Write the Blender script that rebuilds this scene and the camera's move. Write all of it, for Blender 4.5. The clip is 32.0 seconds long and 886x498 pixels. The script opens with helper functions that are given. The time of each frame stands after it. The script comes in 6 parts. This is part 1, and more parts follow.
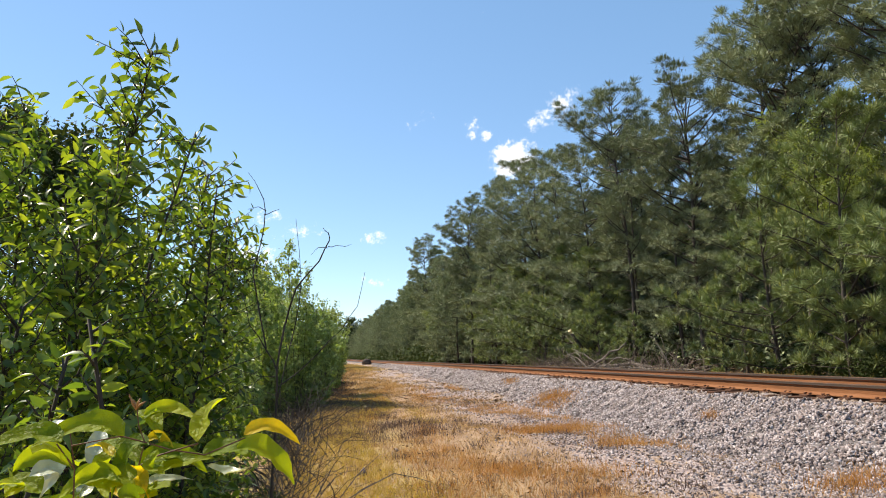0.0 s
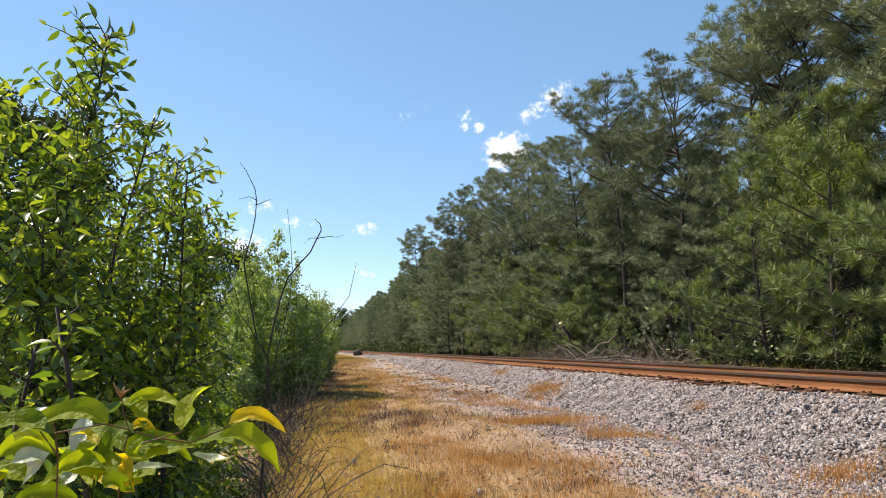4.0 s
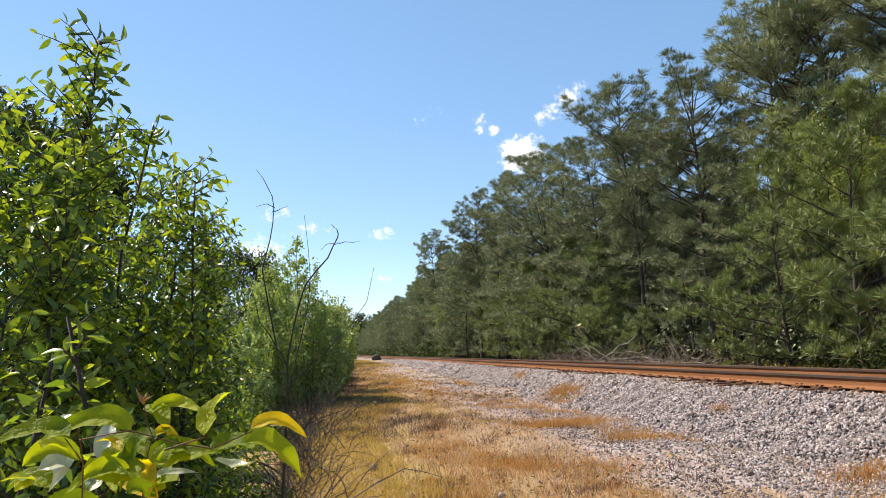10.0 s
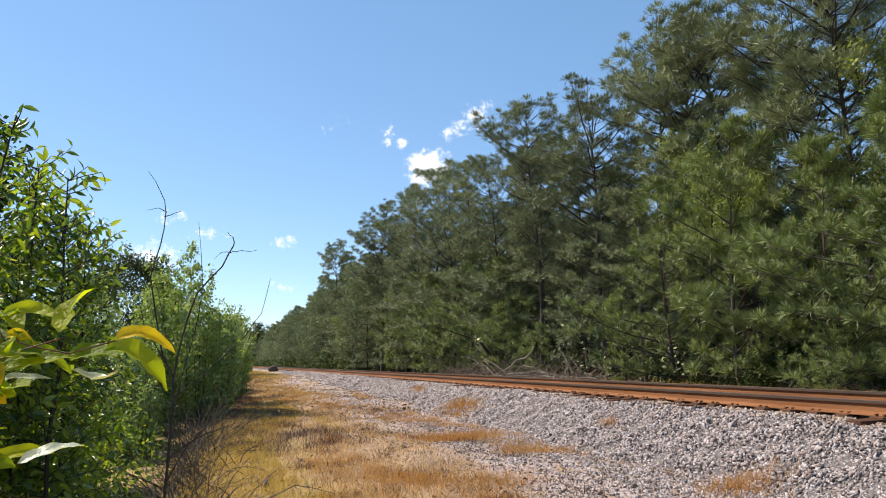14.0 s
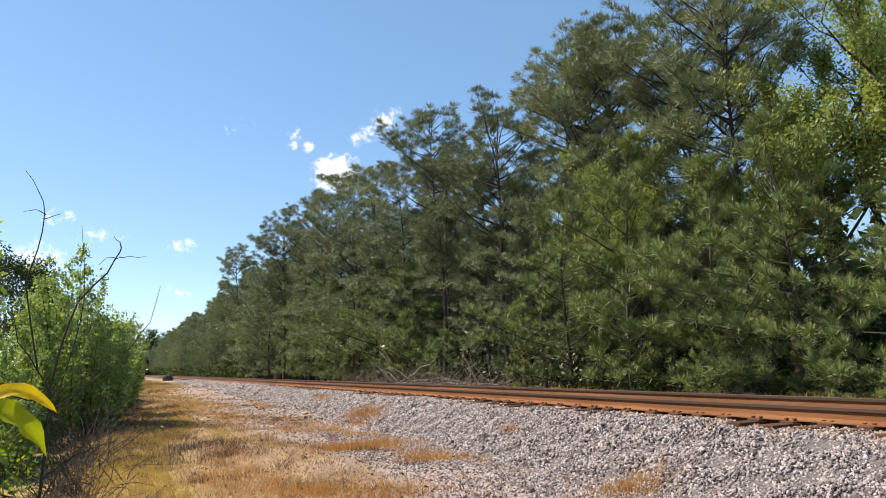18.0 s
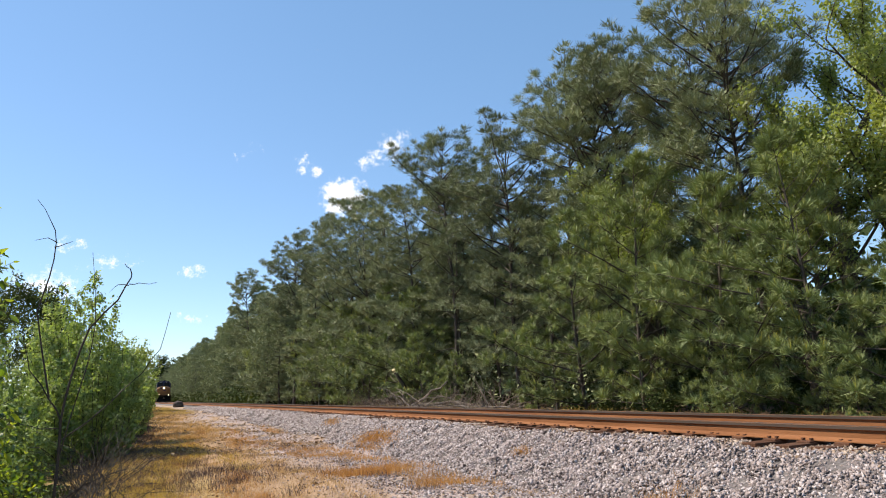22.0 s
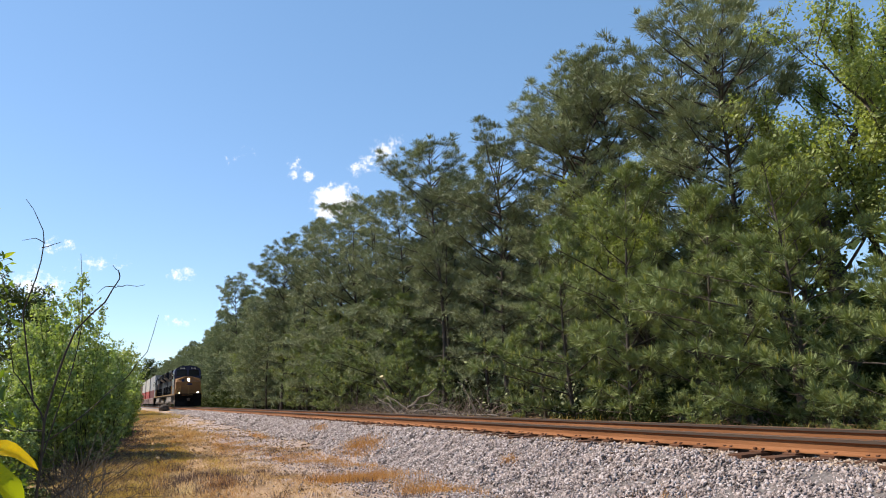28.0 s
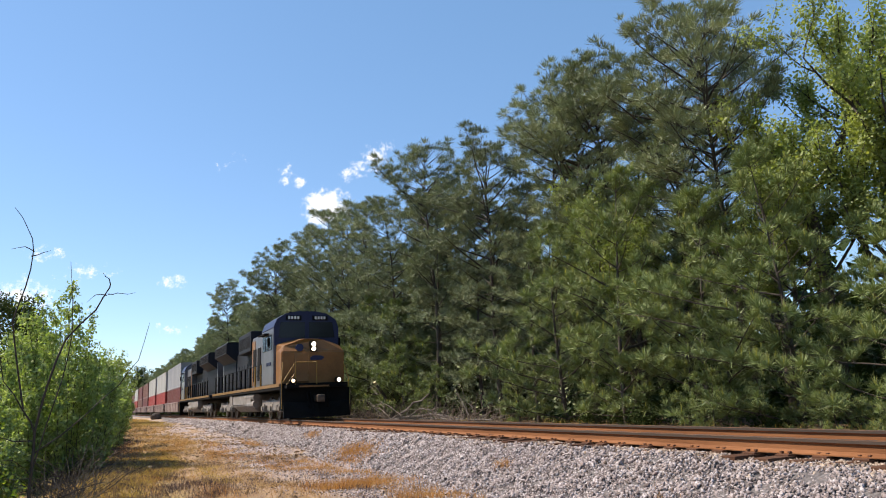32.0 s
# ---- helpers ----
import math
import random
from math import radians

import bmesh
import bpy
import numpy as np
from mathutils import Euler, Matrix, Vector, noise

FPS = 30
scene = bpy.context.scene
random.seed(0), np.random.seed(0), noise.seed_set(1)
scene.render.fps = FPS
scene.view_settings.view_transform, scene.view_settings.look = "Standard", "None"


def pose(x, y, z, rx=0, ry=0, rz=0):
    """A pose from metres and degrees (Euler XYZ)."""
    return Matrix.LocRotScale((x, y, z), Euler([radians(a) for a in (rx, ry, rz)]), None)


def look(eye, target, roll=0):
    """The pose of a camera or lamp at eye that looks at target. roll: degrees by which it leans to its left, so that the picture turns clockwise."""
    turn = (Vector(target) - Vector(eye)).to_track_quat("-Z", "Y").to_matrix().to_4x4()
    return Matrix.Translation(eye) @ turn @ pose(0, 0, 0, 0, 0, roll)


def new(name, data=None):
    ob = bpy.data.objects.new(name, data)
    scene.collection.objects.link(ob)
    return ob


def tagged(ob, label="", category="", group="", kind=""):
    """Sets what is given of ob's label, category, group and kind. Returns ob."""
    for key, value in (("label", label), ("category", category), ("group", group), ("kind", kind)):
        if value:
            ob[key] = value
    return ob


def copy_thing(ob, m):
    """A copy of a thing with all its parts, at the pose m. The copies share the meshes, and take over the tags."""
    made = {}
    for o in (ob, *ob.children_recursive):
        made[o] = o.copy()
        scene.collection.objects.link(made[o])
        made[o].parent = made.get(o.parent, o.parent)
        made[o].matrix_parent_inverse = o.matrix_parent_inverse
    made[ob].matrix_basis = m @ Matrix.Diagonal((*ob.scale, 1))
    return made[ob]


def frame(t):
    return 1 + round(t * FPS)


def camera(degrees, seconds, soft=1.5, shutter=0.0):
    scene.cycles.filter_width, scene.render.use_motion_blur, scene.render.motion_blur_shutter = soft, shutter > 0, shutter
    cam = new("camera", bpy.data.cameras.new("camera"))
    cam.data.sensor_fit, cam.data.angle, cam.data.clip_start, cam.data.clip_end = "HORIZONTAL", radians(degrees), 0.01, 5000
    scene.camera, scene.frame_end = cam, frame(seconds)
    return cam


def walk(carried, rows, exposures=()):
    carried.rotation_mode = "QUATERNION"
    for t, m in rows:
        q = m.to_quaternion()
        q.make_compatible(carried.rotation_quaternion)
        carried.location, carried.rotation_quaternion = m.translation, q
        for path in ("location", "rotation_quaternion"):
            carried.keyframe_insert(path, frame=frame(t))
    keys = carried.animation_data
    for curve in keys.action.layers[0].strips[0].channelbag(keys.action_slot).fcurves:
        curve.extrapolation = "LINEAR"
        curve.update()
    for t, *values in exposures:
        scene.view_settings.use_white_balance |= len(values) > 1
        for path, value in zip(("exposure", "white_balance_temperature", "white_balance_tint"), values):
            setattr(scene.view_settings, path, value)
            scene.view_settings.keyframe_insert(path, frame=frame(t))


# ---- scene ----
# World: y runs along the track towards the far end, x to the right of it, ground by the camera at z = 0.
EYE = (0.0, 0.0, 1.5)
CAM = [
    (0, -9.99, 8.56, 1.96), (0.5, -10.22, 8.14, 1.99), (1, -9.65, 7.82, 1.23), (1.5, -10.19, 7.62, 1.61), (2, -10.83, 7.79, 1.79),
    (2.5, -10.70, 7.96, 1.60), (3, -10.73, 7.88, 1.61), (3.5, -10.76, 7.74, 1.58), (5.5, -10.58, 8.39, 2.13), (6, -11.41, 7.32, 3.06),
    (6.5, -11.96, 6.38, 3.14), (7, -12.35, 7.08, 1.93), (7.5, -12.55, 8.25, 1.59), (8, -11.94, 8.20, 0.52), (8.5, -11.84, 8.35, 0.96),
    (9, -10.42, 8.91, 1.78), (9.5, -9.60, 9.03, 2.29), (10, -9.22, 8.20, 2.41), (10.5, -9.38, 8.08, 2.11), (11, -10.17, 7.99, 1.97),
    (11.5, -10.35, 8.00, 1.26), (12, -10.46, 8.40, 1.28), (12.5, -10.13, 8.52, 1.55), (13, -11.43, 8.97, 1.36),
    (13.5, -15.06, 8.86, 1.47), (15.5, -19.68, 9.50, 2.08), (16, -22.19, 9.68, 2.43), (16.5, -24.77, 9.69, 1.99),
    (17, -25.15, 9.42, 2.41), (17.5, -25.10, 9.33, 2.19), (18, -25.01, 9.24, 1.96), (18.5, -25.34, 9.97, 1.84),
    (19, -25.34, 10.83, 2.23), (19.5, -24.72, 10.92, 2.41), (20, -24.27, 10.98, 2.12), (20.5, -23.88, 10.93, 2.40),
    (21, -23.95, 11.09, 2.30), (21.5, -24.02, 11.20, 2.21), (22, -24.15, 11.10, 2.67), (22.5, -24.13, 11.00, 2.65),
    (23, -24.01, 10.82, 2.22), (23.5, -23.80, 10.75, 2.16), (24, -23.75, 10.62, 2.26), (24.5, -23.69, 10.76, 2.32),
    (25, -23.66, 10.83, 2.07), (25.5, -24.14, 10.46, 1.90), (27.5, -24.76, 10.78, 2.23), (28, -25.10, 11.64, 1.89),
    (28.5, -25.43, 12.10, 2.14), (29, -25.71, 12.22, 2.05), (29.5, -25.98, 12.62, 2.12), (30, -25.85, 12.69, 2.16),
    (30.5, -25.15, 12.38, 2.07), (31, -25.10, 12.18, 2.55), (31.5, -25.33, 12.10, 2.24), (32, -25.63, 12.02, 2.52),

]
cam = camera(64.87, 32.0, soft=1.0)


def eye(t):
    """The holder's small step as the camera turns to the right."""
    s = min(1.0, max(0.0, (t - 12.5) / 3.5))
    s = s * s * (3 - 2 * s)
    return EYE[0] + 0.05 * s, EYE[1], EYE[2] + 0.025 * s


walk(cam, [(t, pose(*eye(t), 90 + pitch, roll, yaw)) for t, yaw, pitch, roll in CAM],
     [(0, 0.66, 7150, 12), (6, 0.61, 7150, 12), (7.5, 0.61, 7150, 12), (9.5, 0.69, 7200, 13), (12.5, 0.66, 7100, 12), (15.5, 0.54, 6850, 12), (17, 0.61, 7100, 12), (18, 0.64, 7100, 12), (20, 0.60, 7000, 13), (24, 0.60, 7000, 13), (32, 0.58, 6900, 14)])

# ---- world, sun, exposure ----
SUN_AZ, SUN_EL = -54.0, 50.0          # degrees: left of the track's direction, above the horizon
CLOUDS = [  # azimuth, elevation, half width and half height in degrees, weight
    (16.5, 15.6, 1.9, 1.4, 0.95), (16.4, 16.6, 0.9, 0.8, 0.62), (18.7, 18.3, 1.3, 0.7, 0.6), (19.6, 18.9, 1.5, 0.6, 0.6), (20.6, 19.9, 1.1, 0.9, 0.62), (21.6, 20.6, 0.9, 0.6, 0.5),
    (13.3, 18.6, 0.9, 0.6, 0.52), (13.0, 17.7, 0.7, 0.45, 0.55), (14.2, 17.6, 0.6, 0.5, 0.62), (4.9, 9.5, 1.2, 0.6, 0.6), (-4.6, 11.4, 1.9, 0.6, 0.5), (-2.2, 9.6, 1.4, 0.6, 0.42),
    (-5.6, 8.2, 2.4, 1.3, 0.66), (-1.0, 10.2, 1.6, 0.7, 0.45), (4.6, 6.0, 1.7, 0.45, 0.44), (8.0, 18.6, 1.0, 0.6, 0.38), (9.2, 19.2, 0.8, 0.6, 0.34),
]


def world_sky():
    world = bpy.data.worlds.new("sky")
    scene.world = world
    world.use_nodes = True
    nt = world.node_tree
    nt.nodes.clear()
    n, l = nt.nodes.new, nt.links.new
    sky = n("ShaderNodeTexSky")
    sky.sky_type = "NISHITA"
    sky.sun_disc = False
    sky.sun_elevation = radians(SUN_EL)
    sky.sun_rotation = radians(SUN_AZ)
    sky.air_density, sky.dust_density, sky.ozone_density = 0.85, 0.02, 3.0
    geo = n("ShaderNodeTexCoord")
    direction = geo.outputs["Generated"]
    rough = n("ShaderNodeTexNoise")
    rough.inputs["Scale"].default_value = 70.0
    rough.inputs["Detail"].default_value = 7.0
    rough.inputs["Roughness"].default_value = 0.72
    l(direction, rough.inputs["Vector"])
    total = None
    for az, el, wide, high, weight in CLOUDS:
        a, e = radians(az), radians(el)
        middle = Vector((math.sin(a) * math.cos(e), math.cos(a) * math.cos(e), math.sin(e)))
        right = Vector((math.cos(a), -math.sin(a), 0.0))
        up = right.cross(middle)
        offsets = []
        for axis, half in ((right, wide), (up, high)):
            dot = n("ShaderNodeVectorMath")
            dot.operation = "DOT_PRODUCT"
            l(direction, dot.inputs[0])
            dot.inputs[1].default_value = axis / math.sin(radians(half))
            shift = n("ShaderNodeMath")
            shift.operation = "SUBTRACT"
            l(dot.outputs["Value"], shift.inputs[0])
            shift.inputs[1].default_value = middle.dot(axis) / math.sin(radians(half))
            square = n("ShaderNodeMath")
            square.operation = "MULTIPLY"
            l(shift.outputs[0], square.inputs[0])
            l(shift.outputs[0], square.inputs[1])
            offsets.append(square)
        both = n("ShaderNodeMath")
        l(offsets[0].outputs[0], both.inputs[0])
        l(offsets[1].outputs[0], both.inputs[1])
        fall = n("ShaderNodeMapRange")
        l(both.outputs[0], fall.inputs["Value"])
        fall.inputs["From Min"].default_value, fall.inputs["From Max"].default_value = 0.0, 2.2
        fall.inputs["To Min"].default_value, fall.inputs["To Max"].default_value = weight + 0.12, 0.0
        ahead = n("ShaderNodeVectorMath")
        ahead.operation = "DOT_PRODUCT"
        l(direction, ahead.inputs[0])
        ahead.inputs[1].default_value = middle
        front = n("ShaderNodeMath")
        front.operation = "GREATER_THAN"
        l(ahead.outputs["Value"], front.inputs[0])
        front.inputs[1].default_value = 0.5
        keep = n("ShaderNodeMath")
        keep.operation = "MULTIPLY"
        l(fall.outputs[0], keep.inputs[0])
        l(front.outputs[0], keep.inputs[1])
        if total is None:
            total = keep
        else:
            most = n("ShaderNodeMath")
            most.operation = "MAXIMUM"
            l(total.outputs[0], most.inputs[0])
            l(keep.outputs[0], most.inputs[1])
            total = most
    soft = n("ShaderNodeMath")
    soft.operation = "ADD"
    l(total.outputs[0], soft.inputs[0])
    ragged = n("ShaderNodeMath")
    ragged.operation = "MULTIPLY_ADD"
    l(rough.outputs["Fac"], ragged.inputs[0])
    ragged.inputs[1].default_value, ragged.inputs[2].default_value = 2.2, -0.6
    l(ragged.outputs[0], soft.inputs[1])
    cover = n("ShaderNodeMapRange")
    cover.interpolation_type = "SMOOTHSTEP"
    l(soft.outputs[0], cover.inputs["Value"])
    cover.inputs["From Min"].default_value, cover.inputs["From Max"].default_value = 0.95, 1.5
    mix = n("ShaderNodeMix")
    mix.data_type = "RGBA"
    l(cover.outputs[0], mix.inputs["Factor"])
    # A flat blue mixed in, which evens out the sky's brightness.
    flat_blue = n("ShaderNodeMix")
    flat_blue.data_type = "RGBA"
    flat_blue.inputs["Factor"].default_value = 0.35
    l(sky.outputs[0], flat_blue.inputs["A"])
    flat_blue.inputs["B"].default_value = (0.8, 2.25, 4.1, 1)
    l(flat_blue.outputs["Result"], mix.inputs["A"])
    mix.inputs["B"].default_value = (5.6, 5.9, 6.4, 1)
    back = n("ShaderNodeBackground")
    back.inputs["Strength"].default_value = 0.145
    l(mix.outputs["Result"], back.inputs["Color"])
    out = n("ShaderNodeOutputWorld")
    l(back.outputs[0], out.inputs["Surface"])


def sun_lamp():
    data = bpy.data.lights.new("sun", "SUN")
    data.energy, data.angle, data.color = 5.0, radians(0.53), (1.0, 0.93, 0.82)
    a, e = radians(SUN_AZ), radians(SUN_EL)
    way = Vector((math.sin(a) * math.cos(e), math.cos(a) * math.cos(e), math.sin(e)))
    ob = new("sun", data)
    ob.matrix_world = look(way * 100, (0, 0, 0))


world_sky()
sun_lamp()

# ---- materials ----


def material(name, colours, scale=6.0, rough=0.8, metal=0.0, bump=0.0, bump_scale=60.0, fine=0.25, island=0.0, through_light=0.0,
             spec=0.4, stretch=(1, 1, 1), coords="Object", coat=0.0, object_random=0.0, tint=(2.3, 2.0, 0.75)):
    """A surface whose colour wanders between the given colours at two scales, with a fine relief."""
    mat = bpy.data.materials.new(name)
    mat.use_nodes = True
    nt = mat.node_tree
    n, l = nt.nodes.new, nt.links.new
    shader = nt.nodes["Principled BSDF"]
    coord = n("ShaderNodeTexCoord")
    place = n("ShaderNodeMapping")
    place.inputs["Scale"].default_value = stretch
    l(coord.outputs[coords], place.inputs["Vector"])
    big = n("ShaderNodeTexNoise")
    big.inputs["Scale"].default_value, big.inputs["Detail"].default_value = scale, 5.0
    small = n("ShaderNodeTexNoise")
    small.inputs["Scale"].default_value, small.inputs["Detail"].default_value = scale * 9.0, 4.0
    l(place.outputs[0], big.inputs["Vector"])
    l(place.outputs[0], small.inputs["Vector"])
    blend = n("ShaderNodeMix")
    blend.inputs["Factor"].default_value = fine
    l(big.outputs["Fac"], blend.inputs["A"])
    l(small.outputs["Fac"], blend.inputs["B"])
    value = blend.outputs["Result"]
    for amount, source in ((island, "ShaderNodeNewGeometry"), (object_random, "ShaderNodeObjectInfo")):
        if amount:
            each = n(source)
            more = n("ShaderNodeMix")
            more.inputs["Factor"].default_value = amount
            l(value, more.inputs["A"])
            l(each.outputs["Random Per Island" if source == "ShaderNodeNewGeometry" else "Random"], more.inputs["B"])
            value = more.outputs["Result"]
    ramp = n("ShaderNodeValToRGB")
    lo, hi = (0.08, 0.92) if island or object_random else (0.3, 0.7)
    els = ramp.color_ramp.elements
    while len(els) < len(colours):
        els.new(0.5)
    for i, c in enumerate(colours):
        els[i].position = lo + (hi - lo) * i / max(1, len(colours) - 1)
        els[i].color = (*c, 1)
    l(value, ramp.inputs["Fac"])
    l(ramp.outputs[0], shader.inputs["Base Color"])
    shader.inputs["Roughness"].default_value = rough
    shader.inputs["Metallic"].default_value = metal
    shader.inputs["Specular IOR Level"].default_value = spec
    shader.inputs["Coat Weight"].default_value = coat
    if bump:
        relief = n("ShaderNodeTexNoise")
        relief.inputs["Scale"].default_value, relief.inputs["Detail"].default_value = bump_scale, 6.0
        l(place.outputs[0], relief.inputs["Vector"])
        node = n("ShaderNodeBump")
        node.inputs["Strength"].default_value, node.inputs["Distance"].default_value = bump, 0.02
        l(relief.outputs["Fac"], node.inputs["Height"])
        l(node.outputs[0], shader.inputs["Normal"])
    if through_light:
        leaf = n("ShaderNodeBsdfTranslucent")
        shade = n("ShaderNodeMix")
        shade.data_type, shade.blend_type = "RGBA", "MULTIPLY"
        shade.inputs["Factor"].default_value = 1.0
        l(ramp.outputs[0], shade.inputs["A"])
        shade.inputs["B"].default_value = (*tint, 1)
        l(shade.outputs["Result"], leaf.inputs["Color"])
        add = n("ShaderNodeMixShader")
        add.inputs["Fac"].default_value = through_light
        l(shader.outputs[0], add.inputs[1])
        l(leaf.outputs[0], add.inputs[2])
        l(add.outputs[0], nt.nodes["Material Output"].inputs["Surface"])
    return mat


def glow(name, colour, strength):
    mat = bpy.data.materials.new(name)
    mat.use_nodes = True
    shader = mat.node_tree.nodes["Principled BSDF"]
    shader.inputs["Base Color"].default_value = (*colour, 1)
    shader.inputs["Emission Color"].default_value = (*colour, 1)
    shader.inputs["Emission Strength"].default_value = strength
    return mat


# Needle colours: low tones stand in for crown shade, high tones for sun.
PINE = material("pine_needles", [(0.038, 0.064, 0.024), (0.175, 0.222, 0.08), (0.41, 0.455, 0.17)], 1.3, 0.5, island=0.2, object_random=0.12, through_light=0.07, tint=(1.5, 1.6, 0.7), spec=0.35)
PINE_TIP = material("pine_new_growth", [(0.23, 0.26, 0.08), (0.36, 0.37, 0.13)], 0.7, 0.6, island=0.5, object_random=0.28, through_light=0.3, spec=0.3)
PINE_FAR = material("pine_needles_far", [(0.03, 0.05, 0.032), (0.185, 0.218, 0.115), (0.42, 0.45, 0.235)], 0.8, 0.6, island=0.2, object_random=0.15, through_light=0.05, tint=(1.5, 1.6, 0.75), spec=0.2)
# Tall pines: a deeper low tone, for crowns that shade themselves.
PINE_TALL = material("tall_pine_needles", [(0.03, 0.048, 0.034), (0.195, 0.225, 0.125), (0.45, 0.48, 0.265)], 1.0, 0.55, island=0.2, object_random=0.15, through_light=0.05, tint=(1.5, 1.6, 0.75), spec=0.28)
BROAD = material("broad_leaves", [(0.09, 0.125, 0.042), (0.19, 0.235, 0.075), (0.34, 0.38, 0.13)], 0.6, 0.5, island=0.45, object_random=0.2, through_light=0.38, tint=(1.7, 1.7, 0.7))
# Dark trees' leaf colour, lowered further to put in the wood's deep shade.
BROAD_DARK_SHADED = material("dark_shaded_broad_leaves", [(0.018, 0.034, 0.011), (0.038, 0.058, 0.018), (0.075, 0.10, 0.03)], 0.6, 0.7, island=0.5, object_random=0.2, through_light=0.12, spec=0.1)
CHERRY = material("cherry_leaves", [(0.02, 0.046, 0.012), (0.085, 0.148, 0.028), (0.28, 0.345, 0.052)], 1.2, 0.35, island=0.62, through_light=0.42, tint=(2.3, 2.1, 0.6), spec=0.45)
SHRUB = material("shrub_leaves", [(0.095, 0.14, 0.052), (0.215, 0.28, 0.103), (0.39, 0.45, 0.21)], 1.0, 0.5, island=0.5, through_light=0.38, tint=(1.6, 1.7, 0.65), spec=0.35)
BIG_LEAF = material("big_leaf", [(0.07, 0.13, 0.008), (0.17, 0.24, 0.012), (0.30, 0.36, 0.018)], 14.0, 0.5, island=0.0, object_random=0.6, through_light=0.5, bump=0.5, bump_scale=110.0, spec=0.2)
YELLOW_LEAF = material("yellow_leaf", [(0.44, 0.32, 0.012), (0.48, 0.38, 0.016), (0.30, 0.27, 0.016)], 22.0, 0.45, through_light=0.45, bump=0.5, bump_scale=110.0, spec=0.3)
PALE_LEAF = material("pale_leaf_underside", [(0.30, 0.35, 0.26), (0.42, 0.46, 0.38)], 14.0, 0.32, through_light=0.2, bump=0.25, bump_scale=90.0, spec=0.5)
RED_STEM = material("red_stem", [(0.10, 0.035, 0.018), (0.18, 0.08, 0.03)], 30.0, 0.6)
BARK = material("bark", [(0.028, 0.021, 0.017), (0.06, 0.047, 0.038), (0.095, 0.077, 0.065)], 8.0, 0.9, bump=0.8, bump_scale=30.0, stretch=(1, 1, 0.25))
TWIG = material("dark_twig", [(0.022, 0.017, 0.014), (0.05, 0.041, 0.033)], 12.0, 0.85)
DEAD = material("dead_twig", [(0.05, 0.035, 0.026), (0.13, 0.095, 0.072), (0.25, 0.205, 0.165)], 3.0, 0.9, island=0.5)
LOG = material("grey_log", [(0.07, 0.058, 0.048), (0.14, 0.12, 0.105), (0.22, 0.195, 0.175)], 5.0, 0.9, bump=0.6, bump_scale=40.0, stretch=(1, 1, 0.3))
CUT = material("fresh_cut_wood", [(0.5, 0.40, 0.22), (0.62, 0.52, 0.32)], 20.0, 0.8)
RUST = material("rusty_rail", [(0.14, 0.054, 0.02), (0.215, 0.088, 0.034), (0.27, 0.12, 0.052)], 3.0, 0.8, bump=0.3, bump_scale=40.0, stretch=(1, 0.15, 1), spec=0.25)
RAILTOP = material("worn_rail_top", [(0.13, 0.10, 0.085), (0.22, 0.19, 0.17)], 8.0, 0.4, metal=0.7, stretch=(1, 0.05, 1))
TIE = material("creosoted_tie", [(0.045, 0.02, 0.012), (0.085, 0.042, 0.026), (0.13, 0.075, 0.05)], 3.0, 0.9, bump=0.7, bump_scale=30.0, stretch=(0.2, 2, 2), object_random=0.3, spec=0.1)
IRON = material("rusty_iron", [(0.07, 0.028, 0.014), (0.13, 0.055, 0.026)], 20.0, 0.8)
STONE = material("ballast_stone", [(0.08, 0.064, 0.06), (0.18, 0.146, 0.138), (0.27, 0.222, 0.212), (0.34, 0.292, 0.284), (0.45, 0.41, 0.41)], 8.0, 0.85, island=0.85, bump=0.4, bump_scale=60.0)
STONE_BROWN = material("rust_stained_stone", [(0.06, 0.04, 0.028), (0.20, 0.14, 0.10), (0.32, 0.24, 0.18), (0.42, 0.35, 0.29)], 8.0, 0.85, island=0.8, bump=0.4, bump_scale=60.0)
STONE_ONE = material("ballast_stone_single", [(0.045, 0.033, 0.03), (0.17, 0.132, 0.124), (0.27, 0.212, 0.197), (0.33, 0.28, 0.27), (0.42, 0.38, 0.378)], 8.0, 0.85, object_random=0.8, bump=0.4, bump_scale=60.0)
DRY = material("dry_grass", [(0.25, 0.12, 0.04), (0.42, 0.225, 0.075), (0.50, 0.31, 0.12)], 0.5, 0.8, island=0.5, through_light=0.3, tint=(1.6, 1.3, 0.7))
STRAW = material("straw_grass", [(0.26, 0.16, 0.07), (0.44, 0.29, 0.14), (0.55, 0.40, 0.22)], 0.6, 0.8, island=0.5, through_light=0.3, tint=(1.6, 1.4, 0.8))
GREEN = material("green_grass", [(0.24, 0.18, 0.045), (0.38, 0.285, 0.075), (0.50, 0.385, 0.13)], 0.7, 0.75, island=0.5, through_light=0.35, tint=(1.7, 1.5, 0.7))
YELLOW = material("yellow_grass", [(0.26, 0.18, 0.07), (0.40, 0.29, 0.11), (0.50, 0.38, 0.17)], 0.4, 0.8, island=0.5, through_light=0.3, tint=(1.6, 1.4, 0.7))
BROWN = material("brown_weeds", [(0.06, 0.035, 0.03), (0.12, 0.075, 0.062), (0.20, 0.135, 0.11)], 0.8, 0.85, island=0.6)

# ---- mesh tools ----


def part(name, bm, mat, parent=None, label=""):
    """Links a bmesh as one mesh object."""
    me = bpy.data.meshes.new(name)
    bm.to_mesh(me)
    bm.free()
    return link(name, me, mat, parent, label)


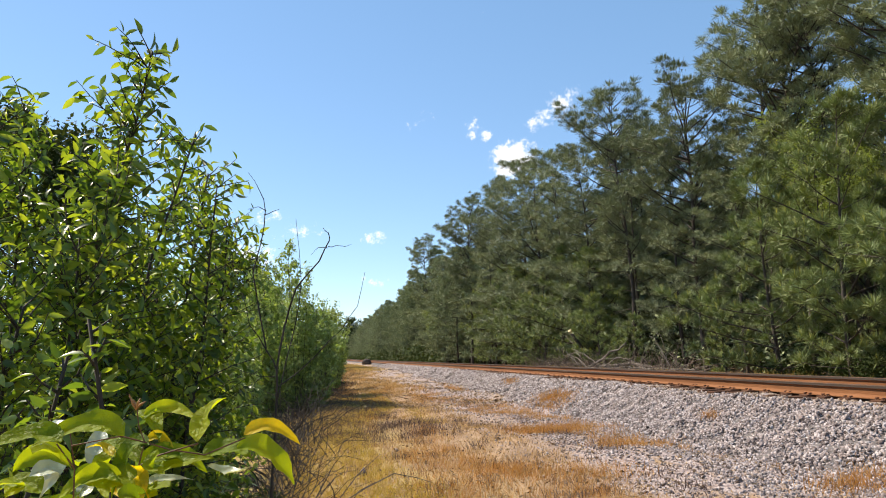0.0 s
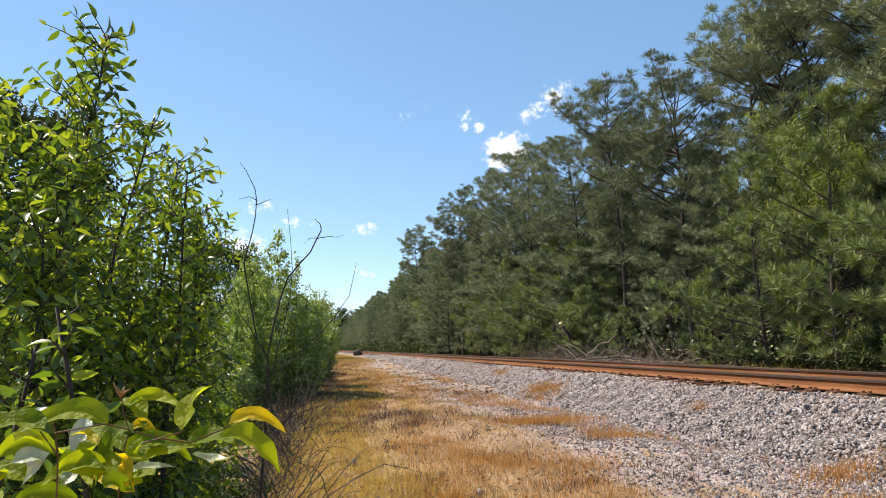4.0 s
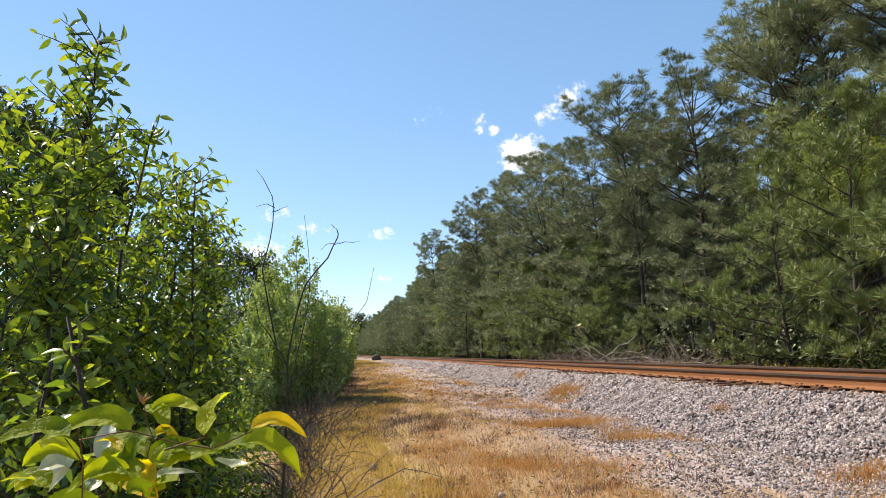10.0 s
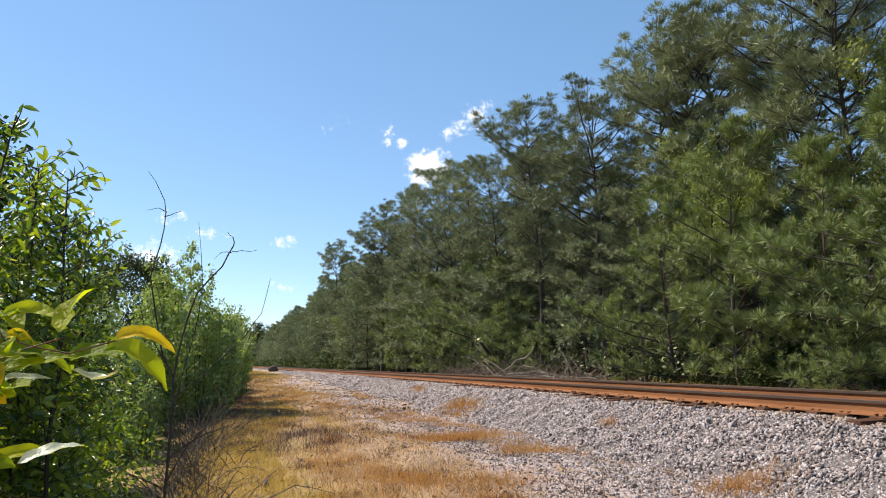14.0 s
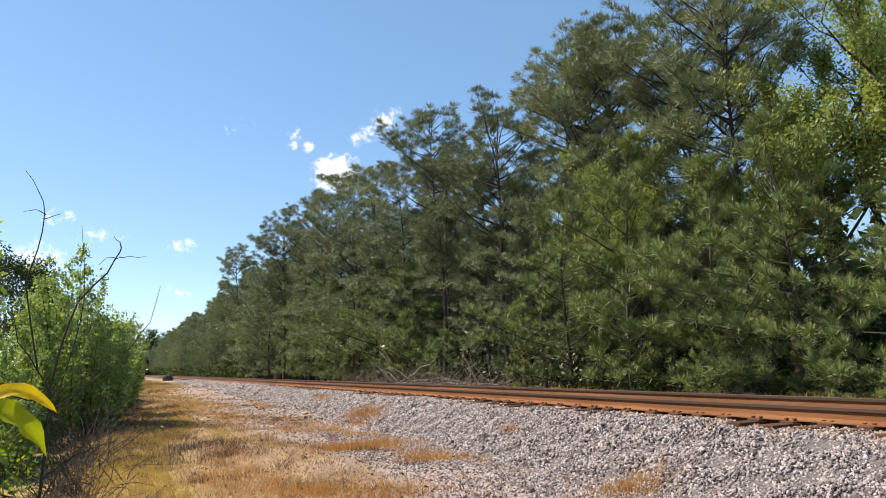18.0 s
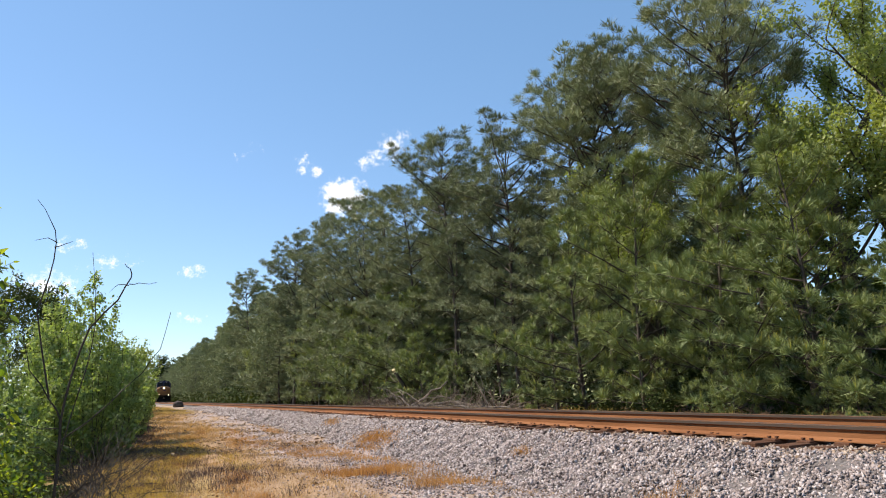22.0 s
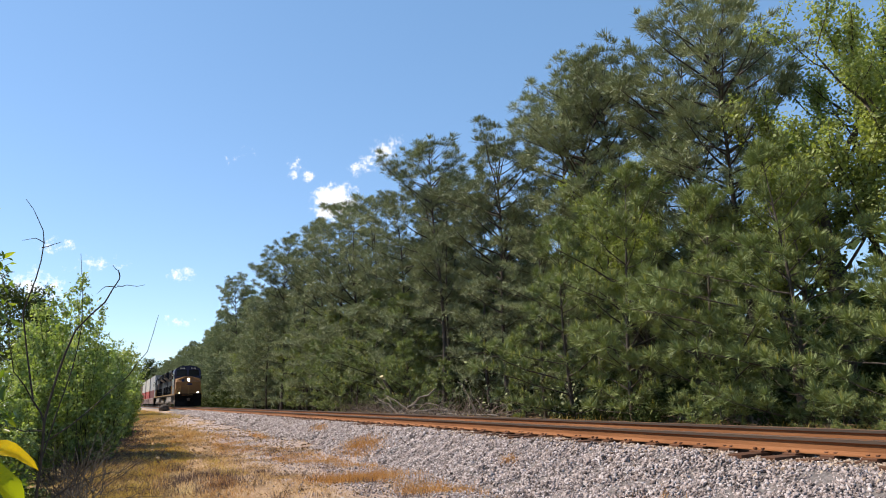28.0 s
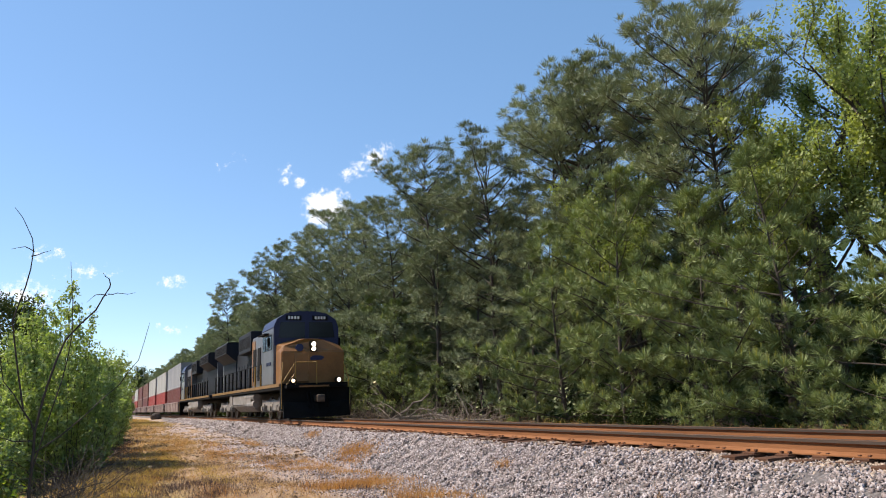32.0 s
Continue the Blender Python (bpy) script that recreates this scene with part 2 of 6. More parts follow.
def link(name, me, mat, parent=None, label=""):
    if mat is not None and not me.materials:
        me.materials.append(mat)
    ob = new(name, me)
    if parent is not None:
        ob.parent = parent
    return tagged(ob, label)


def mesh_np(name, verts, faces, smooth=False):
    """A mesh from an array of corners and an array of faces that all have as many corners."""
    verts, faces = np.asarray(verts, np.float32), np.asarray(faces, np.int32)
    me = bpy.data.meshes.new(name)
    k = faces.shape[1]
    me.vertices.add(len(verts))
    me.vertices.foreach_set("co", verts.ravel())
    me.loops.add(faces.size)
    me.loops.foreach_set("vertex_index", faces.ravel())
    me.polygons.add(len(faces))
    me.polygons.foreach_set("loop_start", np.arange(0, faces.size, k, dtype=np.int32))
    me.polygons.foreach_set("loop_total", np.full(len(faces), k, np.int32))
    if smooth:
        me.polygons.foreach_set("use_smooth", np.ones(len(faces), bool))
    me.update(calc_edges=True)
    me.validate()
    return me


class Pile:
    """Gathers corners and faces of one size."""

    def __init__(self):
        self.v, self.f, self.n = [], [], 0

    def add(self, v, f):
        self.v.append(np.asarray(v, np.float32))
        self.f.append(np.asarray(f, np.int32) + self.n)
        self.n += len(v)

    def mesh(self, name, smooth=False):
        return mesh_np(name, np.concatenate(self.v), np.concatenate(self.f), smooth)


def tube(pile, points, radii, sides=5):
    """A tapered branch of quads through the points."""
    points = [Vector(p) for p in points]
    rings = []
    for i, p in enumerate(points):
        way = (points[min(i + 1, len(points) - 1)] - points[max(i - 1, 0)]).normalized()
        a = way.orthogonal().normalized()
        b = way.cross(a)
        for k in range(sides):
            turn = 2 * math.pi * k / sides
            rings.append(p + (a * math.cos(turn) + b * math.sin(turn)) * radii[i])
    faces = []
    for i in range(len(points) - 1):
        for k in range(sides):
            k2 = (k + 1) % sides
            faces.append((i * sides + k, i * sides + k2, (i + 1) * sides + k2, (i + 1) * sides + k))
    last = (len(points) - 1) * sides
    for k in range(1, sides - 2, 2):
        faces.append((last, last + k, last + k + 1, last + k + 2))
    pile.add([tuple(v) for v in rings], faces)


def bend(rng, start, way, length, steps, droop=0.0, wander=0.12):
    """Points of a branch that wanders and bends up (droop below 0) or down."""
    p, w, out = Vector(start), Vector(way).normalized(), [Vector(start)]
    for _ in range(steps):
        w = (w + Vector(rng.normal(0, wander, 3)) + Vector((0, 0, -droop / steps))).normalized()
        p = p + w * (length / steps)
        out.append(p.copy())
    return out


def unit(a):
    return a / np.maximum(np.linalg.norm(a, axis=1, keepdims=True), 1e-6)


def needles(rng, places, ways, count, length, width, spread, axis_pull=0.8):
    """Needle tufts: for each place, count thin triangles in a cone round its way, their flat sides turned outwards."""
    n = len(places)
    base = np.repeat(places, count, 0)
    way = np.repeat(unit(ways), count, 0)
    way = unit(way + rng.normal(0, spread, (n * count, 3)))
    out = unit(np.asarray(ways) * np.array([1, 1, 0.2])) * axis_pull + np.array([0, 0, 0.7]) + rng.normal(0, 0.25, (n, 3))
    out = np.repeat(out, count, 0) + way * 0.5 + rng.normal(0, 0.3, (n * count, 3))
    side = unit(np.cross(way, out))
    size = length * rng.uniform(0.65, 1.2, (n * count, 1))
    v = np.stack([base - side * width / 2, base + side * width / 2, base + way * size], 1).reshape(-1, 3)
    return v, np.arange(len(v)).reshape(-1, 3)


def puffs(rng, centres, ways, count, length, width, radius):
    """Round brushes of needles: from each centre, count needles spread outwards and up, its size wandering a little."""
    n = len(centres)
    size = np.repeat(rng.uniform(0.75, 1.25, (n, 1)), count, 0)
    way = np.repeat(unit(ways), count, 0)
    d = unit(unit(rng.normal(0, 1, (n * count, 3))) + way * 0.55 + np.array([0, 0, 0.22]))
    base = np.repeat(centres, count, 0) + d * radius * size * rng.random((n * count, 1)) ** 0.6 * np.array([1, 1, 0.7])
    d = unit(d + way * 0.3 + rng.normal(0, 0.22, (n * count, 3)))
    out = way * 0.5 + d * 0.4 + np.array([0, 0, 0.5]) + rng.normal(0, 0.35, (n * count, 3))
    side = unit(np.cross(d, out)) * width * size / 2
    tip = base + d * length * size * rng.uniform(0.7, 1.2, (n * count, 1))
    v = np.stack([base - side, base + side, tip], 1).reshape(-1, 3)
    return v, np.arange(len(v)).reshape(-1, 3)


def leaves(rng, places, ways, length, width, droop=0.3, fold=0.22, flat=0.5):
    """Pointed oval leaves of eight triangles, folded along the midrib and bent towards the tip."""
    n = len(places)
    way = unit(np.asarray(ways) + np.array([0, 0, -droop]))
    up = unit(np.array([0, 0, 1.0]) * flat + rng.normal(0, 0.6, (n, 3)))
    side = unit(np.cross(way, up))
    nor = np.cross(side, way)
    size = rng.uniform(0.55, 1.2, (n, 1))
    L, W = length * size, width * size
    sag = rng.uniform(0.05, 0.45, (n, 1))
    rows = []
    for s, w in ((0.0, 0.0), (0.22, 0.72), (0.5, 1.0), (0.78, 0.62), (1.0, 0.0)):
        mid = places + way * L * s - nor * L * sag * s * s
        if w == 0.0:
            rows.append(mid)
        else:
            rim = nor * W * fold * w
            rows += [mid + side * W / 2 * w + rim, mid, mid - side * W / 2 * w + rim]
    v = np.stack(rows, 1).reshape(-1, 3)
    i = np.arange(n)[:, None] * 11
    quads = [(0, 1, 2, 2), (0, 2, 3, 3), (1, 4, 5, 2), (2, 5, 6, 3), (4, 7, 8, 5), (5, 8, 9, 6), (7, 10, 8, 8), (8, 10, 9, 9)]
    tris = []
    for a, b, c, d in quads:
        tris.append((a, b, c))
        if d != c:
            tris.append((a, c, d))
    return v, np.concatenate([i + np.array([t]) for t in tris])


def leaves_small(rng, places, ways, length, width):
    """Leaves of two triangles for plants further off, their faces turned outwards and up."""
    n = len(places)
    out = unit(np.asarray(ways)) * 0.8 + np.array([0, 0, 0.6]) + rng.normal(0, 0.45, (n, 3))
    way = unit(np.asarray(ways) * 0.3 + rng.normal(0, 0.6, (n, 3)) + np.array([0, 0, -0.25]))
    side = unit(np.cross(way, out))
    size = rng.uniform(0.6, 1.3, (n, 1))
    b = places
    mid = b + way * length * size * 0.5
    v = np.stack([b, mid + side * width * size / 2, b + way * length * size, mid - side * width * size / 2], 1).reshape(-1, 3)
    i = np.arange(n)[:, None] * 4
    return v, np.concatenate([i + np.array([[0, 1, 2]]), i + np.array([[0, 2, 3]])])


def box(bm, x0, x1, y0, y1, z0, z1, bevel=0.0):
    made = bmesh.ops.create_cube(bm, size=1.0, matrix=Matrix.LocRotScale(((x0 + x1) / 2, (y0 + y1) / 2, (z0 + z1) / 2), None, (x1 - x0, y1 - y0, z1 - z0)))
    if bevel:
        edges = list({e for v in made["verts"] for e in v.link_edges})
        bmesh.ops.bevel(bm, geom=edges, offset=bevel, segments=2, affect="EDGES", profile=0.6)


def rod(bm, a, b, r, sides=8, r2=None):
    a, b = Vector(a), Vector(b)
    m = Matrix.Translation((a + b) / 2) @ (b - a).to_track_quat("Z", "Y").to_matrix().to_4x4()
    bmesh.ops.create_cone(bm, cap_ends=True, segments=sides, radius1=r, radius2=r if r2 is None else r2, depth=(b - a).length, matrix=m)


def prism(bm, outline, y0, y1):
    """Pushes an outline of (x, z) along y."""
    a = [bm.verts.new((x, y0, z)) for x, z in outline]
    b = [bm.verts.new((x, y1, z)) for x, z in outline]
    bm.faces.new(a)
    bm.faces.new(b[::-1])
    for i in range(len(a)):
        j = (i + 1) % len(a)
        bm.faces.new((a[j], a[i], b[i], b[j]))
    bmesh.ops.recalc_face_normals(bm, faces=bm.faces)


def smooth(lo, hi, v):
    t = np.clip((v - lo) / (hi - lo), 0, 1)
    return t * t * (3 - 2 * t)


def hills(x, y):
    """Small unevenness of the ground."""
    return 0.05 * np.sin(x * 0.9 + 1.3) * np.sin(y * 0.37) + 0.03 * np.sin(x * 2.3 + y * 1.1) + 0.02 * np.sin(y * 2.9 - x * 1.7)


TRACK_X, RAIL_Z = 8.504, 0.85


def ground_z(x, y):
    """Height of the earth: a flat verge that rises slowly along the line, a bank on the far side."""
    x, y = np.asarray(x, float), np.asarray(y, float)
    verge = 0.46 * smooth(10, 62, y) + hills(x, y)
    left = -0.5 * smooth(0.35, -1.3, x) * (1 - 0.6 * smooth(15, 50, y))
    right = 0.30 + hills(x, y) * 1.5
    k = smooth(6.0, 10.5, x)
    near = (verge + left) * (1 - k) + right * k
    fade = smooth(60, 300, np.abs(x - 8))
    return near * (1 - fade) + 0.2 * fade

# ---- ground, ballast and track ----


def ground_material():
    mat = bpy.data.materials.new("verge_soil")
    mat.use_nodes = True
    nt = mat.node_tree
    n, l = nt.nodes.new, nt.links.new
    shader = nt.nodes["Principled BSDF"]
    shader.inputs["Roughness"].default_value = 0.95
    shader.inputs["Specular IOR Level"].default_value = 0.15
    coord = n("ShaderNodeTexCoord").outputs["Object"]
    long_way = n("ShaderNodeMapping")
    long_way.inputs["Scale"].default_value = (1.0, 0.4, 1.0)
    l(coord, long_way.inputs["Vector"])

    def noise_node(scale, detail=5.0, rough=0.55):
        t = n("ShaderNodeTexNoise")
        t.inputs["Scale"].default_value, t.inputs["Detail"].default_value, t.inputs["Roughness"].default_value = scale, detail, rough
        l(long_way.outputs[0] if scale < 10 else coord, t.inputs["Vector"])
        return t.outputs["Fac"]

    def calc(op, a, b):
        m = n("ShaderNodeMath")
        m.operation = op
        for slot, v in zip(m.inputs, (a, b)):
            if isinstance(v, (int, float)):
                slot.default_value = v
            else:
                l(v, slot)
        return m.outputs[0]

    def ramp(value, lo, hi):
        m = n("ShaderNodeMapRange")
        m.interpolation_type = "SMOOTHSTEP"
        l(value, m.inputs["Value"])
        m.inputs["From Min"].default_value, m.inputs["From Max"].default_value = lo, hi
        return m.outputs[0]

    def mix(fac, a, b):
        m = n("ShaderNodeMix")
        m.data_type = "RGBA"
        if isinstance(fac, float):
            m.inputs["Factor"].default_value = fac
        else:
            l(fac, m.inputs["Factor"])
        for slot, v in (("A", a), ("B", b)):
            if isinstance(v, tuple):
                m.inputs[slot].default_value = (*v, 1)
            else:
                l(v, m.inputs[slot])
        return m.outputs["Result"]

    sep = n("ShaderNodeSeparateXYZ")
    l(coord, sep.inputs[0])
    x, y = sep.outputs["X"], sep.outputs["Y"]
    broad, middle, tiny = noise_node(0.55), noise_node(3.0), noise_node(45.0, 3.0)
    wob = calc("MULTIPLY", calc("SUBTRACT", broad, 0.5), 3.0)
    xx = calc("ADD", x, wob)
    # dry thatch, straw and brown earth
    earth = mix(ramp(middle, 0.35, 0.65), (0.23, 0.145, 0.085), (0.39, 0.26, 0.155))
    earth = mix(ramp(tiny, 0.3, 0.7), earth, mix(0.5, earth, (0.48, 0.34, 0.22)))
    # greener towards the brush
    green = calc("MULTIPLY", ramp(xx, 2.2, 0.4), ramp(middle, 0.3, 0.55))
    earth = mix(green, earth, (0.36, 0.265, 0.10))
    # gravel strip beside the ballast
    off = calc("ABSOLUTE", calc("SUBTRACT", xx, 4.6), 0.0)
    gravel = calc("MULTIPLY", ramp(off, 1.9, 0.5), ramp(noise_node(1.4, 6.0), 0.38, 0.50))
    cell = n("ShaderNodeTexVoronoi")
    cell.inputs["Scale"].default_value = 26.0
    l(coord, cell.inputs["Vector"])
    grit = n("ShaderNodeValToRGB")
    grit.color_ramp.elements[0].color, grit.color_ramp.elements[1].color = (0.24, 0.18, 0.165, 1), (0.50, 0.42, 0.39, 1)
    pick = n("ShaderNodeSeparateColor")
    l(cell.outputs["Color"], pick.inputs[0])
    l(pick.outputs[0], grit.inputs["Fac"])
    earth = mix(gravel, earth, grit.outputs[0])
    # leaf litter under the trees
    woods = ramp(x, 10.6, 12.5)
    earth = mix(woods, earth, mix(ramp(middle, 0.35, 0.65), (0.10, 0.06, 0.035), (0.19, 0.13, 0.08)))
    l(earth, shader.inputs["Base Color"])
    high = calc("ADD", calc("MULTIPLY", cell.outputs["Distance"], -0.6), calc("MULTIPLY", tiny, 0.9))
    bump = n("ShaderNodeBump")
    bump.inputs["Strength"].default_value, bump.inputs["Distance"].default_value = 0.9, 0.03
    l(high, bump.inputs["Height"])
    l(bump.outputs[0], shader.inputs["Normal"])
    return mat


def steps_out(fine_lo, fine_hi, step, far):
    """Even steps over a stretch, then ever wider ones out to the horizon."""
    mid = list(np.arange(fine_lo, fine_hi + 1e-6, step))
    up, down, d = [], [], step
    while fine_hi + sum(up) < far:
        d *= 1.35
        up.append(d)
    hi = list(fine_hi + np.cumsum(up))
    lo = list(fine_lo - np.cumsum(up))[::-1]
    return np.array(lo + mid + hi)


def grid_mesh(name, xs, ys, zf):
    X, Y = np.meshgrid(xs, ys)
    v = np.stack([X.ravel(), Y.ravel(), zf(X, Y).ravel()], 1)
    w = len(xs)
    i = np.arange(len(v)).reshape(len(ys), w)
    f = np.stack([i[:-1, :-1].ravel(), i[:-1, 1:].ravel(), i[1:, 1:].ravel(), i[1:, :-1].ravel()], 1)
    return mesh_np(name, v, f, True)


ground = link("ground", grid_mesh("ground", steps_out(-3, 7, 0.25, 3500), steps_out(-2, 46, 0.3, 3500), ground_z), ground_material())
tagged(ground, "dry grass verge with gravel and brown earth beside the railway", "ground", kind="structure")

Y_NEAR, Y_FAR = -120.0, 1300.0
SHOULDER_Z = RAIL_Z - 0.25


def toe_x(y):
    """Where the ballast's near foot lies."""
    return 4.75 + 1.1 * smooth(9, 20, y) + 0.2 * np.sin(y * 0.9) + 0.12 * np.sin(y * 2.3)


def ballast_z(x, y):
    """Section of the ballast bed: a flat top and two sloping shoulders, the near one reaching down to the verge."""
    x, y = np.asarray(x, float), np.asarray(y, float)
    off = x - TRACK_X
    bumps = 0.018 * np.sin(x * 9 + y * 5) + 0.018 * np.sin(y * 11.3 - x * 6.1) + 0.03 * np.sin(y * 0.8 + x)
    top = SHOULDER_Z - (0.022 * np.sin(y * 2.7) * np.sin(y * 0.61 + 1)) * smooth(0.75, 0.98, np.abs(off))
    left = SHOULDER_Z - (np.abs(off) - 1.62) * 0.415
    z = np.where(np.abs(off) > 1.62, left, top)
    return z + bumps * smooth(0.8, 1.5, np.abs(off)) * 0.8 - 0.3 * smooth(0.15, -0.45, x - toe_x(y))


xs = TRACK_X + np.array([-3.9, -3.6, -3.3, -3.0, -2.7, -2.4, -2.1, -1.85, -1.62, -1.4, -1.2, -0.9, -0.5, 0, 0.5, 0.9, 1.2, 1.4, 1.62, 1.9, 2.3, 2.7, 3.1])
ys = np.concatenate([np.arange(Y_NEAR, 0, 4.0), np.arange(0, 45, 0.25), np.arange(45, 140, 2.0), np.arange(140, Y_FAR + 1, 20.0)])
# Darker than the stones, which puts shade into the gaps between them.
BED = material("ballast_bed", [(0.05, 0.043, 0.04), (0.12, 0.105, 0.10), (0.22, 0.20, 0.19)], 24.0, 0.95, bump=1.0, bump_scale=26.0, fine=0.3)
ballast = link("ballast", grid_mesh("ballast", xs, ys, ballast_z), BED)
tagged(ballast, "bed of crushed grey granite ballast under the track", "ballast", kind="structure")


def stone_shapes(rng, count):
    """A few sharp broken stones, about 1 across."""
    corner = np.array([(x, y, z) for x in (-0.5, 0.5) for y in (-0.5, 0.5) for z in (-0.5, 0.5)])
    sides = [(0, 1, 3, 2), (4, 6, 7, 5), (0, 4, 5, 1), (2, 3, 7, 6), (0, 2, 6, 4), (1, 5, 7, 3)]
    f = np.array([t for a, b, c, d in sides for t in ((a, b, c), (a, c, d))])
    shapes = []
    for _ in range(count):
        v = corner * rng.uniform(0.55, 1.0, (8, 3)) + rng.normal(0, 0.11, (8, 3))
        v[rng.integers(0, 8)] *= 0.45
        shapes.append((v * rng.uniform(0.5, 1.35, 3), f))
    return shapes


def strew(name, rng, shapes, x, y, z, size):
    """Many stones in one mesh."""
    n = len(x)
    kind = rng.integers(0, len(shapes), n)
    pile = Pile()
    for k, (v, f) in enumerate(shapes):
        m = np.where(kind == k)[0]
        if not len(m):
            continue
        q = unit(rng.normal(0, 1, (len(m), 4)))
        w, a, b, c = q.T
        R = np.stack([1 - 2 * (b * b + c * c), 2 * (a * b - c * w), 2 * (a * c + b * w), 2 * (a * b + c * w), 1 - 2 * (a * a + c * c), 2 * (b * c - a * w),
                      2 * (a * c - b * w), 2 * (b * c + a * w), 1 - 2 * (a * a + b * b)], 1).reshape(-1, 3, 3)
        pts = np.einsum("nij,vj->nvi", R, v) * size[m][:, None, None] + np.stack([x[m], y[m], z[m]], 1)[:, None]
        pile.add(pts.reshape(-1, 3), (f[None] + (np.arange(len(m)) * len(v))[:, None, None]).reshape(-1, 3))
    return pile.mesh(name)


rng = np.random.default_rng(5)
SHAPES = stone_shapes(rng, 10)


def shoulder_stones(y0, y1, per_metre, size, wide=1.0):
    n = int((y1 - y0) * per_metre)
    y = rng.uniform(y0, y1, n)
    x = toe_x(y) - 0.25 + rng.beta(1.0, 0.95, n) * (TRACK_X - 1.05 - toe_x(y) + 0.25)
    z = np.maximum(ballast_z(x, y), ground_z(x, y) - 0.01) + size * 0.15
    return x, y, z, size * rng.uniform(0.6, 1.45, n)


bands = [shoulder_stones(2, 15, 3900, 0.036), shoulder_stones(15, 34, 1500, 0.05), shoulder_stones(34, 75, 320, 0.09)]
x, y, z, s = (np.concatenate(c) for c in zip(*bands))
heap = link("ballast_stones", strew("ballast_stones", rng, SHAPES, x, y, z, s), STONE, ballast)
tagged(heap, "loose grey and pinkish crushed stones", kind="stuff")
# between and beside the rails
n = 9000
y = rng.uniform(2, 45, n) ** 1.0
x = TRACK_X + rng.uniform(-1.3, 2.6, n)
z = ballast_z(x, y) + 0.0
s = rng.uniform(0.03, 0.07, n)
heap = link("ballast_stones", strew("ballast_stones", rng, SHAPES, x, y, z, s), STONE, ballast)
tagged(heap, "loose grey crushed stones between the ties", kind="stuff")
# rust-stained stones along the tie ends
n = 9000
y = 2 + 43 * rng.random(n) ** 1.3
x = TRACK_X - 0.98 - np.abs(rng.normal(0, 0.28, n))
z = ballast_z(x, y) + 0.012
heap = link("ballast_stones", strew("ballast_stones", rng, SHAPES, x, y, z, rng.uniform(0.03, 0.06, n)), STONE_BROWN, ballast)
tagged(heap, "rust-stained brown stones along the tie ends", kind="stuff")
# thin gravel on the verge
n = 9000
y = 4 + 36 * rng.beta(1.0, 2.0, n)
x = 4.5 + rng.normal(0, 0.75, n)
x = np.where(x > toe_x(y) + 0.3, x - 1.5, x)
heap = link("gravel", strew("gravel", rng, SHAPES, x, y, ground_z(x, y) + 0.004, rng.uniform(0.012, 0.045, n)), STONE)
tagged(heap, "scattered small pinkish gravel on the dry verge", "gravel", kind="stuff")


# ---- rails, ties, plates and spikes ----
def rail_outline(off):
    half = [(0.0, 0.0), (0.076, 0.0), (0.076, 0.012), (0.02, 0.03), (0.0095, 0.05), (0.0095, 0.128), (0.034, 0.142), (0.037, 0.15), (0.037, 0.174), (0.028, 0.184), (0.0, 0.186)]
    right = [(off + x, RAIL_Z - 0.186 + z) for x, z in half]
    left = [(off - x, RAIL_Z - 0.186 + z) for x, z in half[1:-1]][::-1]
    return right + left


HEAD = material("dark_rail_head", [(0.035, 0.024, 0.018), (0.075, 0.05, 0.036)], 4.0, 0.6, stretch=(1, 0.1, 1))
track = tagged(new("railway_track"), "single railway track with rusty rails on dark ties", "railway track", kind="structure")
for off in (-0.755, 0.755):
    bm = bmesh.new()
    prism(bm, rail_outline(TRACK_X + off), Y_NEAR, Y_FAR)
    rail = part("rail", bm, RUST, track, "rust-brown steel rail")
    bm = bmesh.new()
    box(bm, TRACK_X + off - 0.0385, TRACK_X + off + 0.0385, Y_NEAR, Y_FAR, RAIL_Z - 0.04, RAIL_Z - 0.004)
    part("rail_head", bm, HEAD, rail, "dark side of the rail head")
    bm = bmesh.new()
    box(bm, TRACK_X + off - 0.026, TRACK_X + off + 0.026, Y_NEAR, Y_FAR, RAIL_Z - 0.002, RAIL_Z + 0.0015)
    part("running_surface", bm, RAILTOP, rail, "worn grey top of the rail")

TIE_STEP = 0.495
bm = bmesh.new()
box(bm, -1.3, 1.3, -0.113, 0.113, -0.16, 0.0, 0.012)
tie_mesh = bpy.data.meshes.new("tie")
bm.to_mesh(tie_mesh)
bm.free()
bm = bmesh.new()
for s in (-1, 1):
    box(bm, s * 0.755 - 0.17, s * 0.755 + 0.17, -0.095, 0.095, 0.0, 0.02, 0.004)
plate_mesh = bpy.data.meshes.new("tie_plate")
bm.to_mesh(plate_mesh)
bm.free()
bm = bmesh.new()
for s in (-1, 1):
    for side in (-1, 1):
        for yy in (-0.055, 0.06):
            cx = s * 0.755 + side * 0.092
            rod(bm, (cx, yy, 0.0), (cx, yy, 0.042), 0.009, 5)
            box(bm, cx - 0.019 - side * 0.008, cx + 0.019 - side * 0.008, yy - 0.016, yy + 0.016, 0.034, 0.052)
spike_mesh = bpy.data.meshes.new("spike_set")
bm.to_mesh(spike_mesh)
bm.free()
for me, m in ((tie_mesh, TIE), (plate_mesh, IRON), (spike_mesh, IRON)):
    me.materials.append(m)
TIE_TOP = RAIL_Z - 0.186 - 0.02
trng = random.Random(3)
far = Pile()
cube = np.array([(sx, sy, sz) for sx in (-1.3, 1.3) for sy in (-0.113, 0.113) for sz in (-0.16, 0.0)])
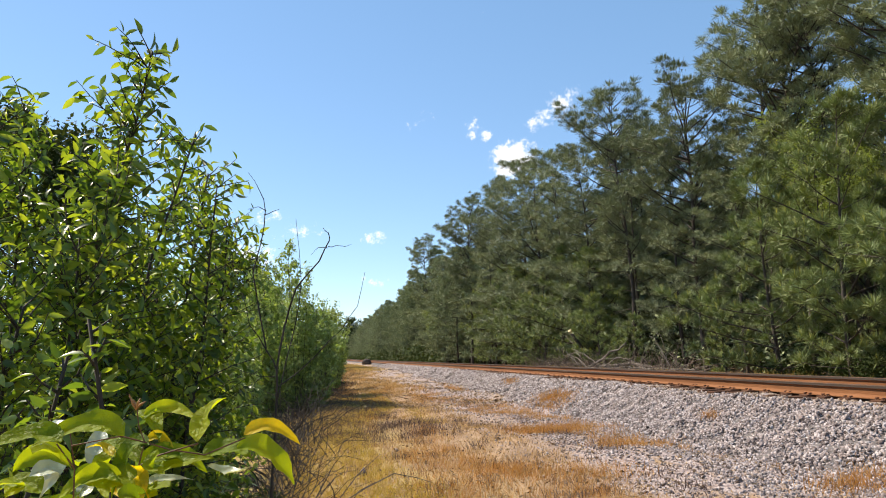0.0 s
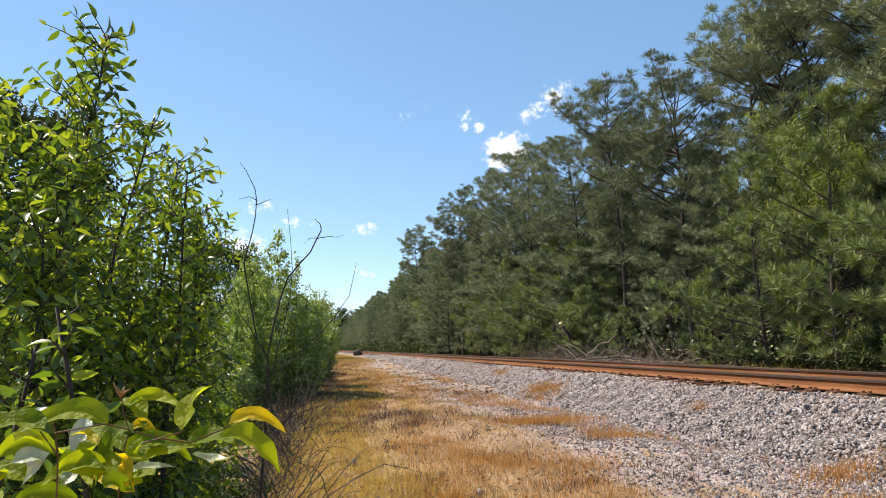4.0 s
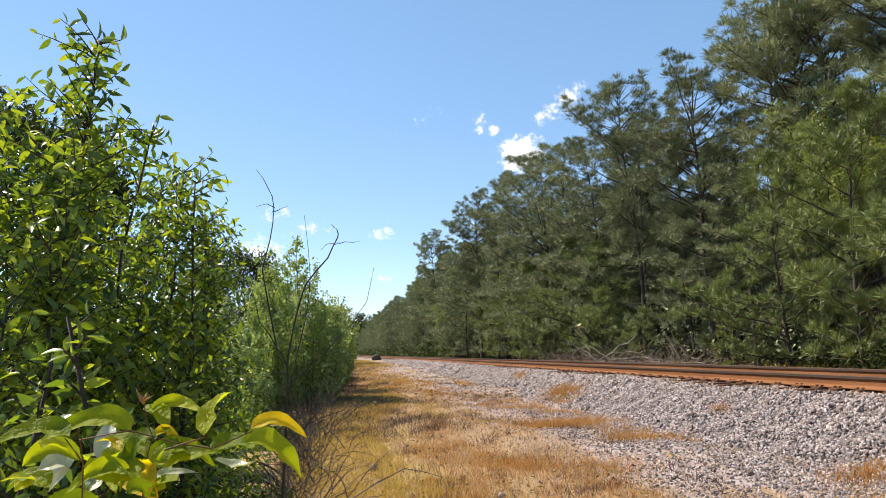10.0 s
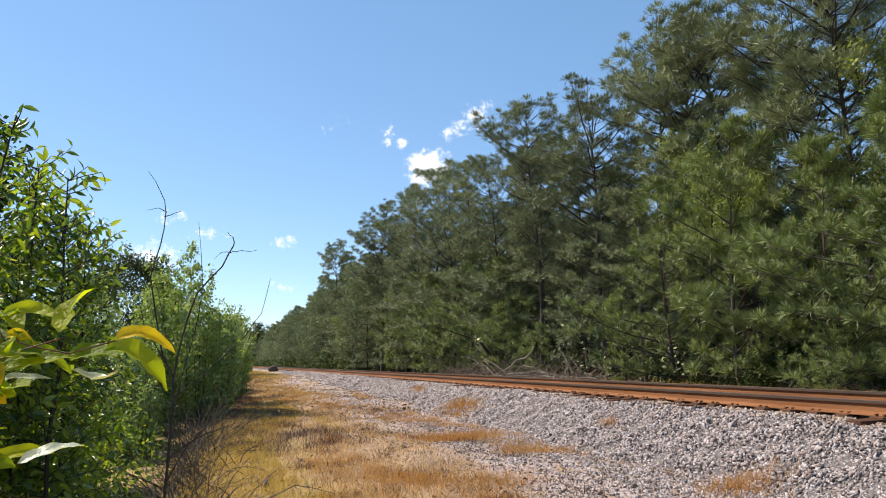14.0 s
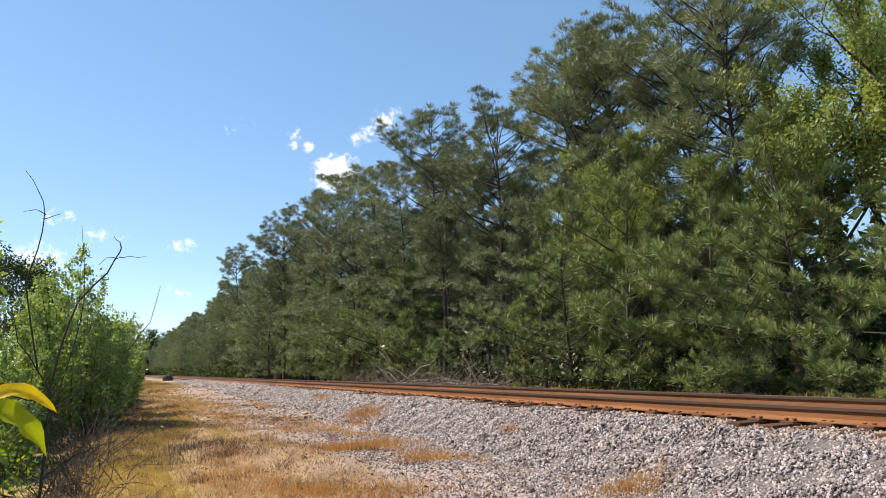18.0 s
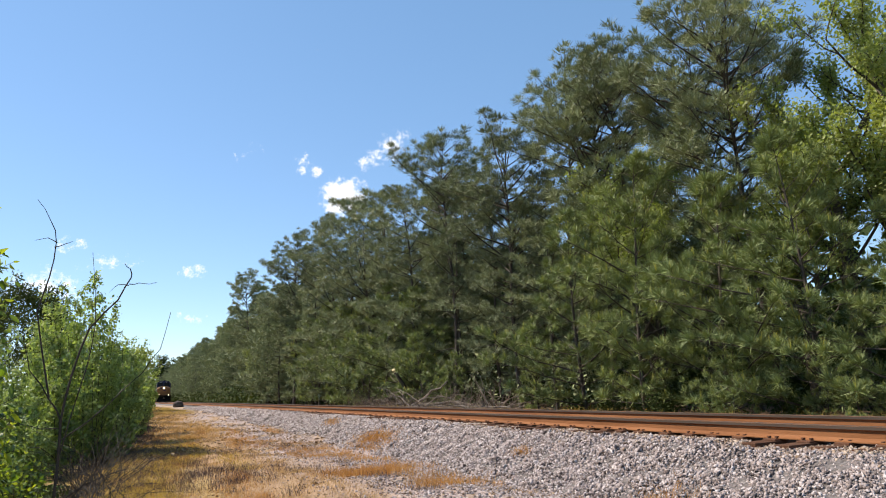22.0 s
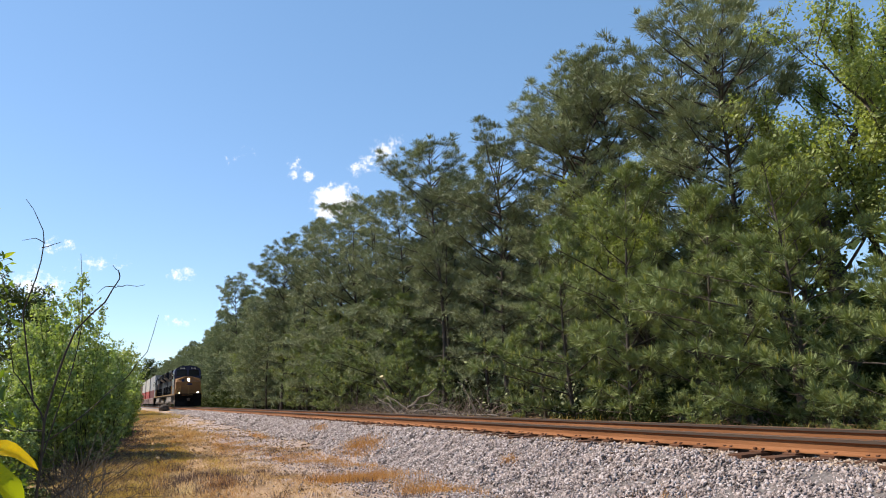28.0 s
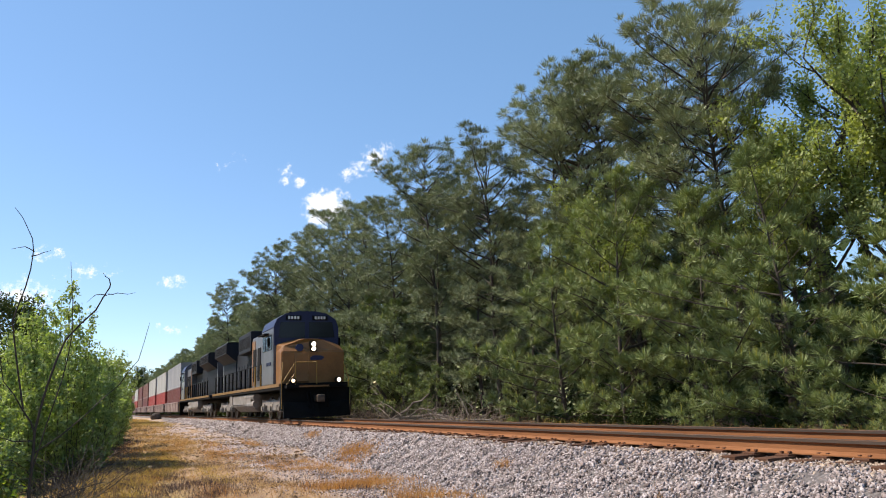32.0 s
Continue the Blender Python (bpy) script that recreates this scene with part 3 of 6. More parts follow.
cube_f = np.array([(0, 1, 3, 2), (4, 6, 7, 5), (0, 4, 5, 1), (2, 3, 7, 6), (0, 2, 6, 4), (1, 5, 7, 3)])
for k in range(int((Y_FAR - Y_NEAR) / TIE_STEP)):
    y = Y_NEAR + k * TIE_STEP
    if not 0.5 < y < 300:
        continue
    if y > 110:
        far.add(cube + (TRACK_X, y, TIE_TOP), cube_f)
        continue
    place = pose(TRACK_X + trng.uniform(-0.05, 0.05), y + trng.uniform(-0.03, 0.03), TIE_TOP, trng.uniform(-1, 1), 0, trng.uniform(-1.6, 1.6))
    tie = new("tie", tie_mesh)
    tie.parent, tie.matrix_basis = track, place
    if y < 45:
        for nm, me in (("tie_plate", plate_mesh), ("spike_set", spike_mesh)):
            ob = new(nm, me)
            ob.parent, ob.matrix_basis = tie, Matrix()
tagged(link("ties", far.mesh("ties"), TIE, track), "dark wooden ties", kind="stuff")

# ---- trees ----


def pine(seed, height, bare, spread, form="young", gap=0.75, dense=1.0, tuft=60, length=0.24, width=0.028, radius=0.2, keep=1.0, tips=0.0, far=False, mat=None, dead=0):
    """A pine: tapered trunk, whorls of limbs that turn up at the tip, and on each limb a flat fan of twigs set with brushes of needles."""
    rng = np.random.default_rng(seed)
    root = new("pine_tree")
    wood = Pile()
    lean = rng.normal(0, 0.03, 2)
    trunk = [Vector((lean[0] * z * z / height + 0.12 * math.sin(z * 0.45 + seed), lean[1] * z * z / height + 0.1 * math.sin(z * 0.37 + 2 * seed), z)) for z in np.linspace(-0.3, height, 12)]
    r0 = 0.008 * height + 0.02
    tube(wood, trunk, [r0 * (1 - 0.93 * i / 11) for i in range(12)], 7)

    def on_trunk(z):
        k = min(max((z + 0.3) / (height + 0.3) * 11, 0), 10.999)
        i = int(k)
        return trunk[i].lerp(trunk[i + 1], k - i)

    # lopsided: the crown swells and shrinks round the trunk and up it
    lobes = [(rng.uniform(0, 6.28), rng.uniform(0.3, 1.1), rng.integers(1, 4)) for _ in range(4)]

    def swell(a, z):
        return 1 + 0.17 * sum(math.sin(n * a + p + k * z) for p, k, n in lobes)

    for _ in range(dead):
        z = rng.uniform(0.08, 0.5) * height
        a = rng.uniform(0, 6.28)
        q = bend(rng, on_trunk(z), (math.cos(a), math.sin(a), rng.uniform(-0.2, 0.3)), rng.uniform(0.6, 0.8 * spread), 4, droop=0.2, wander=0.14)
        tube(wood, q, [0.022 * (1 - 0.8 * i / 4) for i in range(5)], 3)
    places, ways = [], []
    z = bare
    while z < height - 0.1:
        up = (z - bare) / (height - bare)
        if form == "young":
            girth = (0.72 + 1.4 * up if up < 0.2 else 1.0) * (1 - 0.93 * max(0.0, (up - 0.2) / 0.8) ** 1.25)
        elif form == "full":
            girth = (0.75 + 0.25 * up / 0.35) if up < 0.35 else max(0.1, 1 - 0.85 * ((up - 0.35) / 0.65) ** 1.9)
        else:
            girth = (0.45 + 0.55 * up / 0.55) if up < 0.55 else max(0.22, 1 - 0.7 * ((up - 0.55) / 0.45) ** 2.2)
        limbs = rng.integers(4, 7)
        turn = rng.uniform(0, 6.28)
        for j in range(limbs):
            if rng.random() > keep:
                continue
            a = turn + 6.28 * j / limbs + rng.normal(0, 0.25)
            R = max(0.3, spread * girth * swell(a, z) * rng.uniform(0.72, 1.12))
            rise = {"young": 0.15 + 0.75 * up ** 1.3, "full": 0.05 + 0.55 * up ** 1.5, "open": 0.25 + 0.5 * up}[form] + rng.normal(0, 0.1)
            pts = bend(rng, on_trunk(z + rng.normal(0, 0.12)), (math.cos(a), math.sin(a), rise), R, 5, droop=-0.3 * rng.random() - 0.15, wander=0.08)
            rr = 0.009 + (0.014 if form == "open" else 0.009) * R
            tube(wood, pts[::2] if far else pts, [rr * (1 - 0.8 * i / 5) for i in range(0, 6, 2 if far else 1)], 3 if far else 4)
            s = (0.5 if form == "open" else 0.3) * R
            side = 1
            while s < R:
                k = min(s / R * 5, 4.999)
                i = int(k)
                p = pts[i].lerp(pts[i + 1], k - i)
                w = (pts[i + 1] - pts[i]).normalized()
                side = -side
                flat = Vector((-w.y, w.x, 0)) * side * rng.uniform(0.5, 1.1)
                sub = (w * rng.uniform(0.5, 0.9) + flat + Vector((0, 0, rng.normal(0.16, 0.14)))).normalized()
                L = min(0.9, 0.22 + 0.4 * (R - s) + 0.08 * R) * rng.uniform(0.6, 1.15)
                end = p + sub * L + Vector((0, 0, 0.1 * L))
                if not far:
                    tube(wood, [p, end], [0.009, 0.004], 3)
                places.append(end)
                ways.append(sub * 0.8 + Vector((0, 0, 0.3)))
                if L > 0.55:
                    places.append(p.lerp(end, 0.45))
                    ways.append(sub * 0.4 + Vector((0, 0, 0.5)))
                s += 0.42 / dense * rng.uniform(0.7, 1.3)
            places.append(pts[-1])
            ways.append((pts[-1] - pts[-2]).normalized() + Vector((0, 0, 0.3)))
        z += rng.uniform(0.7, 1.3) * gap
    for k in range(3):
        places.append(trunk[-1] + Vector((0, 0, -0.2 * k)))
        ways.append(Vector((0, 0, 1)))
    link("trunk", wood.mesh("trunk", True), BARK, root)
    places, ways = np.array([tuple(p) for p in places]), np.array([tuple(w) for w in ways])
    v, f = puffs(rng, places, ways, tuft, length, width, radius)
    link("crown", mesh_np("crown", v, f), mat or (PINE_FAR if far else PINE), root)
    if tips:
        pick = rng.random(len(places)) < tips
        v, f = needles(rng, places[pick] + np.array([0, 0, radius * 0.6]), ways[pick] * 0.3 + np.array([0, 0, 1.0]), 10, length * 1.1, width * 0.8, 0.14)
        tagged(link("new_growth", mesh_np("new_growth", v, f), PINE_TIP, root), "pale yellow-green new shoots", kind="stuff")
    k = height / (places[:, 2].max() + 0.7 * (radius + length))
    for ob in root.children:
        ob.data.transform(Matrix.Diagonal((1, 1, k, 1)))
    return root


def leafy(seed, height, fork, spread, leaf, per_twig, mat, splits=4):
    """A slender broad-leaved tree: bare forking limbs low down, long rising twigs set with leaves above, sky between them."""
    rng = np.random.default_rng(seed)
    root = new("broadleaf_tree")
    wood = Pile()
    places, ways = [], []

    def clothe(pts, count):
        for _ in range(count):
            k = rng.random() * (len(pts) - 1.001)
            i = int(k)
            w = (pts[i + 1] - pts[i]).normalized()
            off = Vector(rng.normal(0, 0.085, 3))
            places.append(pts[i].lerp(pts[i + 1], k - i) + off)
            ways.append(off.normalized() + w * 0.3)

    def grow(p, way, length, radius, depth):
        pts = bend(rng, p, way, length, 4, droop=-0.25, wander=0.12)
        tube(wood, pts, [radius * (1 - 0.5 * i / 4) for i in range(5)], 6 if depth < 2 else 3)
        if depth >= 2:
            clothe(pts, per_twig // (3 if depth == 2 else 1))
        if depth >= splits:
            return
        for n in range(3 + (depth == 0) * 2):
            i = int(rng.integers(1, 5)) if depth else int(rng.integers(2, 5))
            side = Vector(rng.normal(0, 1, 3))
            side.z *= 0.5
            w = ((pts[i] - pts[i - 1]).normalized() * 0.9 + side.normalized() * rng.uniform(0.45, 0.95) * spread / 3 + Vector((0, 0, 0.3))).normalized()
            grow(pts[i], w, length * rng.uniform(0.5, 0.72), radius * 0.5, depth + 1)

    grow((0, 0, -0.3), (rng.normal(0, 0.05), rng.normal(0, 0.05), 1), fork, 0.009 * height + 0.02, 0)
    P = np.array([tuple(p) for p in places])
    scale = height / P[:, 2].max()
    link("trunk", wood.mesh("trunk", True), BARK, root)
    v, f = leaves_small(rng, P, np.array([tuple(w) for w in ways]), leaf / scale, leaf / scale * 0.62)
    link("crown", mesh_np("crown", v, f), mat, root)
    middle = P.mean(0)
    for ob in root.children:
        ob.data.transform(Matrix.Scale(scale, 4) @ Matrix.Translation((-middle[0], -middle[1], 0)))
    return root


def broadleaf(seed, name, height, bare, spread, count, leaf=0.13, mat=None, stems=1, airy=0.5):
    """A broad-leaved tree: forking limbs and a crown of leaves in uneven clumps with gaps."""
    rng = np.random.default_rng(seed)
    root = new(name)
    wood = Pile()
    ends = []

    def grow(p, way, length, radius, depth):
        pts = bend(rng, p, way, length, 4, droop=-0.12, wander=0.13)
        tube(wood, pts, [radius * (1 - 0.45 * i / 4) for i in range(5)], 6 if depth < 2 else 4)
        if depth >= 3:
            ends.append((pts[-1], length))
            ends.append((pts[2], length))
            return
        for _ in range(rng.integers(2, 4) + (depth == 0)):
            i = rng.integers(2, 5)
            side = Vector(rng.normal(0, 1, 3))
            w = ((pts[-1] - pts[-2]).normalized() * 1.0 + side * 0.55 + Vector((0, 0, 0.2))).normalized()
            grow(pts[i], w, length * rng.uniform(0.55, 0.8), radius * 0.55, depth + 1)

    for k in range(stems):
        a = 6.28 * k / stems + rng.random()
        tilt = 0.12 if stems == 1 else 0.3
        first = height * 0.42
        grow((0.15 * math.cos(a) * (stems > 1), 0.15 * math.sin(a) * (stems > 1), -0.3), (tilt * math.cos(a), tilt * math.sin(a), 1), first, 0.009 * height + 0.03, 0)
    E = np.array([tuple(p) for p, _ in ends])
    mid = np.array([0, 0, (height + bare) / 2])
    half = np.array([spread, spread, (height - bare) / 2])
    E = np.concatenate([E, mid + unit(rng.normal(0, 1, (len(E) // 2 + 20, 3))) * half * rng.uniform(0.55, 0.95, (len(E) // 2 + 20, 1))])
    d = (E - mid) / half
    r = np.linalg.norm(d, axis=1, keepdims=True)
    E = mid + d / np.maximum(r, 1) * half * np.where(r > 1, rng.uniform(0.8, 1.05, r.shape), 1)
    size = rng.uniform(0.35, 1.0, len(E)) * spread * (0.42 - 0.12 * airy)
    pick = rng.choice(len(E), count, p=size ** 2 / (size ** 2).sum())
    off = unit(rng.normal(0, 1, (count, 3))) * (rng.random((count, 1)) ** 0.5) * size[pick][:, None] * np.array([1, 1, 0.75])
    places = E[pick] + off
    link("trunk", wood.mesh("trunk", True), BARK, root)
    v, f = leaves_small(rng, places, off + rng.normal(0, 0.25, (count, 3)), leaf, leaf * 0.62)
    link("crown", mesh_np("crown", v, f), mat or BROAD, root)
    return root


def set_down(ob, x, y, turn=0.0, size=1.0, tilt=0.0):
    ob.matrix_basis = pose(x, y, float(ground_z(x, y)), tilt, 0, turn) @ Matrix.Scale(size, 4)
    return ob


def plant(master, spots, label, category, group):
    """Puts a tree and its copies at the spots (x, y, turn, size)."""
    first = True
    made = []
    for x, y, turn, size in spots:
        ob = master if first else copy_thing(master, Matrix())
        first = False
        made.append(set_down(ob, x, y, turn, size))
        tagged(ob, label, category, group)
    return made


swaying = []


def stand(master, own, spots, label, group):
    """Sets a tree and its copies down as (x, y, turn, height wanted); own is the height it was grown to."""
    return plant(master, [(x, y, turn, h / own) for x, y, turn, h in spots], label, "tree", group)


# front row on the far side of the track: bushy young pines, in two clumps with a dark opening between
young_a = pine(11, 8.5, 0.35, 3.0, "young", 0.74, 0.9, 84, 0.30, 0.021, 0.10, 0.92, 0.4)
young_b = pine(12, 7.5, 0.25, 2.7, "young", 0.72, 0.9, 84, 0.30, 0.021, 0.10, 0.9, 0.4)
young_c = pine(13, 5.0, 0.1, 1.9, "young", 0.6, 0.9, 84, 0.30, 0.021, 0.10, 0.9, 0.6)
swaying += stand(young_a, 8.5, [(14.7, 17.4, 280, 8.4), (14.9, 11.6, 52, 7.4), (15.0, 3.4, 157, 6.0), (15.4, 41.0, 100, 8.0), (15.2, 56.0, 10, 8.5)],
                 "bushy young pine with long needles at the wood's edge", "young pines by the track")
swaying += stand(young_b, 7.5, [(14.6, 20.6, 142, 7.3), (15.0, 14.4, 229, 7.0), (15.3, 37.2, 20, 7.0), (15.0, 46.5, 200, 7.5), (15.1, 51.0, 300, 8.0), (15.6, 62.5, 70, 8.0)],
                 "low bushy pine with pale new shoots", "young pines by the track")
swaying += stand(young_c, 5.0, [(14.5, 9.0, 0, 4.6), (14.6, 6.6, 120, 4.4), (14.3, 23.2, 240, 3.4), (13.9, 13.2, 60, 2.2), (13.8, 9.9, 200, 1.5), (13.7, 8.3, 30, 1.7), (14.8, 31.5, 90, 3.0), (14.2, 10.9, 10, 1.3),
                                (14.6, 35.0, 170, 4.2), (14.4, 43.4, 80, 4.0), (14.0, 7.2, 290, 1.2), (14.5, 48.5, 20, 4.5)],
                 "small bushy pine with upright pale candles", "young pines by the track")
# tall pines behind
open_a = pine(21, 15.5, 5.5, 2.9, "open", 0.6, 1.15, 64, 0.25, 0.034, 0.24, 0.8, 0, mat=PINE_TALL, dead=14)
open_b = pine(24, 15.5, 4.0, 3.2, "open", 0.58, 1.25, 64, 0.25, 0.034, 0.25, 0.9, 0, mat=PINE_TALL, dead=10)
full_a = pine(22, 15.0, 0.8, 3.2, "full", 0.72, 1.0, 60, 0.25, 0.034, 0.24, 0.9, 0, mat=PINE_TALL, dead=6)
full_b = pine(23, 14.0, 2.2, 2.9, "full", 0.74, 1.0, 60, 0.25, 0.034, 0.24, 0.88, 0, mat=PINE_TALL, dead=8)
swaying += stand(open_a, 15.5, [(15.5, 32.7, 142, 15.2), (17.4, 24.6, 300, 16.0), (15.5, 97.0, 94, 18.6), (18.0, 20.8, 60, 15.4)],
                 "tall pine with a thin open crown on a dark trunk", "tall pines")
swaying += stand(open_b, 15.5, [(16.2, 27.6, 200, 13.9), (17.2, 22.2, 10, 15.4), (17.2, 14.7, 120, 14.4), (14.8, 67.5, 34, 17.6), (18.2, 36.0, 80, 15.0), (17.8, 17.6, 250, 14.4)],
                 "tall pine with a dark uneven crown", "tall pines")
swaying += stand(full_a, 15.0, [(15.8, 38.6, 334, 13.6), (15.6, 47.3, 209, 15.6), (15.4, 55.2, 219, 15.8), (15.8, 73.5, 211, 13.0), (16.6, 30.0, 357, 11.0), (18.6, 42.0, 120, 15.0), (15.6, 87.0, 60, 13.0)],
                 "tall pine clothed in needles down to the ground", "tall pines")
swaying += stand(full_b, 14.0, [(15.6, 43.2, 62, 14.8), (15.4, 51.0, 35, 16.4), (15.4, 60.6, 150, 12.6), (16.8, 34.8, 250, 12.6), (16.4, 25.0, 272, 9.6), (18.5, 52.0, 10, 15.0), (16.0, 92.0, 170, 14.0), (17.6, 19.6, 20, 9.0)],
                 "pine with layered boughs over a shaded trunk", "tall pines")
# further along the line
far_a = pine(31, 16.0, 0.6, 3.3, "full", 0.85, 0.8, 24, 0.36, 0.10, 0.36, 0.88, 0, True)
far_b = pine(32, 14.0, 0.4, 3.1, "full", 0.85, 0.8, 24, 0.36, 0.10, 0.36, 0.88, 0, True)
far_c = pine(33, 17.0, 6.0, 3.0, "open", 0.7, 1.0, 24, 0.36, 0.10, 0.36, 0.85, 0, True)
prng = random.Random(8)
spots_a, spots_b, spots_c = [], [], []
y = 66.0
while y < 420:
    (spots_a if prng.random() < 0.5 else spots_b).append((15.0 + prng.uniform(-0.8, 1.2), y, prng.uniform(0, 360), prng.uniform(9.5, 13.0)))
    prng.choice((spots_a, spots_b, spots_c)).append((18.0 + prng.uniform(-1.5, 2.0), y + 2.5, prng.uniform(0, 360), prng.uniform(13.0, 17.0)))
    y += 4.5 + 0.02 * y
y = -6.0
while y < 150:
    prng.choice((spots_a, spots_b)).append((22.5 + prng.uniform(-1.5, 1.5), y, prng.uniform(0, 360), prng.uniform(11.5, 14.5) * (0.36 if y < 23 else 1.0)))
    y += 4.5
stand(far_a, 16.0, spots_a, "dark pine in the wood along the line", "pines along the line")
stand(far_b, 14.0, spots_b, "bushy dark pine in the wood along the line", "pines along the line")
stand(far_c, 17.0, spots_c, "dark pine with a high open crown along the line", "pines along the line")
# broad-leaved trees among them
leafy_a = leafy(41, 12.0, 4.0, 2.8, 0.11, 130, BROAD)
leafy_b = leafy(42, 9.0, 2.2, 2.8, 0.085, 120, BROAD)
stand(leafy_a, 12.0, [(18.0, 12.3, 0, 12.4), (18.2, 11.0, 100, 11.2), (18.0, 9.4, 200, 10.8), (18.6, 8.6, 45, 11.0), (17.8, 7.6, 300, 10.4), (18.4, 5.6, 60, 10.4), (18.8, 2.8, 140, 11.0), (18.4, 21.4, 30, 12.6)],
      "slender broad-leaved tree in fresh green leaf", "broad-leaved trees")
stand(leafy_b, 9.0, [(16.4, 19.0, 0, 8.6), (17.8, 16.0, 90, 7.0), (16.0, 50.5, 60, 8.0), (17.2, 5.0, 10, 5.0), (15.8, 68.0, 0, 7.0), (14.2, 86, 50, 7.0), (16.6, 13.0, 80, 7.4)],
      "smaller broad-leaved tree in bright spring leaf", "broad-leaved trees")
# Fill deep in the wood: shade between trunks is put into its leaf colour.
deep = broadleaf(46, "broadleaf_tree", 13.0, 0.3, 4.0, 6000, 0.42, BROAD_DARK_SHADED)
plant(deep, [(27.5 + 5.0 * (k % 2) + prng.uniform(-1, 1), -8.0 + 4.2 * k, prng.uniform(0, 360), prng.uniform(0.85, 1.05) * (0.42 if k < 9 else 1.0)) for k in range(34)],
      "broad-leaved tree filling the deep wood, leaves coloured dark as in shade", "tree", "trees deep in the wood")
far_round = broadleaf(43, "broadleaf_tree", 23.0, 1.0, 5.0, 9000, 0.5, BROAD_DARK_SHADED)
set_down(far_round, 16.6, 330.0)
tagged(far_round, "large dark round-crowned tree at the far end of the line", "tree")
far_pale = broadleaf(44, "broadleaf_tree", 20.0, 1.0, 6.0, 6000, 0.5, BROAD)
plant(far_pale, [(24.0, 290.0, 0, 0.95), (30.0, 330.0, 60, 1.1), (4.0, 460.0, 0, 1.0), (-6.0, 440.0, 50, 0.9)], "pale green broad-leaved tree far along the line", "tree", "far broad-leaved trees")


# ---- undergrowth on the far side ----
def brush_mass(seed, y0, y1, x0, x1, count, height, leaf, mat, name, label):
    rng = np.random.default_rng(seed)
    clumps = int((y1 - y0) * 1.3)
    cy = rng.uniform(y0, y1, clumps)
    cx = rng.uniform(x0, x1, clumps)
    r = rng.uniform(0.5, 1.3, clumps) * height * 0.5
    k = rng.choice(clumps, count)
    off = unit(rng.normal(0, 1, (count, 3))) * rng.random((count, 1)) ** 0.4 * r[k][:, None]
    p = np.stack([cx[k], cy[k], np.asarray(ground_z(cx[k], cy[k])) + r[k] * 0.8], 1) + off
    p[:, 2] = np.maximum(p[:, 2], 0.1)
    v, f = leaves_small(rng, p, off + rng.normal(0, 0.2, (count, 3)), leaf, leaf * 0.6)
    ob = link(name, mesh_np(name, v, f), mat)
    return tagged(ob, label, "undergrowth", kind="stuff")


# Dark leaf colour here stands in for shade under and inside the wood.
brush_mass(51, 2, 22, 14.4, 17.5, 22000, 1.3, 0.08, BROAD_DARK_SHADED, "undergrowth", "low leafy undergrowth beneath the pines")
brush_mass(52, 22, 80, 16.4, 18.6, 20000, 2.0, 0.14, BROAD_DARK_SHADED, "undergrowth", "undergrowth beneath the pines further along, coloured dark as in shade")
brush_mass(54, -5, 80, 19.0, 30.0, 26000, 5.0, 0.34, BROAD_DARK_SHADED, "undergrowth", "undergrowth deep inside the wood, coloured dark as in shade")
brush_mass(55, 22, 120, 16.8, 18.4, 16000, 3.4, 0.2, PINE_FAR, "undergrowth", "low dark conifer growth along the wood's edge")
brush_mass(56, -30, 190, 32.0, 42.0, 30000, 9.0, 1.0, BROAD_DARK_SHADED, "undergrowth", "leaf mass filling the wood further in, coloured dark as in shade")
brush_mass(53, 80, 330, 13.0, 17.5, 16000, 2.6, 0.4, BROAD_DARK_SHADED, "undergrowth", "green undergrowth along the distant wood")


# ---- the near side: brush, saplings and the plant by the camera ----
def branch_mesh(rng, base, top, height_share, twigs, twig_len, per_twig, leaf, wide, low=0.15):
    """One arching stem with side twigs, and the leaves along the twigs."""
    wood = Pile()
    base, top = Vector(base), Vector(top)
    bow = Vector(rng.normal(0, 0.07, 3))
    pts = []
    for i in range(9):
        s = i / 8
        pts.append(base.lerp(top, s) + bow * math.sin(s * math.pi) + Vector(rng.normal(0, 0.012, 3)))
    tube(wood, pts, [0.016 * (1 - 0.85 * i / 8) + 0.002 for i in range(9)], 5)
    places, ways = [], []
    for _ in range(twigs):
        s = low + (1 - low) * rng.random() ** 0.85
        k = min(int(s * 8), 7)
        p = pts[k].lerp(pts[k + 1], s * 8 - k)
        a = rng.uniform(0, 6.28)
        w = Vector((math.cos(a), math.sin(a), rng.uniform(0.25, 1.0))).normalized()
        L = twig_len * rng.uniform(0.5, 1.2) * (1.15 - 0.7 * s)
        q = bend(rng, p, w, L, 4, droop=-0.1, wander=0.1)
        tube(wood, q, [0.005, 0.0042, 0.0034, 0.0026, 0.0016], 3)
        m = max(3, int(per_twig * L / twig_len))
        for j in range(m):
            u = (j + 0.7) / m * 3.999
            i = int(u)
            c = q[i].lerp(q[i + 1], u - i)
            along = (q[i + 1] - q[i]).normalized()
            out = along.orthogonal()
            out.rotate(Matrix.Rotation(j * 2.4 + rng.random(), 3, along))
            places.append(c)
            ways.append(along * 0.55 + out * 0.8)
    m = 12
    for j in range(m):
        c = pts[6].lerp(pts[8], j / m)
        a = j * 2.4
        places.append(c)
        ways.append(Vector((math.cos(a), math.sin(a), 0.6)))
    v, f = leaves(rng, np.array([tuple(p) for p in places]), np.array([tuple(w) for w in ways]), leaf, wide)
    return wood.mesh("branch", True), mesh_np("leaves", v, f)


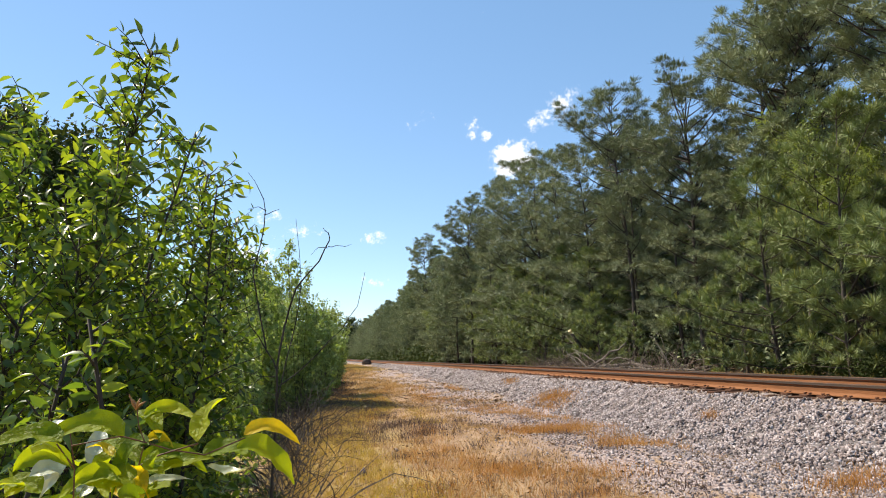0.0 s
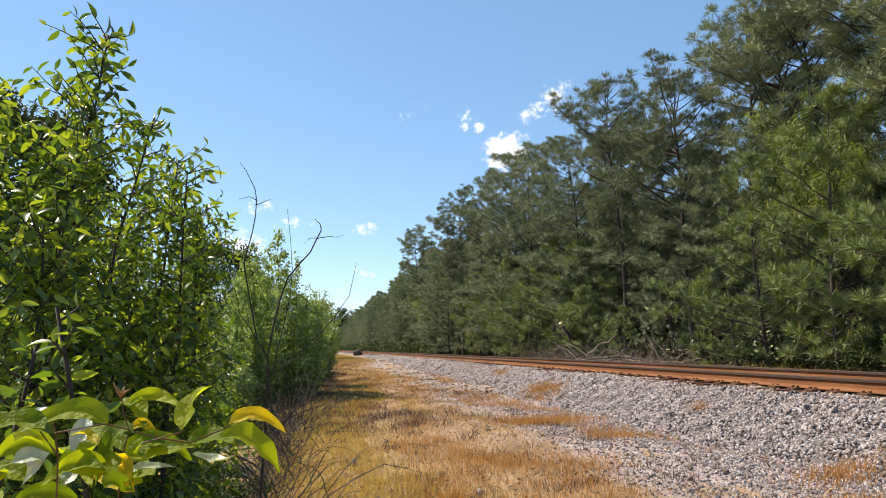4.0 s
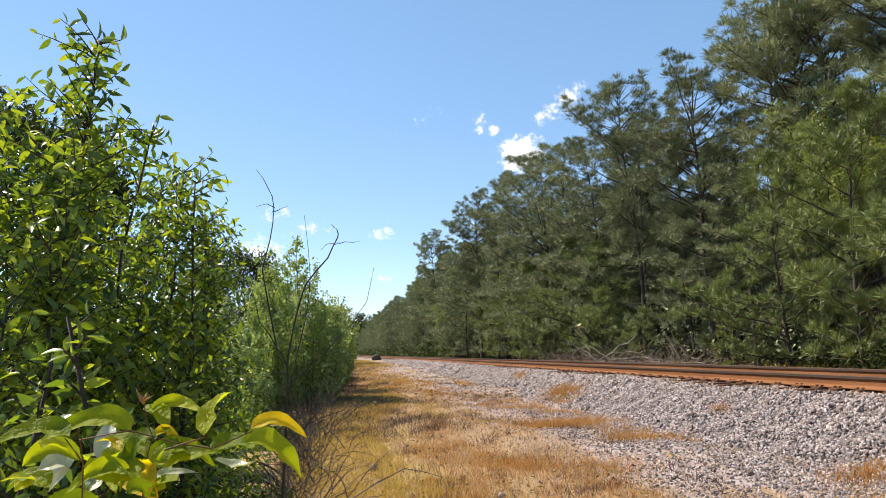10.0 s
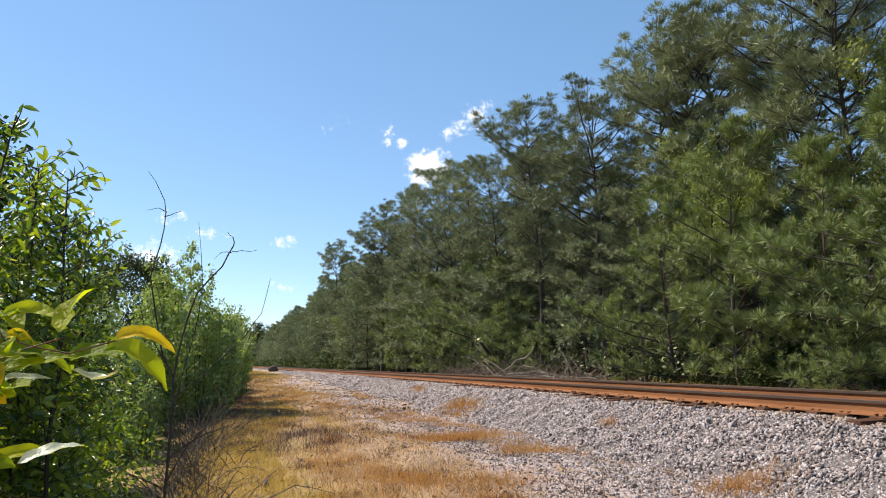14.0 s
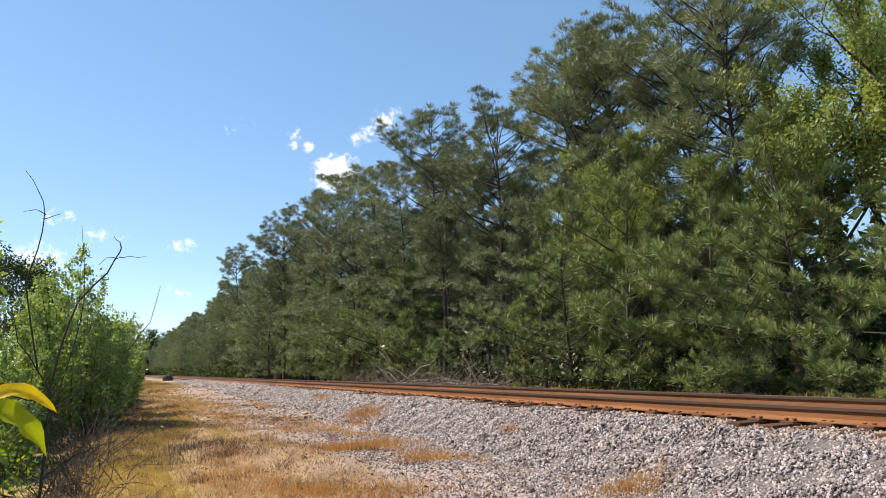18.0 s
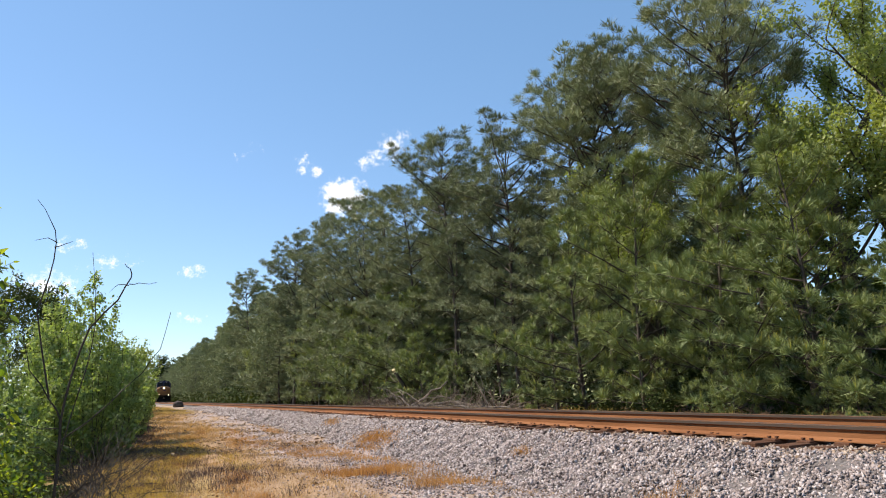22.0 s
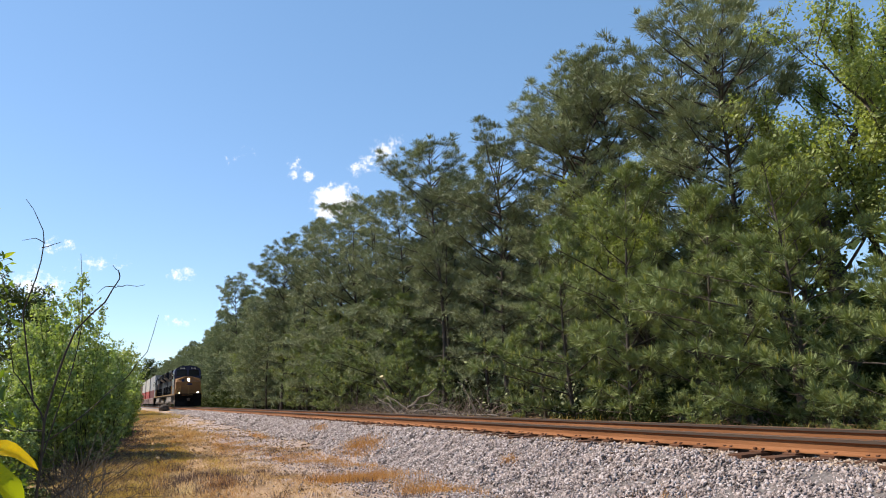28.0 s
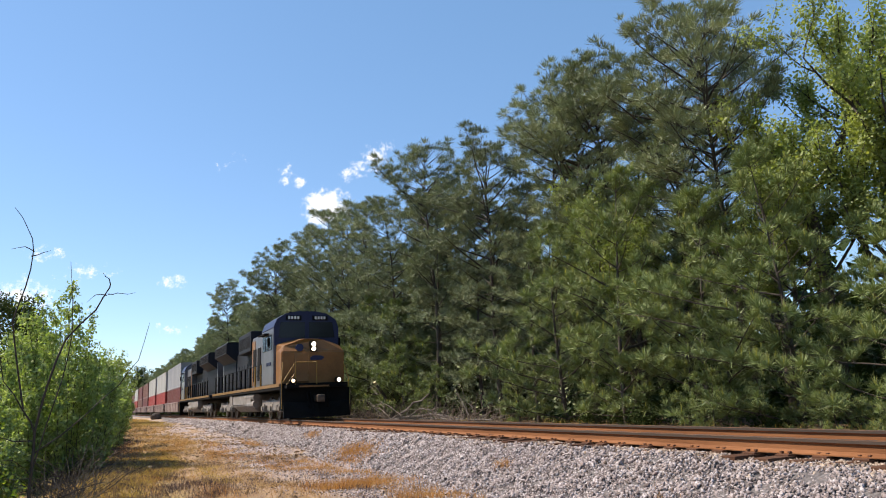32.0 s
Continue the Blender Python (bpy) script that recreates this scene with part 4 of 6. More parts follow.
# wild cherry bush close on the near side; each branch sways on its own foot
BUSH_STEMS = [  # foot x, y; top x, y, z; twigs
    (-1.35, 3.5, -1.07, 3.54, 3.12, 62), (-1.45, 3.9, -1.30, 3.75, 2.85, 60), (-1.2, 4.1, -0.97, 4.09, 2.86, 60), (-1.05, 4.6, -0.93, 4.70, 2.76, 56),
    (-1.05, 5.2, -0.90, 5.30, 2.58, 56), (-1.05, 5.6, -0.84, 5.55, 2.45, 50), (-1.7, 3.4, -1.62, 3.45, 2.75, 60), (-1.9, 3.9, -1.72, 4.0, 2.9, 60),
    (-1.6, 4.6, -1.45, 4.7, 2.9, 60), (-1.4, 5.4, -1.25, 5.5, 2.8, 60), (-1.15, 6.1, -0.98, 6.2, 2.65, 55), (-1.8, 5.6, -1.8, 5.7, 2.9, 60),
    (-1.25, 3.3, -1.15, 3.2, 2.05, 50), (-1.15, 4.2, -1.02, 4.2, 1.9, 50), (-1.15, 5.0, -1.06, 5.05, 1.8, 48), (-2.2, 4.6, -2.1, 4.6, 2.9, 55),
    (-0.9, 4.4, -0.78, 4.45, 2.62, 52), (-1.2, 3.0, -1.20, 2.9, 1.75, 46), (-1.5, 3.2, -1.55, 3.1, 2.2, 46), (-1.15, 3.7, -1.08, 3.6, 1.55, 46), (-1.2, 4.6, -1.1, 4.6, 1.35, 40),
]
bush_rng = np.random.default_rng(61)
bush = tagged(new("cherry_bush"), "dense green wild cherry bush with glossy pointed leaves", "bush")
bush.matrix_basis = pose(0, 0, 0)
bush_branches = []
for fx, fy, tx, ty, tz, twigs in BUSH_STEMS:
    wood_me, leaf_me = branch_mesh(bush_rng, (0, 0, 0), (tx - fx, ty - fy, tz + 0.25), 1, int(twigs * 1.9), 0.55, 20, 0.078, 0.029, 0.08)
    br = link("branch", wood_me, TWIG, bush)
    br.matrix_basis = pose(fx, fy, -0.25)
    link("foliage", leaf_me, CHERRY, br)
    bush_branches.append(br)


def shrub(seed, height, spread, stems, leaf, count, mat, name="shrub"):
    """A many-stemmed upright shrub: thin dark stems fanning out, short side twigs, small leaves along the twigs, sprays at the top."""
    rng = np.random.default_rng(seed)
    root = new(name)
    wood = Pile()
    places, ways = [], []
    twigs = 15
    each = max(6, count // (stems * twigs))
    for k in range(stems):
        a = k * 2.4 + rng.normal(0, 0.3)
        R = spread * ((k + 0.5) / stems) ** 0.6
        h = height * (1 - 0.55 * (R / spread) ** 1.5) * rng.uniform(0.84, 1.03)
        pts = bend(rng, (0.6 * R * math.cos(a), 0.6 * R * math.sin(a), -0.2), (0.42 * R / h * math.cos(a), 0.42 * R / h * math.sin(a), 1), h + 0.2, 7, wander=0.045)
        tube(wood, pts, [0.014 * (1 - 0.85 * i / 7) + 0.002 for i in range(8)], 4)
        for q in range(twigs):
            s = (0.1 + 0.9 * (q + rng.random()) / twigs) * 6.999
            i = int(s)
            p = pts[i].lerp(pts[i + 1], s - i)
            b = rng.uniform(0, 6.28)
            L = rng.uniform(0.35, 0.8) * spread * (0.42 - 0.028 * s)
            t = bend(rng, p, (math.cos(b), math.sin(b), rng.uniform(0.4, 1.4)), L, 3, droop=-0.15, wander=0.12)
            tube(wood, [t[0], t[3]], [0.006, 0.002], 3)
            for _ in range(each):
                c = t[0].lerp(t[3], rng.random() ** 0.7)
                off = rng.normal(0, 0.06, 3)
                places.append(tuple(c + Vector(off)))
                ways.append(off + np.array([0.04 * math.cos(b), 0.04 * math.sin(b), 0.03]))
    tagged(link("stem", wood.mesh("stem"), TWIG, root), kind="stuff")
    v, f = leaves_small(rng, np.array(places), np.array(ways), leaf, leaf * 0.6)
    link("foliage", mesh_np("foliage", v, f), mat, root)
    return root


shrub_a = shrub(71, 5.6, 1.75, 44, 0.1, 27000, SHRUB)
shrub_b = shrub(72, 4.1, 1.3, 28, 0.1, 14000, SHRUB)
hedge = plant(shrub_a, [(-1.0, 22.0, 0, 1.0), (-3.2, 19.0, 80, 0.8), (-2.2, 27.0, 200, 0.95)],
              "upright leafy shrub in pale spring green along the verge", "shrub", "shrubs along the verge")
hedge += plant(shrub_b, [(-1.9, 16.8, 90, 0.62), (-0.35, 26.5, 0, 1.0), (-0.1, 30.5, 60, 1.0), (0.15, 35.0, 120, 0.98), (0.35, 40.5, 30, 1.0), (-2.2, 34.0, 10, 1.2), (0.4, 47.0, 200, 1.0),
                         (0.4, 55.0, 300, 1.05), (-2.0, 44.0, 140, 1.2), (-2.6, 9.0, 140, 0.6), (-3.4, 7.0, 40, 0.65), (-3.2, 11.0, 70, 0.62), (-2.4, 13.4, 20, 0.6)],
               "leafy green shrub in the row beside the verge", "shrub", "shrubs along the verge")
shrub_c = broadleaf(73, "shrub", 5.2, 0.2, 2.2, 5000, 0.22, BROAD)
far_hedge = [(0.2 + 0.011 * y - 0.6, y, y * 37 % 360, 0.95 + 0.2 * math.sin(y)) for y in (64, 74, 86, 100, 116, 134, 155, 180, 210, 250, 300, 360, 430)]
plant(shrub_c, far_hedge, "green shrub far along the verge", "shrub", "shrubs along the verge")

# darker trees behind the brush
back_tree = broadleaf(81, "broadleaf_tree", 11.0, 1.5, 3.2, 9000, 0.2, BROAD_DARK_SHADED)
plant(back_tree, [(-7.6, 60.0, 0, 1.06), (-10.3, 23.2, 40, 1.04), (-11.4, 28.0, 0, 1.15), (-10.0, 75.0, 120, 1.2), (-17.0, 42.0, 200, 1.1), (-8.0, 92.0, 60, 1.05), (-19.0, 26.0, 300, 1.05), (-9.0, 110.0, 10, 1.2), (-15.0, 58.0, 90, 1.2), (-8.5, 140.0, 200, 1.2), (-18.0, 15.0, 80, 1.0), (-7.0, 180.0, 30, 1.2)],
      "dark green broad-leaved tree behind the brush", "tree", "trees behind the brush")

# bare sapling with dark forking stems
SAPLING = {
    "trunk": [(-0.3, 3.92, -0.12), (-0.27, 3.9, 0.4), (-0.24, 3.894, 0.96), (-0.222, 3.894, 1.284), (-0.222, 3.894, 1.446), (-0.186, 3.894, 1.668), (-0.12, 3.9, 1.884), (0.006, 3.9, 2.034), (0.066, 3.9, 2.148), (0.06, 3.9, 2.19), (0.03, 3.9, 2.22)],
    "fork": [(-0.222, 3.894, 1.446), (-0.276, 3.888, 1.554), (-0.36, 3.882, 1.692), (-0.402, 3.882, 1.86)],
    "leader": [(-0.276, 3.888, 1.554), (-0.348, 3.882, 1.974), (-0.306, 3.888, 2.136), (-0.282, 3.888, 2.322), (-0.318, 3.888, 2.436), (-0.378, 3.882, 2.532)],
    "arm": [(-0.222, 3.894, 1.35), (-0.018, 3.9, 1.512), (0.132, 3.9, 1.656), (0.216, 3.894, 1.776), (0.258, 3.894, 1.968)],
    "side_twig": [(0.054, 3.9, 2.112), (0.102, 3.9, 2.118), (0.186, 3.894, 2.124)],
    "back_twig": [(0.054, 3.9, 2.106), (0.006, 3.9, 2.112), (-0.036, 3.9, 2.07)],
    "high_twig": [(-0.282, 3.888, 2.316), (-0.324, 3.888, 2.34), (-0.378, 3.882, 2.322)],
    "short_twig": [(-0.288, 3.888, 2.292), (-0.246, 3.894, 2.316), (-0.21, 3.894, 2.328)],
    "left_limb": [(-0.222, 3.894, 1.404), (-0.306, 3.888, 1.416), (-0.39, 3.882, 1.44), (-0.474, 3.87, 1.476)],
    "low_limb": [(-0.24, 3.894, 1.044), (-0.108, 3.9, 1.14), (0.072, 3.9, 1.2), (0.12, 3.9, 1.26)],
    "lower_limb": [(-0.24, 3.894, 0.93), (-0.168, 3.894, 1.074), (-0.018, 3.9, 1.236), (0.078, 3.9, 1.386)],
    "upright": [(-0.222, 3.894, 1.284), (-0.126, 3.9, 1.668), (-0.09, 3.9, 1.914), (-0.12, 3.9, 2.274)],
}
sapling = tagged(new("sapling"), "bare dark sapling with thin forking branches", "sapling")
srng = np.random.default_rng(9)
for nm, pts in SAPLING.items():
    w = Pile()
    r = {"trunk": 0.0085, "fork": 0.0045, "leader": 0.0042, "arm": 0.0035, "upright": 0.0032, "low_limb": 0.004, "lower_limb": 0.004}.get(nm, 0.0022)
    fine = []
    for i in range(len(pts) - 1):
        for s in (0, 0.5):
            fine.append(Vector(pts[i]).lerp(Vector(pts[i + 1]), s) + Vector(srng.normal(0, 0.003, 3)))
    fine.append(Vector(pts[-1]))
    k = len(fine)
    tube(w, fine, [r * (1 - 0.8 * i / (k - 1)) + 0.0004 for i in range(k)], 6)
    link("trunk" if nm == "trunk" else "limb", w.mesh(nm, True), TWIG, sapling)


# pale bare canes arching out of the brush beside it
canes = tagged(new("bare_canes"), "pale bare arching canes at the edge of the brush", "canes")
for k, pts in enumerate([
    [(-0.10, 4.1, 0.0), (0.0, 4.05, 0.4), (0.1, 4.0, 0.62), (0.2, 3.95, 0.72), (0.28, 3.9, 0.74)],
    [(-0.20, 4.0, 0.1), (0.10, 4.0, 0.70), (0.40, 4.0, 0.86), (0.62, 4.0, 0.80)],
    [(-0.25, 4.4, 0.0), (-0.02, 4.4, 0.5), (0.22, 4.4, 0.8), (0.38, 4.4, 0.92)],
]):
    w = Pile()
    fine = [Vector(pts[0])]
    for a, b in zip(pts, pts[1:]):
        fine += [Vector(a).lerp(Vector(b), q) + Vector(srng.normal(0, 0.006, 3)) for q in (0.5, 1.0)]
    m = len(fine) - 1
    tube(w, fine, [0.0058 * (1 - 0.75 * i / m) for i in range(m + 1)], 5)
    link("cane", w.mesh("cane", True), (DEAD, LOG)[k % 2], canes)


# dead brambles and dry stems at the foot of the brush
def brambles(seed, count, place, height, r, mat, name, label):
    rng = np.random.default_rng(seed)
    w = Pile()
    for _ in range(count):
        x, y = place(rng)
        a = rng.uniform(0, 6.28)
        h = height * rng.uniform(0.3, 1.2)
        pts = bend(rng, (x, y, float(ground_z(x, y)) - 0.03), (math.cos(a) * 0.7, math.sin(a) * 0.7, rng.uniform(0.4, 1.6)), h, 6, droop=rng.uniform(0.2, 1.6), wander=0.2)
        rr = r * rng.uniform(0.6, 1.4)
        tube(w, pts, [rr * (1 - 0.7 * i / 6) for i in range(7)], 3)
    ob = link(name, w.mesh(name), mat)
    return tagged(ob, label, "brush", kind="stuff")


brambles(91, 1300, lambda g: (g.normal(-0.5, 0.26), 4.5 + 26 * g.random() ** 1.3), 1.0, 0.007, TWIG, "dark_brambles", "tangle of dark bare brambles under the bushes")
brambles(92, 130, lambda g: (g.normal(-0.6, 0.3), 4.5 + 24 * g.random() ** 1.3), 0.95, 0.005, DEAD, "dead_stems", "dry grey-brown dead stems along the brush")
brambles(93, 260, lambda g: (g.normal(0.1, 0.35) + 0.012 * 30, 22 + 40 * g.random()), 1.0, 0.010, TWIG, "dark_brambles", "dark bare stems further along the brush")
brambles(95, 420, lambda g: (g.normal(-0.45, 0.3), 11 + 32 * g.random() ** 1.1), 1.7, 0.009, TWIG, "dark_brambles", "dark bare brush along the shrubs' foot")
# The next three close gaps, their dark leaves standing in for shade.
brush_mass(57, -30, 190, 26.0, 34.0, 24000, 3.0, 0.6, BROAD_DARK_SHADED, "undergrowth", "thicket filling the floor of the wood, coloured dark as in shade")
brush_mass(96, 5, 30, -10.0, -3.2, 16000, 3.2, 0.14, BROAD_DARK_SHADED, "low_brush", "leafy brush added behind the bushes, dark like their shaded inside")
brush_mass(97, 5.5, 17, -6.5, -2.4, 26000, 3.0, 0.09, BROAD_DARK_SHADED, "low_brush", "dense leafy brush added behind the cherry bush, dark like its shaded inside")
brush_mass(98, 4.6, 15, -1.5, -0.4, 7000, 0.7, 0.05, BROAD_DARK_SHADED, "low_brush", "low dark leaves in the ditch beside the verge")
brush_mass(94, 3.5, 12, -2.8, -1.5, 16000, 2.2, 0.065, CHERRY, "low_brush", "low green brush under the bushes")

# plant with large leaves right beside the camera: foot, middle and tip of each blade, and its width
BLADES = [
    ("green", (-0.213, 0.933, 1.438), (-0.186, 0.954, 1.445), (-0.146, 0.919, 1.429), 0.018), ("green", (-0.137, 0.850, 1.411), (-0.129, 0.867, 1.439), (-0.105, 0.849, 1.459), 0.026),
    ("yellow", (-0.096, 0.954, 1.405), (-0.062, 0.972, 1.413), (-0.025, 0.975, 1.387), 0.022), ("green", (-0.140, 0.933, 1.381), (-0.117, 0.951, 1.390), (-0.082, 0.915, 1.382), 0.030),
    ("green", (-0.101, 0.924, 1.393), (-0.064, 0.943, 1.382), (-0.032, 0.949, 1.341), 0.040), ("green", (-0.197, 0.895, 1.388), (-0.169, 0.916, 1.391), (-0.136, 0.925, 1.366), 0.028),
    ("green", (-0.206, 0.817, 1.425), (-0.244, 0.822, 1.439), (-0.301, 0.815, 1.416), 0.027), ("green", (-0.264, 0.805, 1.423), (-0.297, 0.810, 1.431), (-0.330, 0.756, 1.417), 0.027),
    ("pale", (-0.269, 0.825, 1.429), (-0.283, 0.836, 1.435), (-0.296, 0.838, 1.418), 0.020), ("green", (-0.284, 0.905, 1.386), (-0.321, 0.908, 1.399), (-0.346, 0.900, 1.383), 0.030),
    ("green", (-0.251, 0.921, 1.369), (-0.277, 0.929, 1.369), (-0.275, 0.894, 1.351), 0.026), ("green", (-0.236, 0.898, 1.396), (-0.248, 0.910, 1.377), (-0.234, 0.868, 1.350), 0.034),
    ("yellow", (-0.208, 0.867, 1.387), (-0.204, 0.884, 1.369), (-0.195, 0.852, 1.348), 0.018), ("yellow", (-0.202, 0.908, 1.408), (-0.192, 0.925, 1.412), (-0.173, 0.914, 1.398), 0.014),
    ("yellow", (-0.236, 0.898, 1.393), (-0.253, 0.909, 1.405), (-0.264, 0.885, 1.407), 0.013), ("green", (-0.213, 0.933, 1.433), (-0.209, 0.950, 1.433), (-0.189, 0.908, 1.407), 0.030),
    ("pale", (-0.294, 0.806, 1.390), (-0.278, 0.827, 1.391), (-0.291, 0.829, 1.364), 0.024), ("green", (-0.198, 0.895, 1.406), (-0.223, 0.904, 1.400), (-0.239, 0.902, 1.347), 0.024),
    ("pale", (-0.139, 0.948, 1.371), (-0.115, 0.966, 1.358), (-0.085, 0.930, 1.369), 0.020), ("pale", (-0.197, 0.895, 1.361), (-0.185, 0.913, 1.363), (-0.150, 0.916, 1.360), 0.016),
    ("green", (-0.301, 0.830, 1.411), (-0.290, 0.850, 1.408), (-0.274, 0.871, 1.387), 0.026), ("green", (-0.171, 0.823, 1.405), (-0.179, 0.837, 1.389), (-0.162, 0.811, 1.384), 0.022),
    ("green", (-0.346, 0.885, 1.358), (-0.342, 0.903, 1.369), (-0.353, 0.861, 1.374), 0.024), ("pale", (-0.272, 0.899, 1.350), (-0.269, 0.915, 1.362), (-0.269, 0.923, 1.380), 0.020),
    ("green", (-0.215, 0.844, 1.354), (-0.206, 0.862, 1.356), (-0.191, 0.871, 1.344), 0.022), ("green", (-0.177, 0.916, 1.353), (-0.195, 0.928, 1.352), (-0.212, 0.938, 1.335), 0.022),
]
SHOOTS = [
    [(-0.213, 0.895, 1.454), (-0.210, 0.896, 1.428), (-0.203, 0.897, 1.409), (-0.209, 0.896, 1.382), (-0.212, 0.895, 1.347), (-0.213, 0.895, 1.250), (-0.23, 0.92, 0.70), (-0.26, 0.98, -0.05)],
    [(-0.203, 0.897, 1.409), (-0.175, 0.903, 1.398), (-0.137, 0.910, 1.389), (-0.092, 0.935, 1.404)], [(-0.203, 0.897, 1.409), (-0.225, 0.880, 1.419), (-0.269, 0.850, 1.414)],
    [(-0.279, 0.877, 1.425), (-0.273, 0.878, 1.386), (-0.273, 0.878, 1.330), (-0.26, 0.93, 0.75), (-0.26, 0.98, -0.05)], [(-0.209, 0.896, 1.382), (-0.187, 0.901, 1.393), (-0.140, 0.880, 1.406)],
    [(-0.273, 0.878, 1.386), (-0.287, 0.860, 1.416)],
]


def blade(foot, middle, tip, width, rng):
    """A broad pointed leaf along a curve, folded along its midrib, with a wavy rim."""
    a, m, b = Vector(foot), Vector(middle), Vector(tip)
    c = m * 2 - (a + b) / 2
    rows, cols = 11, 7
    verts, faces = [], []
    twist = rng.uniform(-0.5, 0.5)
    for i in range(rows):
        s = i / (rows - 1)
        p = a * (1 - s) ** 2 + c * 2 * s * (1 - s) + b * s * s
        way = ((c - a) * (1 - s) + (b - c) * s).normalized()
        up = Vector((0, -0.75, 0.75))
        side = way.cross(up).normalized()
        up = side.cross(way)
        turn = Matrix.Rotation(twist * (0.4 + s), 3, way)
        side, up = turn @ side, turn @ up
        half = width / 2 * (math.sin(math.pi * s ** 0.8) ** 0.75 * (1 - 0.25 * s) + 0.03 * (1 - s))
        for j in range(cols):
            u = j / (cols - 1) * 2 - 1
            wave = 0.10 * width * math.sin(s * 17 + u * 2 + twist * 9) * abs(u)
            verts.append(p + side * u * half + up * (abs(u) * half * 0.38 + wave * 0.5))
    for i in range(rows - 1):
        for j in range(cols - 1):
            k = i * cols + j
            faces.append((k, k + 1, k + cols + 1, k + cols))
    return mesh_np("leaf", [tuple(v) for v in verts], faces, True)


BUD = material("russet_bud", [(0.24, 0.10, 0.03), (0.36, 0.19, 0.06)], 30.0, 0.6)
lrng = np.random.default_rng(17)
big_plant = tagged(new("broadleaf_seedling"), "young plant with large glossy yellow-green leaves on red stems", "plant")
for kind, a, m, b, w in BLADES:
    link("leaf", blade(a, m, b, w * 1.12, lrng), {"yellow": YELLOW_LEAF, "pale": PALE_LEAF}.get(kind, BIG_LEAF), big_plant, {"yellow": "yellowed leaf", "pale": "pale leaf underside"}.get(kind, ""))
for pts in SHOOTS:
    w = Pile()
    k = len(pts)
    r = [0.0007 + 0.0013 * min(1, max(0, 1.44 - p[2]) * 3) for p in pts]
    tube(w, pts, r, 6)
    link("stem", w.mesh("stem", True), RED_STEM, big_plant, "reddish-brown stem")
w = Pile()
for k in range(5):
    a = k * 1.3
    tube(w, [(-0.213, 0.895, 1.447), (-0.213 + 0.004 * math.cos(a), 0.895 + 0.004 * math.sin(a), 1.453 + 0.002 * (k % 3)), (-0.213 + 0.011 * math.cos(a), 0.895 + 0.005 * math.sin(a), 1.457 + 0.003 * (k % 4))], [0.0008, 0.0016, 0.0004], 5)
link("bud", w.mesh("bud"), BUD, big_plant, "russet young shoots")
# more leaves low on the plant
for k in range(26):
    a, el = lrng.uniform(0, 6.28), lrng.uniform(-0.3, 0.5)
    p = Vector((lrng.uniform(-0.36, -0.17), lrng.uniform(0.86, 1.0), lrng.uniform(1.24, 1.39)))
    d = Vector((math.cos(a), 0.5 * math.sin(a), el)).normalized() * lrng.uniform(0.05, 0.085)
    up = Vector((0, 0, lrng.uniform(0.0, 0.014)))
    link("leaf", blade(p, p + d * 0.55 + up, p + d, lrng.uniform(0.022, 0.034), lrng), PALE_LEAF if k % 7 == 0 else (YELLOW_LEAF if k % 9 == 4 else BIG_LEAF), big_plant, "pale leaf underside" if k % 7 == 0 else "")
# a spray of the cherry bush closer by
for n_sprig, (bx, by, bz) in enumerate([(-0.62, 1.75, 1.62), (-0.70, 1.9, 1.55)]):
    wood_me, leaf_me = branch_mesh(bush_rng, (0, 0, 0), (0.06, 0.03, bz + 0.1), 1, 22, 0.16, 7, 0.055, 0.023, 0.72)
    br = link("branch", wood_me, TWIG, bush)
    br.matrix_basis = pose(bx - 0.06, by, -0.1)
    link("foliage", leaf_me, CHERRY, br)
    bush_branches.append(br)


# ---- fallen timber on the far side, and details of the verge ----
def limb_thing(name, points, radius, mat, label, sides=7):
    w = Pile()
    fine = []
    g = np.random.default_rng(len(points) * 7 + int(radius * 1000))
    for i in range(len(points) - 1):
        for s in (0, 0.33, 0.66):
            fine.append(Vector(points[i]).lerp(Vector(points[i + 1]), s) + Vector(g.normal(0, radius * 0.25, 3)))
    fine.append(Vector(points[-1]))
    k = len(fine)
    tube(w, fine, [0.72 * radius * (1 - 0.6 * i / (k - 1)) for i in range(k)], sides)
    return tagged(link(name, w.mesh(name, True), mat), label, "dead wood", "fallen timber by the track")


limb_thing("log", [(13.5, 34.7, 0.35), (13.5, 32.1, 1.05), (13.5, 29.5, 1.72)], 0.11, LOG, "weathered grey log lying up on the brush heap")
limb_thing("log", [(13.4, 33.5, 0.55), (13.9, 30.0, 0.75), (14.2, 27.0, 0.5)], 0.13, LOG, "grey log flat in the brush heap")
limb_thing("log", [(13.3, 29.2, 0.55), (13.4, 25.9, 0.62), (13.4, 23.6, 0.6)], 0.09, LOG, "pale grey log lying beside the track")
limb_thing("dead_branch", [(13.5, 35.1, 0.35), (13.5, 35.1, 1.1), (13.5, 35.76, 1.34), (13.5, 36.7, 1.23), (13.5, 37.1, 0.96)], 0.035, LOG, "bleached branch arching down")
limb_thing("dead_branch", [(13.5, 35.2, 0.6), (13.5, 35.3, 1.2), (13.5, 35.74, 1.61), (13.5, 37.3, 2.29)], 0.035, LOG, "bleached branch standing out of the heap")
limb_thing("dead_branch", [(13.5, 25.3, 0.4), (13.5, 26.2, 1.27), (13.5, 26.7, 1.79), (13.5, 27.2, 1.95)], 0.025, LOG, "thin bleached branch standing at an angle")
